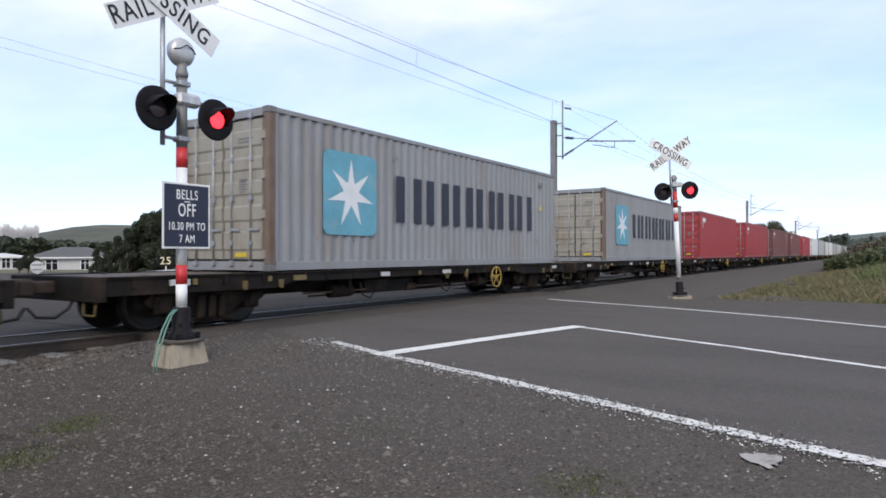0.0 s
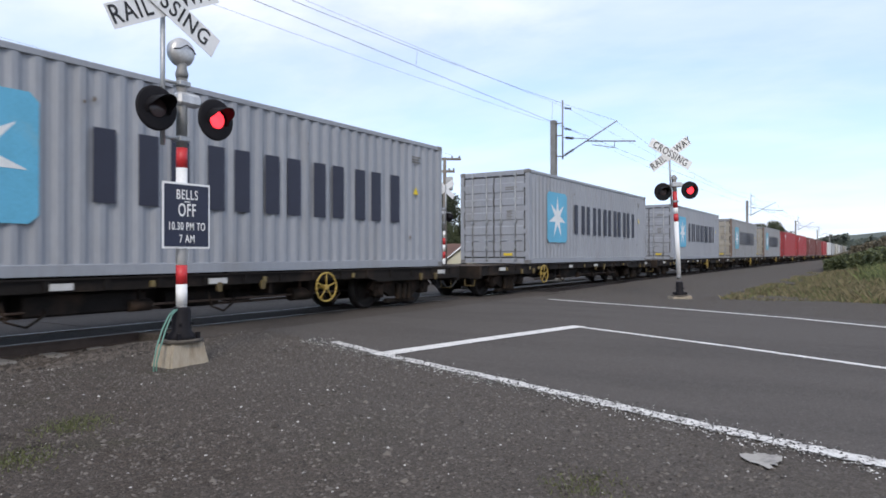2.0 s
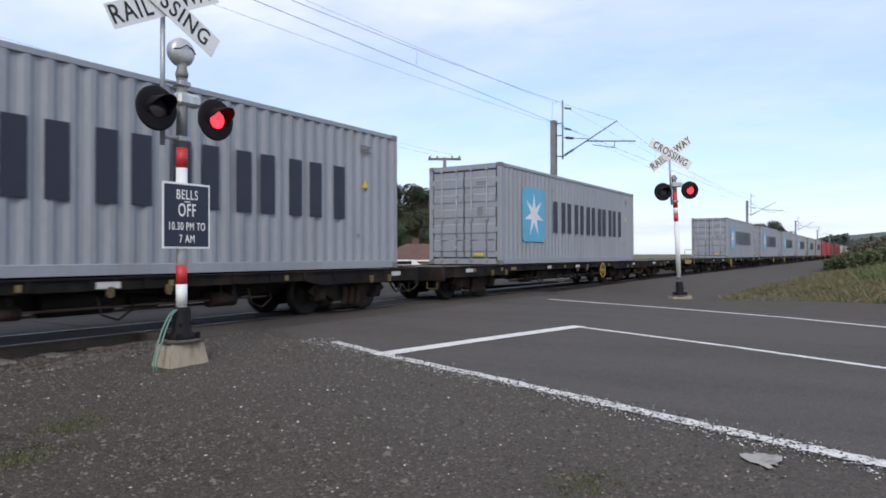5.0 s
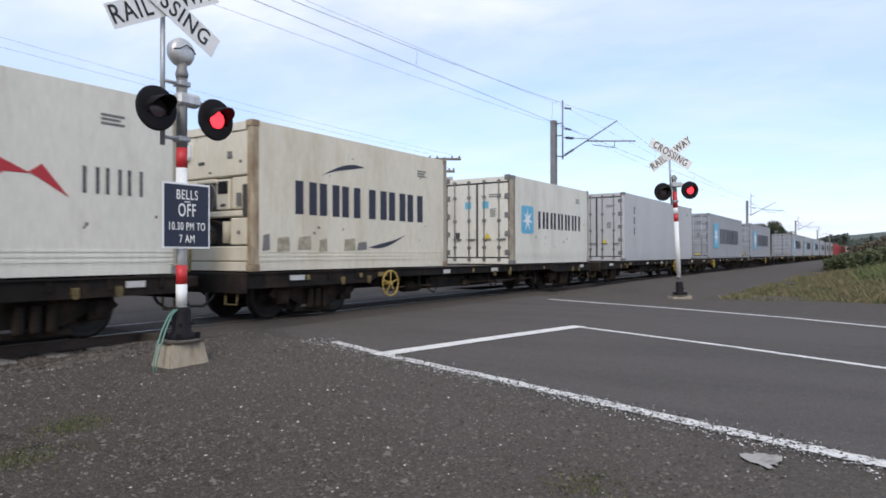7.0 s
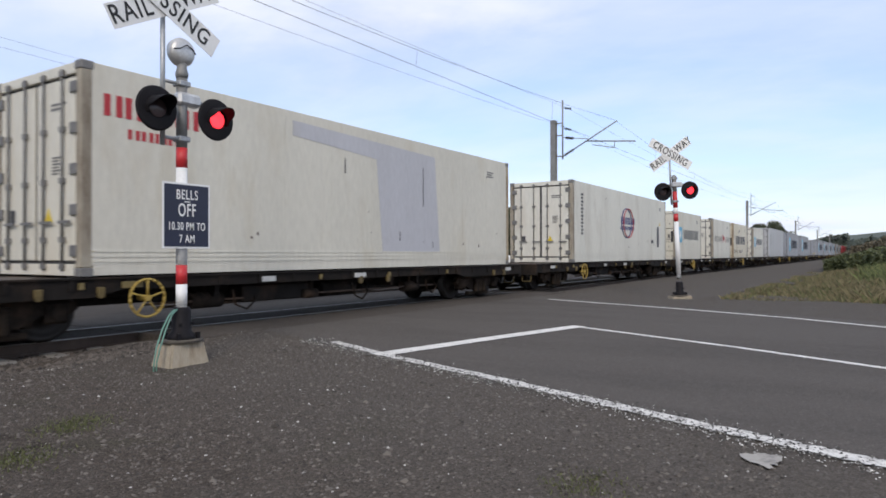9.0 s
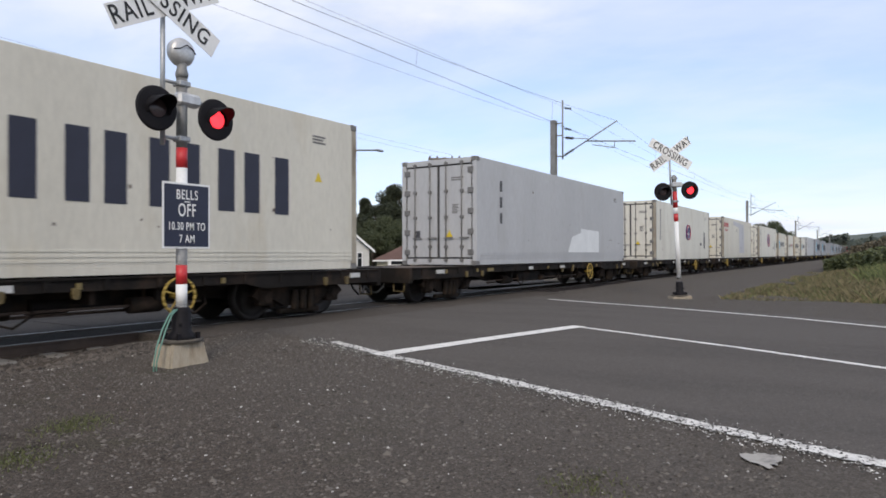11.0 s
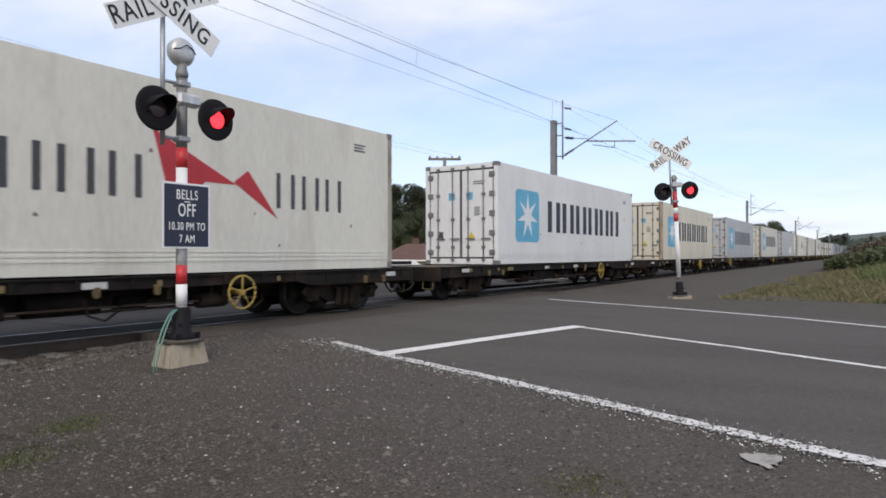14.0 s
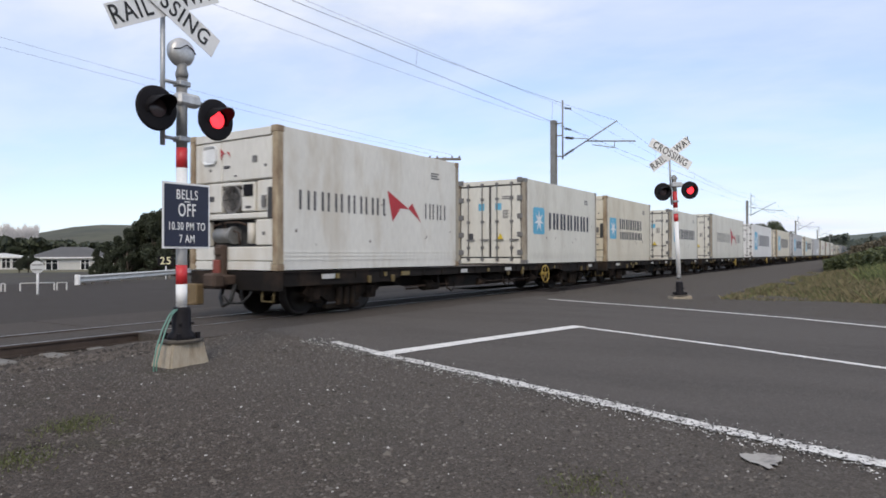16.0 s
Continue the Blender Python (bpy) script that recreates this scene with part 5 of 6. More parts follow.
def lamp_head(parent, x, z, left):
    """A flashing lamp: round backboard, hood and a lens that turns its lit or its dark face outwards."""
    head = new("lamp_head")
    head.parent, head.matrix_basis = parent, pose(x, -0.10, z)
    bm = bmesh.new()
    lathe(bm, [(0.228, 0.03), (0.238, 0.015), (0.234, 0.0), (0.215, -0.006), (0.13, -0.006)], 40, "y")
    part("backboard", bm, BLACK, head, "round black backboard")
    bm = bmesh.new()
    lathe(bm, [(0.09, 0.2), (0.13, 0.16), (0.14, 0.03)], 20, "y")
    part("lamp_case", bm, BLACK, head)
    bm = bmesh.new()
    n = 18
    for r, flip in ((0.135, 1), (0.128, -1)):
        rows = []
        for i in range(n + 1):
            a = math.radians(-25 + 230 * i / n)
            deep = 0.05 + 0.19 * max(math.sin(a), 0) ** 0.7
            rows.append((bm.verts.new((r * math.cos(a), -0.005, r * math.sin(a))), bm.verts.new((r * math.cos(a), -0.005 - deep, r * math.sin(a) - 0.10 * deep))))
        for p, q in zip(rows, rows[1:]):
            bm.faces.new((p[0], q[0], q[1], p[1]) if flip > 0 else (p[0], p[1], q[1], q[0])).smooth = True
    part("hood", bm, BLACK, head, "black sun hood")
    bm = bmesh.new()
    lathe(bm, [(0.100, -0.012), (0.095, -0.018), (0.0005, -0.026)], 24, "y", 0)
    lathe(bm, [(0.100, 0.012), (0.095, 0.018), (0.0005, 0.026)], 24, "y", 1)
    lens = part("lens", bm, (LIT, DARK_LENS), head, "red signal lens, one of an alternately flashing pair")
    LENSES.append((lens, left))


def band(parent, z0, z1, r, material, name="pole_section", label=""):
    bm = bmesh.new()
    rod(bm, (0, 0, z0), (0, 0, z1), r, 20)
    part(name, bm, material, parent, label)


def cross(parent, x, z, size, ang, spread_y):
    """Saltire of two white blades; the worded one in front of the other."""
    for k, (a, words) in enumerate(((ang, ("RAIL", "WAY")), (-ang, ("CROSSING",)))):
        bm = bmesh.new()
        box(bm, -size / 2, size / 2, -0.008, 0.0, -0.125, 0.125, 0.002)
        blade = part("blade", bm, WHITE, parent, "white painted sign blade with black words", pose(x, -0.05 - 0.02 * k, z, 0, -a, 0))
        if len(words) == 1:
            lettering("letter", words[0], 0.265, LETTER_BLACK, blade, pose(0, -0.0095, 0), squeeze=0.84 * size / 1.42)
        else:
            for w, dx in zip(words, (-size * 0.315, size * 0.33)):
                lettering("letter", w, 0.265, LETTER_BLACK, blade, pose(dx, -0.0095, 0), squeeze=0.86 * size / 1.42)


def signal(label, m, bell, board, bands, cross_z, pipe_x, lamp_z, base_h, arm_label=""):
    s = thing("crossing_signal", label, "level crossing signal", "level crossing signals", m=m)
    bm = bmesh.new()
    box(bm, -0.265, 0.265, -0.17, 0.2, -0.10, base_h)
    for v in bm.verts:
        if v.co.z > 0.1:
            v.co.x *= 0.76
            v.co.y *= 0.76
    bmesh.ops.bevel(bm, geom=list(bm.edges), offset=0.02, segments=2, affect="EDGES")
    part("footing", bm, CONCRETE, s, "stained concrete footing")
    bm = bmesh.new()
    lathe(bm, [(0.02, base_h - 0.004), (0.245, base_h - 0.004), (0.25, base_h + 0.022), (0.235, base_h + 0.032), (0.02, base_h + 0.034)], 8)
    bm.transform(Matrix.Diagonal((1, 0.82, 1, 1)) @ Matrix.Rotation(math.pi / 8, 4, "Z"))
    part("base_plate", bm, SLAB_DIRT, s, "dirty cracked mortar cap")
    bm = bmesh.new()
    lathe(bm, [(0.17, base_h + 0.025), (0.16, base_h + 0.07), (0.105, base_h + 0.12), (0.10, base_h + 0.34), (0.085, base_h + 0.38)], 8)
    for a in range(4):
        d = math.pi / 4 + a * math.pi / 2
        box(bm, 0.17 * math.cos(d) - 0.02, 0.17 * math.cos(d) + 0.02, 0.17 * math.sin(d) - 0.02, 0.17 * math.sin(d) + 0.02, base_h + 0.02, base_h + 0.1)
        rod(bm, (0.105 * math.cos(d), 0.105 * math.sin(d), base_h + 0.2), (0.13 * math.cos(d), 0.13 * math.sin(d), base_h + 0.2), 0.015, 6)
    part("pole_base", bm, BLACK, s, "black cast iron pole base with bolts")
    for z0, z1, c in bands:
        band(s, z0, z1, 0.06 if c is not GALV_OLD else 0.058, c, label="red painted band" if c is RED else "white painted band" if c is WHITE else "bare grey pole")
    top = bands[-1][1]
    if bell:
        bm = bmesh.new()
        lathe(bm, [(0.062, top), (0.07, top + 0.05), (0.055, top + 0.1), (0.05, top + 0.17)], 18)
        part("pole_cap", bm, GALV_OLD, s)
        bell_ob = new("bell")
        bell_ob.parent, bell_ob.matrix_basis = s, pose(0.0, 0.0, top + 0.29)
        bm = bmesh.new()
        lathe(bm, [(0.02, -0.075), (0.08, -0.07), (0.135, -0.045), (0.158, 0.0), (0.15, 0.06), (0.11, 0.1), (0.03, 0.12)], 30, "y")
        part("gong", bm, ALU, bell_ob, "round cast aluminium bell")
        bm = bmesh.new()
        tube(bm, [(-0.14, -0.055, 0.0), (-0.07, -0.08, 0.015), (0.0, -0.088, 0.065), (0.08, -0.075, 0.045), (0.14, -0.05, 0.0)], 0.006, 6)
        part("rim", bm, BLACK, bell_ob)
    else:
        bm = bmesh.new()
        lathe(bm, [(0.065, top), (0.07, top + 0.04), (0.03, top + 0.09)], 16)
        part("pole_cap", bm, GALV_OLD, s)
    # arm with junction box
    bm = bmesh.new()
    rod(bm, (-0.36, 0.02, lamp_z + 0.17), (0.36, 0.02, lamp_z + 0.17), 0.025, 10)
    for dx in (-0.38, 0.38):
        rod(bm, (dx, 0.03, lamp_z + 0.18), (dx, 0.03, lamp_z - 0.02), 0.03, 10)
    part("lamp_arm", bm, GALV_OLD, s)
    bm = bmesh.new()
    box(bm, -0.09, 0.20, -0.09, 0.05, lamp_z + 0.10, lamp_z + 0.24, 0.03)
    part("junction_box", bm, ALU, s, "grey cast junction box")
    lamp_head(s, -0.365, lamp_z, True)
    lamp_head(s, 0.38, lamp_z, False)
    # thin upright that carries the cross
    bm = bmesh.new()
    rod(bm, (pipe_x, 0, lamp_z - 0.36), (pipe_x, 0, cross_z + 0.15), 0.026, 12)
    for z in (lamp_z - 0.27, lamp_z + 0.34):
        rod(bm, (pipe_x, 0, z), (0.0, 0, z), 0.02, 8)
        box(bm, -0.07, 0.07, -0.07, 0.07, z - 0.03, z + 0.03, 0.01)
    part("cross_pipe", bm, GALV, s)
    cross(s, pipe_x, cross_z, 1.42 if bell else 1.28, 28 if bell else 33, 0)
    if board:
        sb = new("notice_board")
        sb.parent, sb.matrix_basis = s, pose(0.012, -0.075, 1.60)
        sb["label"] = "dark navy notice board with white words and border"
        bm = bmesh.new()
        box(bm, -0.30, 0.30, 0.0, 0.008, -0.36, 0.36, 0.002)
        part("border", bm, WHITE, sb, "white border")
        bm = bmesh.new()
        box(bm, -0.277, 0.277, -0.004, 0.0, -0.337, 0.337)
        part("panel", bm, NAVY, sb)
        for words, z, size, sq in (("BELLS", 0.225, 0.15, 0.66), ("OFF", 0.055, 0.20, 0.60), ("10.30 PM TO", -0.12, 0.122, 0.62), ("7 AM", -0.255, 0.122, 0.66)):
            lettering("letter", words, size, WHITE, sb, pose(0, -0.006, z), squeeze=sq)
        bm = bmesh.new()
        box(bm, -0.04, 0.04, -0.008, -0.004, 0.148, 0.158)
        part("rule", bm, WHITE, sb)
    return s


NEAR = pose(4.53, -3.6, 0)
near_signal = signal("red and white banded crossing signal with bell and notice board", NEAR, True, True,
                     [(0.55, 0.62, GALV_OLD), (0.62, 0.85, WHITE), (0.85, 1.06, RED), (1.06, 2.13, WHITE), (2.13, 2.35, RED), (2.35, 3.12, GALV_OLD)], 3.87, -0.235, 2.715, 0.22)
bm = bmesh.new()
for o in (0.0, 0.03):
    tube(bm, [(-0.12 + o, -0.05, 0.58), (-0.19 + o, -0.06, 0.53), (-0.29 + o * 1.5, -0.08, 0.38), (-0.37 + o * 1.5, -0.10, 0.2), (-0.41 + o, -0.12, 0.05), (-0.42 + o, -0.13, -0.04)], 0.009, 6)
part("cable", bm, CABLE, near_signal, "pale green cable")
far_signal = signal("leaning red and white banded crossing signal with a weathered cross", pose(18.4, -5.6, 0, 2.0, -3.6, -52), False, False,
                    [(0.5, 0.62, GALV_OLD), (0.62, 2.05, WHITE), (2.05, 2.25, RED), (2.25, 2.42, WHITE), (2.42, 2.85, RED), (2.85, 3.2, GALV_OLD)], 3.85, -0.1, 2.86, 0.05)
signal("crossing signal beyond the rails seen from behind", pose(24.6, 6.0, 0, 0, 0, 165), False, False,
       [(0.5, 0.62, GALV_OLD), (0.62, 1.0, WHITE), (1.0, 1.3, RED), (1.3, 1.6, WHITE), (1.6, 1.9, RED), (1.9, 2.2, WHITE), (2.2, 3.2, GALV_OLD)], 4.1, -0.1, 2.86, 0.05)

# ---- overhead line ----
MAST_X = [29.75, 87.7, 146.7, 205.0, 263.0]


def mast(m):
    s = thing("overhead_line_mast", "grey weathered steel mast with cantilever arms and insulators", "railway mast", "overhead line masts", m=m)
    bm = bmesh.new()
    for dx in (-0.11, 0.11):
        box(bm, dx - 0.012, dx + 0.012, -0.13, 0.13, -0.3, 7.75)
    box(bm, -0.10, 0.10, -0.012, 0.012, -0.3, 7.75)
    part("column", bm, GALV_OLD, s)
    bm = bmesh.new()
    rod(bm, (0.1, -0.42, 5.85), (0.1, -0.42, 8.7), 0.04, 8)
    for z in (6.0, 7.0, 7.6):
        rod(bm, (0, -0.15, z), (0.1, -0.42, z), 0.03, 6)
    part("bracket_pole", bm, GALV_OLD, s)
    for z in (8.1, 7.1):
        bm = bmesh.new()
        rod(bm, (0.1, -0.42, z + 0.22), (0.1, -0.62, z + 0.22), 0.02, 6)
        for i in range(4):
            rod(bm, (0.1, -0.58 - 0.08 * i, z + 0.2 - 0.02 * i), (0.1, -0.61 - 0.08 * i, z + 0.2 - 0.02 * i), 0.055, 8)
        part("insulator", bm, HOSE, s)
    bm = bmesh.new()
    rod(bm, (0.1, -0.42, 5.98), (0.1, -3.1, 7.42), 0.03, 8)
    rod(bm, (0.1, -0.42, 6.9), (0.1, -1.7, 6.72), 0.02, 6)
    rod(bm, (0.1, -1.6, 6.62), (0.1, -3.95, 6.40), 0.03, 8)
    rod(bm, (0.1, -3.0, 6.48), (0.1, -2.95, 6.22), 0.02, 6)
    rod(bm, (0.1, -1.9, 6.42), (0.1, -3.05, 6.17), 0.02, 6)
    part("cantilever", bm, GALV_OLD, s)
    for a, b in (((0.1, -0.55, 6.05), (0.1, -1.0, 6.29)), ((0.1, -0.6, 6.87), (0.1, -1.0, 6.81))):
        bm = bmesh.new()
        a, b = Vector(a), Vector(b)
        for i in range(5):
            p = a.lerp(b, i / 5)
            rod(bm, p, p + (b - a).normalized() * 0.035, 0.07, 8)
        part("insulator", bm, HOSE, s)
    bm = bmesh.new()
    box(bm, -0.35, 0.35, -0.4, 0.4, -0.4, 0.12, 0.03)
    part("footing", bm, CONCRETE, s)
    return s


first_mast = mast(pose(MAST_X[0], 3.0, -0.1))
for x in MAST_X[1:]:
    copy_thing(first_mast, pose(x, 3.0, -0.1))


def cable(name, pts, r, material, label):
    bm = bmesh.new()
    tube(bm, pts, r, 5)
    return tagged(part(name, bm, material), label, "overhead wire")


COPPER = mat("wire_dark", (0.06, 0.055, 0.05), 0.6, 0.5, 0.2)
cable("contact_wire", [(-60, 0.1, 6.14)] + [(x, 0.15 * (-1) ** i, 6.16) for i, x in enumerate(MAST_X)], 0.006, COPPER, "dark contact wire above the rails")
mess, drop = [], []
span = MAST_X[1] - MAST_X[0]
for i in range(-1, len(MAST_X) - 1):
    x0 = MAST_X[0] + i * span if i < 0 else MAST_X[i]
    x1 = MAST_X[i + 1]
    for j in range(12):
        t = j / 12
        mess.append((x0 + (x1 - x0) * t, 0.0, 6.3 + 1.05 * (2 * t - 1) ** 2))
    if i < 2:
        for t in (0.12, 0.28, 0.42, 0.58, 0.73, 0.88):
            drop.append((x0 + (x1 - x0) * t, 6.3 + 1.05 * (2 * t - 1) ** 2))
cable("messenger_wire", mess + [(MAST_X[-1], 0, 7.35)], 0.0055, COPPER, "sagging messenger wire above the contact wire")
for x, z in drop:
    cable("dropper", [(x, 0, z), (x, 0.03, 6.15)], 0.004, COPPER, "thin dropper between the two wires")
for y, z, r in ((2.35, 8.2, 0.004), (2.3, 7.2, 0.004)):
    pts = []
    for i in range(-1, 4):
        for j in range(8):
            t = j / 8
            pts.append((MAST_X[0] + (i + t) * span, y, z - 0.5 * (1 - (2 * t - 1) ** 2)))
    cable("feeder_wire", pts, r, COPPER, "thin feeder wire along the masts")

# ---- roadside poles ----
WOOD = mat("grey_pole_wood", (0.17, 0.15, 0.13), 0.85, 0, 0.3, 3, 30, 0.3, 40, stretch=(1, 1, 0.15))


def power_pole(m, h):
    s = thing("power_pole", "grey power pole with two cross-arms", "utility pole", m=m)
    bm = bmesh.new()
    rod(bm, (0, 0, -0.6), (0, 0, h), 0.15, 10, 0.10)
    part("pole", bm, WOOD, s)
    for z, w in ((h - 0.1, 1.0), (h - 0.85, 0.62)):
        bm = bmesh.new()
        box(bm, -w, w, -0.06, 0.06, z - 0.07, z + 0.07, 0.01)
        part("cross_arm", bm, WOOD, s)
        for dx in (-0.9, -0.45, 0.45, 0.9):
            bm = bmesh.new()
            lathe(bm, [(0.04, 0.07), (0.06, 0.12), (0.04, 0.2)], 8)
            part("insulator", bm, HINGE, s, "", pose(dx * w, 0, z))
    bm = bmesh.new()
    box(bm, 0.05, 0.5, -0.25, 0.25, h - 2.0, h - 1.2, 0.05)
    part("transformer", bm, GALV, s, "small grey transformer")
    return s


power_pole(pose(33.9, 12.0, -0.1, 0, 0, -55), 7.2)
for dx, dz in ((-0.5, 0.0), (0.4, 0.0)):
    pts = [(33.9 + dx * 0.6 - 60 * t, 12 - dx + 0.5 * t, 7.25 + dz + 2.3 * t - 3.2 * t * (1 - t) + 0.6 * t) for t in (i / 14 for i in range(15))]
    cable("power_line", pts, 0.004, COPPER, "thin power line over the side road")

lamp = thing("street_lamp", "tall galvanised street lamp with a curved arm", "street lamp", m=pose(34.85, 21.2, 0.0))
bm = bmesh.new()
pts = [(0, 0, -0.3), (0, 0, 4.0), (0, 0, 7.3)] + [(4.2 * (1 - math.cos(a)) * 0.62, 0, 7.3 + 1.5 * math.sin(a)) for a in (0.3, 0.6, 0.9, 1.2, 1.5)] + [(4.0, 0, 9.0)]
tube(bm, pts, 0.06, 8)
part("pole", bm, GALV_OLD, lamp)
bm = bmesh.new()
box(bm, 3.8, 4.6, -0.13, 0.13, 8.93, 9.08, 0.04)
part("lamp_head", bm, GALV, lamp)

# ---- side road furniture ----
PALE_PLATE = mat("pale_sign_back", (0.55, 0.56, 0.56), 0.5, 0.1, 0.15, 6, 40, 0.1, 60, (0.3, 0.3, 0.3), 0.3, 6)
sign = thing("round_sign", "round road sign seen from its pale back on a white post", "road sign", m=pose(10.1, 11.3, -0.05, 0, 0, -40))
bm = bmesh.new()
rod(bm, (0, 0, -0.3), (0, 0, 0.98), 0.035, 10)
part("post", bm, WHITE, sign)
bm = bmesh.new()
lathe(bm, [(0.19, 0.0), (0.19, 0.01)], 24, "y")
part("disc", bm, PALE_PLATE, sign, "grey metal sign plate", pose(0, -0.045, 0.86))
bm = bmesh.new()
for z in (0.78, 0.93):
    box(bm, -0.14, 0.14, -0.05, -0.03, z - 0.02, z + 0.02)
part("bracket", bm, GALV_OLD, sign)

guard = thing("guard_rail", "low galvanised guard rail beside the side road", "guard rail", m=pose(0, 0, -0.33))
bm = bmesh.new()
gp = [(13.9, 16.2), (14.8, 16.8), (17.0, 18.4), (20.0, 20.6), (24.0, 23.8), (29, 27.6)]
for (x0, y0), (x1, y1) in zip(gp, gp[1:]):
    d = Vector((x1 - x0, y1 - y0, 0)).normalized()
    nrm = Vector((d.y, -d.x, 0))
    prof = [(0.0, 0.40), (0.05, 0.46), (0.0, 0.53), (0.0, 0.57), (0.05, 0.64), (0.0, 0.70)]
    ra = [bm.verts.new(Vector((x0, y0, z)) + nrm * o) for o, z in prof]
    rb = [bm.verts.new(Vector((x1, y1, z)) + nrm * o) for o, z in prof]
    for i in range(5):
        bm.faces.new((ra[i], rb[i], rb[i + 1], ra[i + 1]))
part("beam", bm, mat("bright_galvanised", (0.58, 0.57, 0.54), 0.55, 0.1, 0.15, 5, 30, 0.1), guard, "bright zinc beam")
for (x0, y0), (x1, y1) in zip(gp, gp[1:]):
    for t in (0.1, 0.6):
        bm = bmesh.new()
        x, y = x0 + (x1 - x0) * t - 0.06, y0 + (y1 - y0) * t + 0.08
        box(bm, x - 0.05, x + 0.05, y - 0.05, y + 0.05, -0.4, 0.66)
        part("post", bm, WOOD, guard)
bm = bmesh.new()
box(bm, 13.8, 13.92, 16.0, 16.25, 0.32, 0.74, 0.02)
part("end_plate", bm, WHITE, guard)

chev = thing("curve_sign", "black and yellow chevron board with advisory speed plate", "road sign", m=pose(23.75, 23.85, -0.2, 0, 0, -50))
bm = bmesh.new()
box(bm, -0.1, 1.3, -0.02, 0.0, 0.75, 1.35, 0.005)
part("chevron_board", bm, BLACK, chev)
bm = bmesh.new()
for i in range(2):
    u = 0.05 + i * 0.62
    poly(bm, [(u, 0.8), (u + 0.25, 0.8), (u + 0.5, 1.05), (u + 0.25, 1.3), (u, 1.3), (u + 0.25, 1.05)], 0.004)
bm.transform(Matrix.Translation((0, -0.022, 0)))
part("chevron", bm, YELLOW, chev, "yellow chevrons")
bm = bmesh.new()
box(bm, -1.15, -0.25, -0.02, 0.0, 0.75, 1.3, 0.005)
part("speed_plate", bm, BLACK, chev, "black speed plate")
lettering("letter", "25", 0.6, mat("sign_yellow", (0.74, 0.68, 0.42), 0.5, 0, 0.1), chev, pose(-0.7, -0.024, 1.02))
for x in (-0.7, 0.1, 1.1):
    bm = bmesh.new()
    rod(bm, (x, 0.04, -0.5), (x, 0.04, 1.3), 0.04, 8)
    part("post", bm, WHITE, chev)

# yard beyond the side road, and the low white pipe barriers on its edge
grid_sheet("yard", frange(-40, 60, 4.0), frange(19.4, 75, 2.0), lambda x, y: max(land(x, y) + 0.05, -0.16 - 0.02 * (y - 19.4)), aggregate("yard_seal", (0.045, 0.041, 0.037), (0.10, 0.09, 0.08), 50, [(0.2, 0.5, 0.75, (0.10, 0.095, 0.055), None)], 0.3), "grey sealed yard with grassy patches", "yard")
PIPE = mat("white_pipe", (0.42, 0.41, 0.39), 0.6, 0, 0.15, 4, 30, 0.1)
for p0, p1 in ((2, 9), (36, 96), (101, 118)):
    ends = [Vector((EYE[0] + 26 * math.cos(a), EYE[1] + 26 * math.sin(a), 0)) for a in (radians(33.13) - math.atan((p - 784) / 1170.7) for p in (p0, p1))]
    low = thing("pipe_barrier", "low white pipe barrier at the edge of the side road", "barrier", "pipe barriers", m=pose(ends[0].x, ends[0].y, -0.12))
    d = ends[1] - ends[0]
    bm = bmesh.new()
    rod(bm, (0, 0, 0.36), (d.x, d.y, 0.36), 0.022, 8)
    part("rail", bm, PIPE, low)
    for f in (0.0, 1.0):
        bm = bmesh.new()
        rod(bm, (d.x * f, d.y * f, -0.2), (d.x * f, d.y * f, 0.36), 0.028, 8)
        part("post", bm, PIPE, low)

# ---- houses ----
def along(px_angle, dist):
    """A spot seen at that angle to the track's direction, so far from the tripod."""
    return EYE[0] + dist * math.cos(radians(px_angle)), EYE[1] + dist * math.sin(radians(px_angle))


def bearing(px):
    """Degrees off the track's direction for a column of the view."""
    return 33.13 - math.degrees(math.atan((px - 784) / 1170.7))


BOARD_CREAM = mat("cream_weatherboard", (0.50, 0.475, 0.37), 0.7, 0, 0.1, 1, 8, 0.2, 6, (0.4, 0.38, 0.31), 0.2, 1, (0.4, 0.4, 6))
BOARD_WHITE = mat("white_weatherboard", (0.56, 0.555, 0.53), 0.7, 0, 0.1, 1, 8, 0.2, 6, (0.45, 0.44, 0.42), 0.2, 1, (0.4, 0.4, 6))
ROOF_GREEN = mat("green_iron_roof", (0.098, 0.125, 0.088), 0.6, 0, 0.15, 0.4, 10, 0.2, 8, (0.14, 0.17, 0.12), 0.4, 0.5)
ROOF_GREY = mat("grey_iron_roof", (0.095, 0.092, 0.09), 0.7, 0, 0.15, 0.4, 10, 0.2, 8)
ROOF_RED = mat("brown_tile_roof", (0.115, 0.062, 0.048), 0.8, 0, 0.2, 0.6, 10, 0.3, 8)
GLASS = mat("dark_glass", (0.015, 0.017, 0.02), 0.08, 0, 0.2, 2, 20, 0.0)


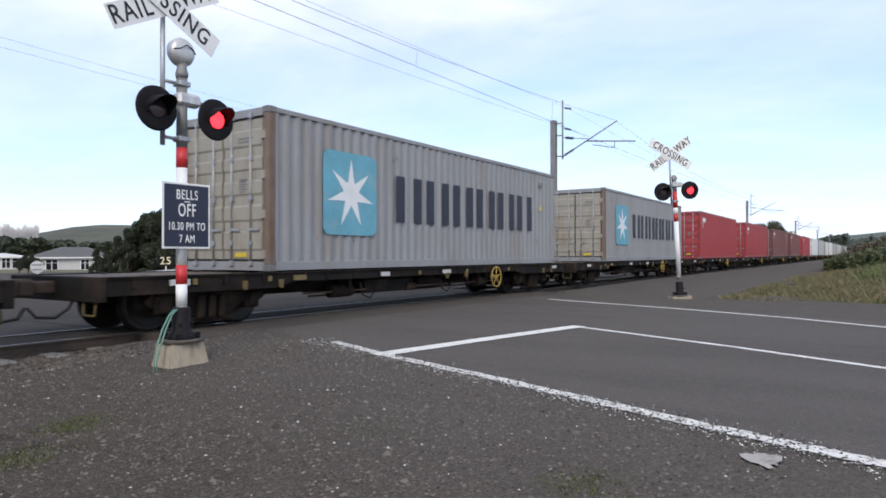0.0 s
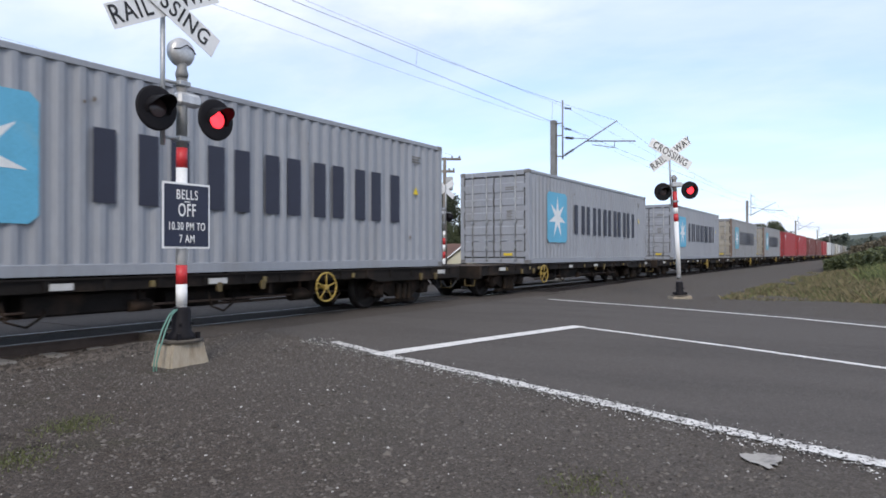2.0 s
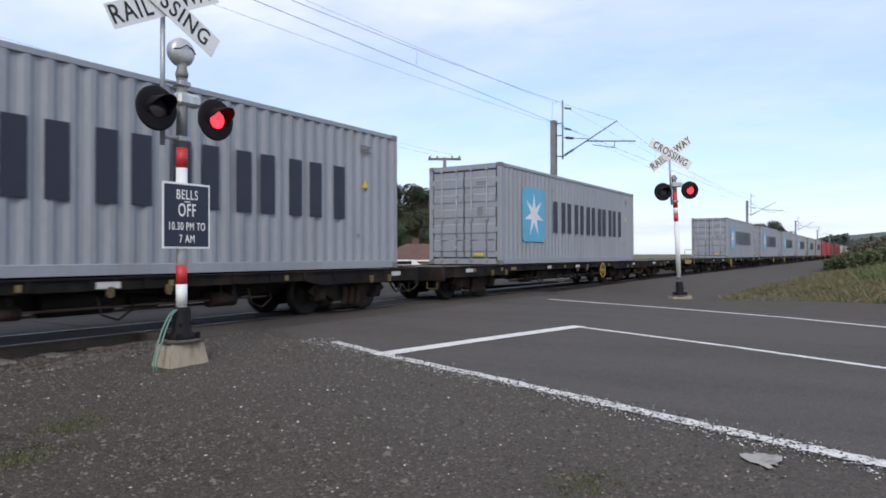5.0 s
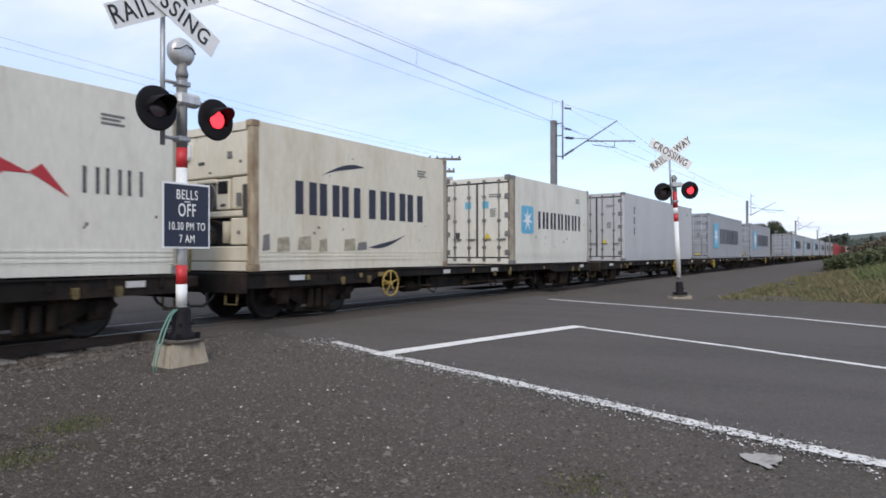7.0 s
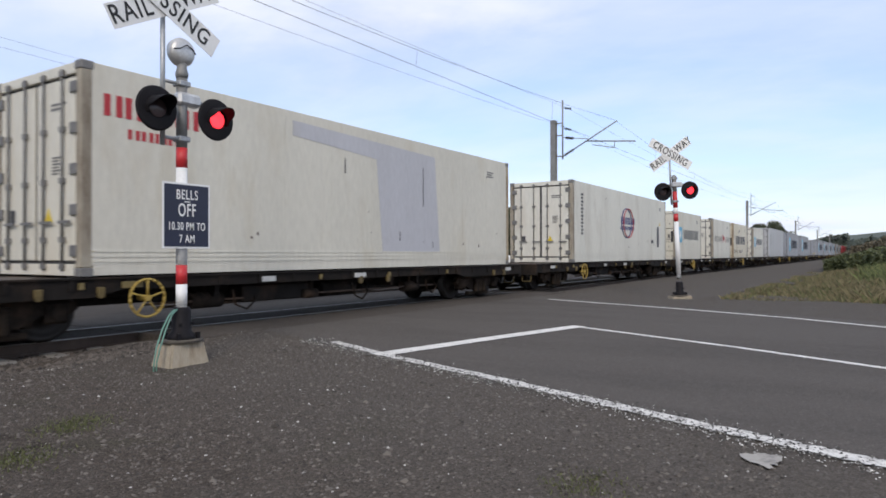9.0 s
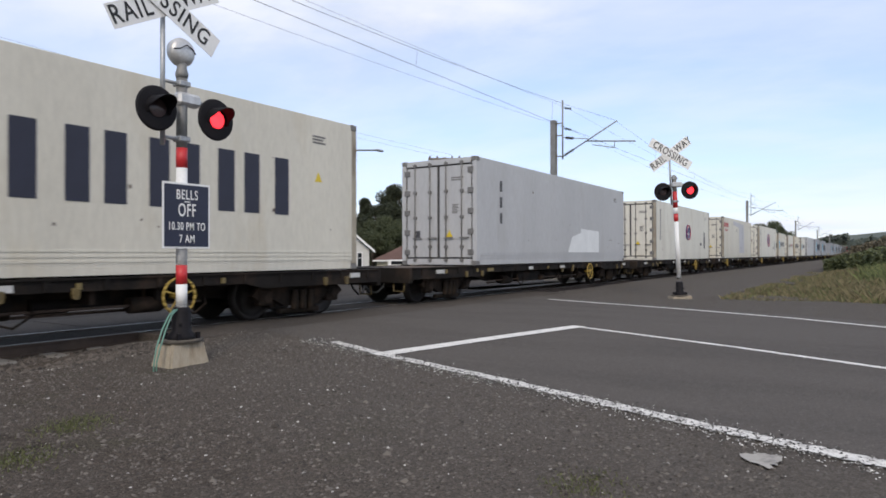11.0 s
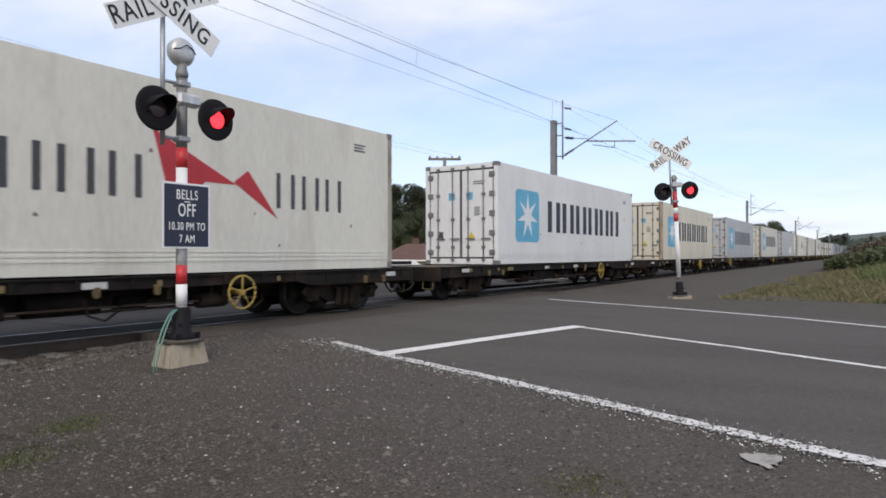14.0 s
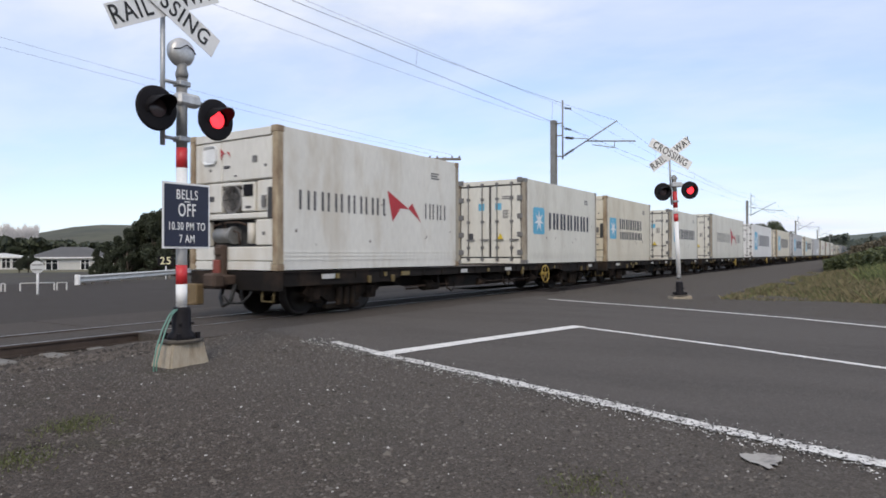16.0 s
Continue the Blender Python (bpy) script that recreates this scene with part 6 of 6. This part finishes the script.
def window(parent, x, y, z, w, h, turn, n=2):
    """Facing -y in its own space; x along the wall."""
    o = new("window")
    o.parent, o.matrix_basis = parent, pose(x, y, z, 0, 0, turn)
    bm = bmesh.new()
    t = 0.09
    box(bm, -w / 2 - t, w / 2 + t, -0.07, 0.0, h, h + t)
    box(bm, -w / 2 - t, w / 2 + t, -0.10, 0.0, -t, 0)
    box(bm, -w / 2 - t, -w / 2, -0.07, 0.0, 0, h)
    box(bm, w / 2, w / 2 + t, -0.07, 0.0, 0, h)
    for i in range(1, n):
        box(bm, -w / 2 + w * i / n - 0.05, -w / 2 + w * i / n + 0.05, -0.06, 0, 0, h)
    box(bm, -w / 2, w / 2, -0.055, 0, h * 0.66, h * 0.66 + 0.06)
    part("window_frame", bm, WHITE, o)
    for i in range(n):
        bm = bmesh.new()
        box(bm, -w / 2 + w * i / n, -w / 2 + w * (i + 1) / n, -0.02, -0.005, 0, h)
        part("pane", bm, GLASS, o)


def roof_slab(bm, pts, thick):
    a = [bm.verts.new(p) for p in pts]
    b = [bm.verts.new((p[0], p[1], p[2] - thick)) for p in pts]
    n = len(pts)
    bm.faces.new(a)
    bm.faces.new(b[::-1])
    for i in range(n):
        bm.faces.new((a[i], b[i], b[(i + 1) % n], a[(i + 1) % n]))


# hall with a green roof: the long front faces the railway, a gable wing stands at one end
hall = thing("house", "cream weatherboard house with a green iron roof and white gable", "house", m=pose(54.4, 39.5, -0.9, 0, 0, 45))
bm = bmesh.new()
box(bm, 1.2, 9.0, 3.6, 14.2, -0.6, 2.7)
part("wall", bm, BOARD_CREAM, hall)
bm = bmesh.new()
box(bm, 0.0, 9.0, -3.6, 3.6, -0.6, 2.7)
g0 = [bm.verts.new(p) for p in ((0.0, -3.6, 2.7), (0.0, 3.6, 2.7), (0.0, 0.0, 5.8))]
g1 = [bm.verts.new(p) for p in ((0.15, -3.6, 2.7), (0.15, 3.6, 2.7), (0.15, 0.0, 5.8))]
bm.faces.new(g0)
bm.faces.new(g1[::-1])
for i in range(3):
    bm.faces.new((g0[i], g1[i], g1[(i + 1) % 3], g0[(i + 1) % 3]))
part("gable_wall", bm, BOARD_WHITE, hall)
bm = bmesh.new()
roof_slab(bm, [(-0.5, -4.1, 2.42), (-0.5, 0, 5.95), (9.5, 0, 5.95), (9.5, -4.1, 2.42)], 0.12)
roof_slab(bm, [(-0.5, 0, 5.95), (-0.5, 4.1, 2.42), (9.5, 4.1, 2.42), (9.5, 0, 5.95)], 0.12)
roof_slab(bm, [(0.7, 3.3, 2.65), (5.0, 0.2, 5.9), (5.0, 11.2, 5.9), (0.7, 14.8, 2.65)], 0.12)
roof_slab(bm, [(0.7, 14.8, 2.65), (5.0, 11.2, 5.9), (9.4, 14.8, 2.65)], 0.12)
roof_slab(bm, [(9.4, 3.3, 2.65), (9.4, 14.8, 2.65), (5.0, 11.2, 5.9), (5.0, 0.2, 5.9)], 0.12)
part("roof", bm, ROOF_GREEN, hall, "green corrugated iron roof")
for s in (-1, 1):
    bm = bmesh.new()
    a, b = Vector((-0.58, s * 4.2, 2.25)), Vector((-0.58, 0, 5.85))
    vs = [bm.verts.new(p) for p in (a, b, b + Vector((0, 0, 0.3)), a + Vector((0, 0, 0.3)))]
    ws = [bm.verts.new(v.co + Vector((0.06, 0, 0))) for v in vs]
    bm.faces.new(vs)
    bm.faces.new(ws[::-1])
    for i in range(4):
        bm.faces.new((vs[i], ws[i], ws[(i + 1) % 4], vs[(i + 1) % 4]))
    part("barge_board", bm, WHITE, hall, "white barge board")
bm = bmesh.new()
for k in range(7):
    box(bm, -0.07, 0.0, -1.5 + 0.5 * k - 0.05, -1.5 + 0.5 * k + 0.05, 3.62, 4.2 - 0.12 * abs(k - 3))
box(bm, -0.06, 0.0, -2.5, 2.5, 3.5, 3.62)
box(bm, -0.06, 0.0, -1.9, 1.9, 2.85, 3.2)
part("gable_trim", bm, WHITE, hall)
bm = bmesh.new()
box(bm, 0.55, 0.7, 4.1, 14.8, 2.42, 2.58)
part("gutter", bm, WHITE, hall)
for y, w, n in ((2.55, 0.45, 1), (0.0, 2.6, 3), (-2.55, 0.45, 1)):
    window(hall, 0.0, y, 0.5, w, 1.75, -90, n)
window(hall, 1.2, 12.6, 0.4, 2.6, 1.9, -90, 3)
window(hall, 1.2, 9.4, 0.9, 0.7, 1.1, -90, 1)
bm = bmesh.new()
box(bm, 5.6, 6.3, 10.6, 11.5, 5.0, 6.2, 0.03)
part("chimney", bm, BOARD_WHITE, hall)
bm = bmesh.new()
box(bm, 0.2, 1.2, 5.2, 5.45, -0.6, 1.55)
box(bm, 0.2, 1.2, 7.6, 7.85, -0.6, 1.55)
box(bm, 0.05, 1.3, 5.1, 7.95, 1.5, 1.95, 0.03)
part("porch", bm, BOARD_CREAM, hall, "small cream entrance porch")
bm = bmesh.new()
box(bm, 1.12, 1.19, 5.5, 7.55, -0.6, 1.45)
part("door", bm, GLASS, hall, "dark recessed entrance door")
pole = thing("flag_pole", "slim white pole before the house", "pole", m=pose(*along(bearing(500), 62), -0.9))
bm = bmesh.new()
rod(bm, (0, 0, -0.3), (0, 0, 6.1), 0.09, 8, 0.07)
part("pole", bm, WHITE, pole)


def cottage(m, w, d, h, ridge, wall_m, roof_m, label, gable=0.0, chimney=True, panes=((-0.3, 1.4), (0.1, 1.0), (0.35, 1.4))):
    """A hipped cottage; its front faces -y."""
    c = thing("house", label, "house", m=m)
    bm = bmesh.new()
    box(bm, -w / 2, w / 2, 0, d, -1.0, h)
    part("wall", bm, wall_m, c)
    bm = bmesh.new()
    e = 0.5
    p = [(-w / 2 - e, -e, h), (w / 2 + e, -e, h), (w / 2 + e, d + e, h), (-w / 2 - e, d + e, h)]
    r0, r1 = (-w / 2 + d / 2, d / 2, ridge), (w / 2 - d / 2, d / 2, ridge)
    for q in ([p[0], p[1], r1, r0], [p[1], p[2], r1], [p[2], p[3], r0, r1], [p[3], p[0], r0]):
        roof_slab(bm, q, 0.12)
    part("roof", bm, roof_m, c)
    if gable:
        bm = bmesh.new()
        gx = w / 2 - 3.2
        vs = [bm.verts.new(v) for v in ((gx - 2.6, -1.2, h - 0.2), (gx + 2.6, -1.2, h - 0.2), (gx, -1.2, ridge - 0.2))]
        bm.faces.new(vs)
        box(bm, gx - 2.4, gx + 2.4, -1.18, 0.2, -1.0, h - 0.1)
        part("gable_wall", bm, wall_m, c)
        bm = bmesh.new()
        roof_slab(bm, [(gx - 3.0, -1.6, h - 0.3), (gx, -1.6, ridge), (gx, d / 2, ridge), (gx - 3.0, d / 2, h - 0.3)], 0.12)
        roof_slab(bm, [(gx, -1.6, ridge), (gx + 3.0, -1.6, h - 0.3), (gx + 3.0, d / 2, h - 0.3), (gx, d / 2, ridge)], 0.12)
        part("gable_roof", bm, roof_m, c)
        bm = bmesh.new()
        for s in (-1, 1):
            tube(bm, [(gx + s * 3.0, -1.65, h - 0.3), (gx, -1.65, ridge)], 0.09, 4)
        part("barge_board", bm, WHITE, c)
    for k, ww in panes:
        window(c, k * w, 0, 0.7, ww, 1.4, 0, 2)
    bm = bmesh.new()
    box(bm, -w / 2 - e, w / 2 + e, -e - 0.1, -e, h - 0.2, h)
    part("gutter", bm, WHITE, c)
    if not chimney:
        return c
    bm = bmesh.new()
    box(bm, -w * 0.2, -w * 0.2 + 0.8, d * 0.5, d * 0.5 + 0.7, ridge - 0.8, ridge + 0.7)
    part("chimney", bm, ROOF_RED, c)
    return c


x, y = along(bearing(136), 110)
cottage(pose(x, y, -1.6, 0, 0, -22), 10.5, 7, 2.5, 4.0, BOARD_WHITE, ROOF_GREY, "white weatherboard cottage with a grey roof", 0.0, False)
x, y = along(bearing(2), 118)
cottage(pose(x, y, -1.4, 0, 0, -25), 6.0, 5, 2.4, 2.9, BOARD_WHITE, BOARD_WHITE, "low white house with a flat pale roof", 0.0, False)
x, y = along(bearing(768), 84)
cottage(pose(x, y, -2.0, 0, 0, -57), 14.5, 7, 2.5, 4.6, BOARD_CREAM, ROOF_RED, "cream bungalow with a brown tiled roof", 1.0)


# parked vehicles beyond the rails
def van(m, length, colour, label, high):
    v = thing("van" if high > 1.6 else "car", label, "vehicle", m=m)
    bm = bmesh.new()
    hl = length / 2
    prof = [(-hl, 0.35), (-hl, 1.0), (-hl + 0.15, high), (hl * 0.35, high), (hl * 0.62, high * 0.62), (hl, high * 0.5), (hl, 0.35)]
    poly(bm, prof, 1.7)
    bmesh.ops.bevel(bm, geom=list(bm.edges), offset=0.05, segments=2, affect="EDGES")
    part("body", bm, colour, v)
    bm = bmesh.new()
    box(bm, -hl * 0.8, hl * 0.3, -1.715, -1.70, high * 0.62, high * 0.9)
    part("side_glass", bm, GLASS, v)
    for x in (-hl * 0.62, hl * 0.62):
        bm = bmesh.new()
        rod(bm, (x, -1.72, 0.32), (x, -1.5, 0.32), 0.32, 14)
        part("wheel", bm, HOSE, v)
    return v


x, y = along(28.0, 85)
van(pose(x, y, -0.85, 0, 0, -60), 4.8, WHITE, "white van parked beyond the rails", 1.9)
x, y = along(26.4, 88)
van(pose(x, y, -0.85, 0, 0, -55), 4.4, GALV, "silver car parked beyond the rails", 1.45)
x, y = along(23.9, 85)
van(pose(x, y, -0.8, 0, 0, -62), 4.4, WHITE, "white car parked beside the mast", 1.4)
x, y = along(36.2, 80)
van(pose(x, y, -0.9, 0, 0, -60), 4.4, WHITE, "pale car parked before the bungalow", 1.45)

# ---- trees ----
BARK = mat("bark", (0.07, 0.055, 0.042), 0.95, 0, 0.3, 3, 20, 0.5, 20)
LEAF_DARK = leaf_mat("dark_evergreen", (0.013, 0.019, 0.010), (0.055, 0.066, 0.033))
LEAF_MID = leaf_mat("olive_foliage", (0.022, 0.033, 0.014), (0.09, 0.105, 0.045))
LEAF_BUSH = leaf_mat("bush_foliage", (0.032, 0.045, 0.017), (0.115, 0.13, 0.05))
LEAF_BROWN = leaf_mat("brown_shrub", (0.06, 0.05, 0.032), (0.16, 0.135, 0.085))
# distance haze is mixed into this leaf colour: paler and bluer than nearby trees
LEAF_HAZED = leaf_mat("hazed_foliage", (0.035, 0.047, 0.038), (0.09, 0.105, 0.08))
TWIG = leaf_mat("winter_twigs", (0.10, 0.09, 0.08), (0.25, 0.23, 0.21))


def leaves(n, blobs, size, r):
    vs, fs = [], []
    weight = [b[3] ** 2 for b in blobs]
    for b in r.choices(blobs, weight, k=n):
        d = Vector((r.gauss(0, 1), r.gauss(0, 1), r.gauss(0, 1))).normalized() * b[3] * (r.random() ** 0.4)
        c = Vector(b[:3]) + Vector((d.x, d.y, d.z * b[4]))
        u = Vector((r.gauss(0, 1), r.gauss(0, 1), r.gauss(0, 1))).normalized()
        w = u.cross(Vector((r.gauss(0, 1), r.gauss(0, 1), r.gauss(0, 1)))).normalized()
        s = size * r.uniform(0.5, 1.4)
        i = len(vs)
        vs += [c - u * s, c + w * s * 0.6, c + u * s, c - w * s * 0.5]
        fs.append((i, i + 1, i + 2, i + 3))
    return vs, fs


def tree(seed, h, w, material, label, conifer=False, n=22000):
    r = random.Random(seed)
    t = thing("tree", label, "tree")
    bm = bmesh.new()
    rod(bm, (0, 0, -0.6), (0.05 * h * 0.3, 0, h * 0.55), 0.035 * h, 8, 0.016 * h)
    blobs = []
    k = 26
    for i in range(k):
        f = (i + r.random()) / k
        z = h * (0.12 + 0.83 * f) if conifer else h * (0.28 + 0.66 * f)
        reach = (w * (1.02 - f) if conifer else w * math.sin(math.pi * min(0.12 + 0.82 * f, 0.97)) ** 0.7) * r.uniform(0.35, 1.0)
        a = r.random() * math.tau
        p = (reach * math.cos(a), reach * math.sin(a), z)
        rod(bm, (0, 0, max(z - 0.25 * h, 0.15 * h)), p, 0.012 * h, 5, 0.004 * h, cap=False)
        blobs.append((*p, w * r.uniform(0.22, 0.42), 0.8))
    part("trunk", bm, BARK, t, "bark-covered trunk with limbs")
    vs, fs = leaves(n, blobs, 0.0115 * h, r)
    raw("crown", vs, fs, material, t, "dense uneven crown")
    return t


kinds = [tree(1, 10, 3.6, LEAF_DARK, "dark evergreen tree with a dense uneven crown"), tree(2, 9, 3.9, LEAF_MID, "olive green tree with a broad ragged crown"), tree(3, 11, 2.8, LEAF_DARK, "tall dark conifer with a ragged outline", True)]
fresh = set(range(3))


def plant(kind, angle, dist, top_up, z0=-1.0):
    """A tree at that angle and distance whose top stands top_up metres above the eye."""
    x, y = along(angle, dist)
    k = (EYE[2] + top_up - z0) / (10, 9, 11)[kind]
    m = pose(x, y, z0, 0, 0, (angle * 77) % 360)
    if kind in fresh:
        fresh.discard(kind)
        ob = kinds[kind]
        ob.matrix_basis = m
    else:
        ob = copy_thing(kinds[kind], m)
    ob.scale = (k, k, k)


for kind, px, top, dist in ((2, 172, 440, 62), (2, 190, 428, 61), (2, 208, 418, 60), (2, 226, 404, 59), (2, 242, 392, 60), (2, 258, 378, 60), (2, 274, 374, 58), (2, 290, 370, 60), (2, 306, 366, 57), (2, 325, 366, 60), (2, 345, 378, 63),
                            (2, 645, 352, 118), (0, 672, 360, 112), (2, 694, 342, 118), (0, 716, 326, 114), (1, 690, 385, 96), (2, 740, 332, 116), (0, 764, 330, 110), (1, 742, 372, 100), (1, 775, 385, 98),
                            (0, 800, 398, 118), (1, 836, 382, 112), (0, 868, 366, 110), (1, 890, 362, 108), (0, 915, 372, 112), (1, 858, 395, 100), (0, 972, 374, 104), (1, 990, 392, 108), (2, 1008, 418, 120), (1, 938, 405, 122),
                            (0, 50, 450, 96), (0, 66, 456, 94), (0, 34, 458, 95), (0, 628, 395, 110), (1, 1020, 430, 125), (1, 660, 392, 100), (0, 820, 405, 120),
                            (0, 1346, 398, 190), (1, 1362, 395, 185), (0, 1376, 402, 190), (1, 1390, 412, 200), (1, 1330, 412, 190)):
    plant(kind, bearing(px), dist, (452 - top) / 1170.7 * dist * math.cos(math.atan((px - 784) / 1170.7)))


# bare winter wood, hedges and distant woods: what nobody could count
def woods(name, rows_, n, material, label, size, seed, twigs=False):
    r = random.Random(seed)
    vs, fs = [], []
    for _ in range(n):
        px0, px1, top0, top1, bot, dist, deep = r.choice(rows_)
        f = r.random()
        px = px0 + (px1 - px0) * f
        a = math.atan((px - 784) / 1170.7)
        d = dist + deep * r.random()
        x, y = along(33.13 - math.degrees(a), d)
        env = 0.75 + 0.25 * noise.noise((px * 0.06, d * 0.05, seed)) + 0.14 * noise.noise((px * 0.3, 0, seed))
        top = (452 - (top0 + (top1 - top0) * f)) / 1170.7 * d * math.cos(a) * env
        low = (452 - bot) / 1170.7 * d * math.cos(a)
        z = EYE[2] + low + (top - low) * r.random() ** 0.75
        i = len(vs)
        if twigs:
            hgt, w = size * r.uniform(1.0, 3.5), size * 0.06
            lean = r.uniform(-0.25, 0.25) * hgt
            vs += [(x - w, y + w, z - hgt / 2), (x + w, y - w, z - hgt / 2), (x + lean, y - lean, z + hgt / 2)]
            fs.append((i, i + 1, i + 2))
        else:
            u = Vector((r.gauss(0, 1), r.gauss(0, 1), r.gauss(0, 1))).normalized() * size * r.uniform(0.5, 1.4)
            w = u.cross(Vector((r.gauss(0, 1), r.gauss(0, 1), r.gauss(0, 1)))) * 0.5
            c = Vector((x, y, z))
            vs += [c - u, c + w, c + u, c - w]
            fs.append((i, i + 1, i + 2, i + 3))
    return tagged(raw(name, vs, fs, material), label, "woods", kind="stuff")


woods("bare_woods", [(365, 480, 366, 350, 470, 150, 20), (480, 640, 346, 364, 470, 150, 20)], 7000, TWIG, "bare grey winter trees behind the house", 1.0, 11, True)
woods("dark_woods", [(365, 500, 385, 376, 480, 165, 20), (500, 640, 380, 392, 480, 165, 20), (620, 1030, 400, 425, 480, 130, 20), (0, 130, 418, 425, 475, 150, 20), (140, 240, 430, 432, 480, 140, 20)], 26000, LEAF_DARK, "dark scrub and trees behind the houses", 0.8, 12)
woods("pale_blossom_tree", [(0, 68, 386, 392, 425, 170, 6)], 4200, leaf_mat("pale_twigs", (0.42, 0.41, 0.41), (0.72, 0.70, 0.70)), "pale bare tree crown on the skyline", 0.45, 13, True)
# both far woods get their haze from the leaf colour
woods("far_woods", [(1455, 1500, 420, 412, 470, 330, 40)], 6000, LEAF_HAZED, "wooded rise far along the line", 1.2, 14)
woods("far_woods", [(1505, 1568, 428, 418, 470, 230, 60), (1560, 1700, 418, 405, 470, 200, 60)], 9000, LEAF_HAZED, "wooded rise far along the line", 1.0, 15)
woods("bank_bushes", [(1458, 1500, 468, 452, 500, 50, 12), (1495, 1572, 458, 434, 512, 46, 12), (1540, 1700, 440, 405, 512, 42, 12), (1500, 1560, 462, 448, 476, 105, 30)], 60000, LEAF_BUSH, "green bushes on the bank beside the line", 0.085, 16)
woods("brown_shrubs", [(1505, 1575, 438, 414, 468, 60, 10), (1555, 1720, 418, 392, 470, 55, 10), (1478, 1520, 456, 440, 470, 75, 10)], 30000, LEAF_BROWN, "brown winter shrubs on top of the bank", 0.10, 17)

# distant hills
for pts, dist, material, label in (
        (((-300, 395), (-100, 405), (0, 410), (60, 414), (130, 402), (180, 398), (235, 399), (330, 405), (520, 418), (700, 430)), 620, mat("hill_pasture", (0.075, 0.074, 0.046), 0.95, 0, 0.4, 0.02, 0.12, 0.0, 1, (0.04, 0.042, 0.028), 0.6, 0.035), "smooth green hill on the skyline"),
        (((1350, 440), (1420, 432), (1460, 422), (1520, 418), (1600, 410), (1800, 395)), 900, mat("hill_wood", (0.07, 0.085, 0.065), 0.95, 0, 0.35, 0.03, 0.2, 0.0, 1), "wooded hill far away")):
    vs, fs = [], []
    for px, top in pts:
        a = math.atan((px - 784) / 1170.7)
        x, y = along(33.13 - math.degrees(a), dist)
        h = EYE[2] + (452 - top) / 1170.7 * dist * math.cos(a)
        x2, y2 = along(33.13 - math.degrees(a), dist * 0.6)
        x3, y3 = along(33.13 - math.degrees(a), dist * 1.4)
        vs += [(x2, y2, -3), ((x + x2) / 2, (y + y2) / 2, h * 0.55), (x, y, h), (x3, y3, -3)]
    for i in range(len(pts) - 1):
        for j in range(3):
            fs.append((4 * i + j, 4 * i + j + 1, 4 * i + j + 5, 4 * i + j + 4))
    ob = tagged(raw("hill", vs, fs, material), label, "hill", kind="structure")
    for p in ob.data.polygons:
        p.use_smooth = True


def motions():
    """The train runs along the rails; the signal lenses flip between lit and dark."""
    for ob, x, z in MOVING:
        walk(ob, [(t, pose(x + run(t), 0, z)) for t in SURGE])
    period, start, lit = 0.68775, 0.24, 0.315
    for lens, left in LENSES:
        face = 178 if left else 0
        rows = [(0.0, pose(0, 0, 0, 0, 0, face))]
        for i in range(24):
            for change in (start + i * period, start + lit + i * period):
                if change < 15.9:
                    rows += [(change + step / 30, pose(0, 0, 0, 0, 0, abs(face - 89 * step))) for step in range(3)]
                    face = 178 - face
        rows.append((16.0, pose(0, 0, 0, 0, 0, face)))
        walk(lens, rows)


motions()
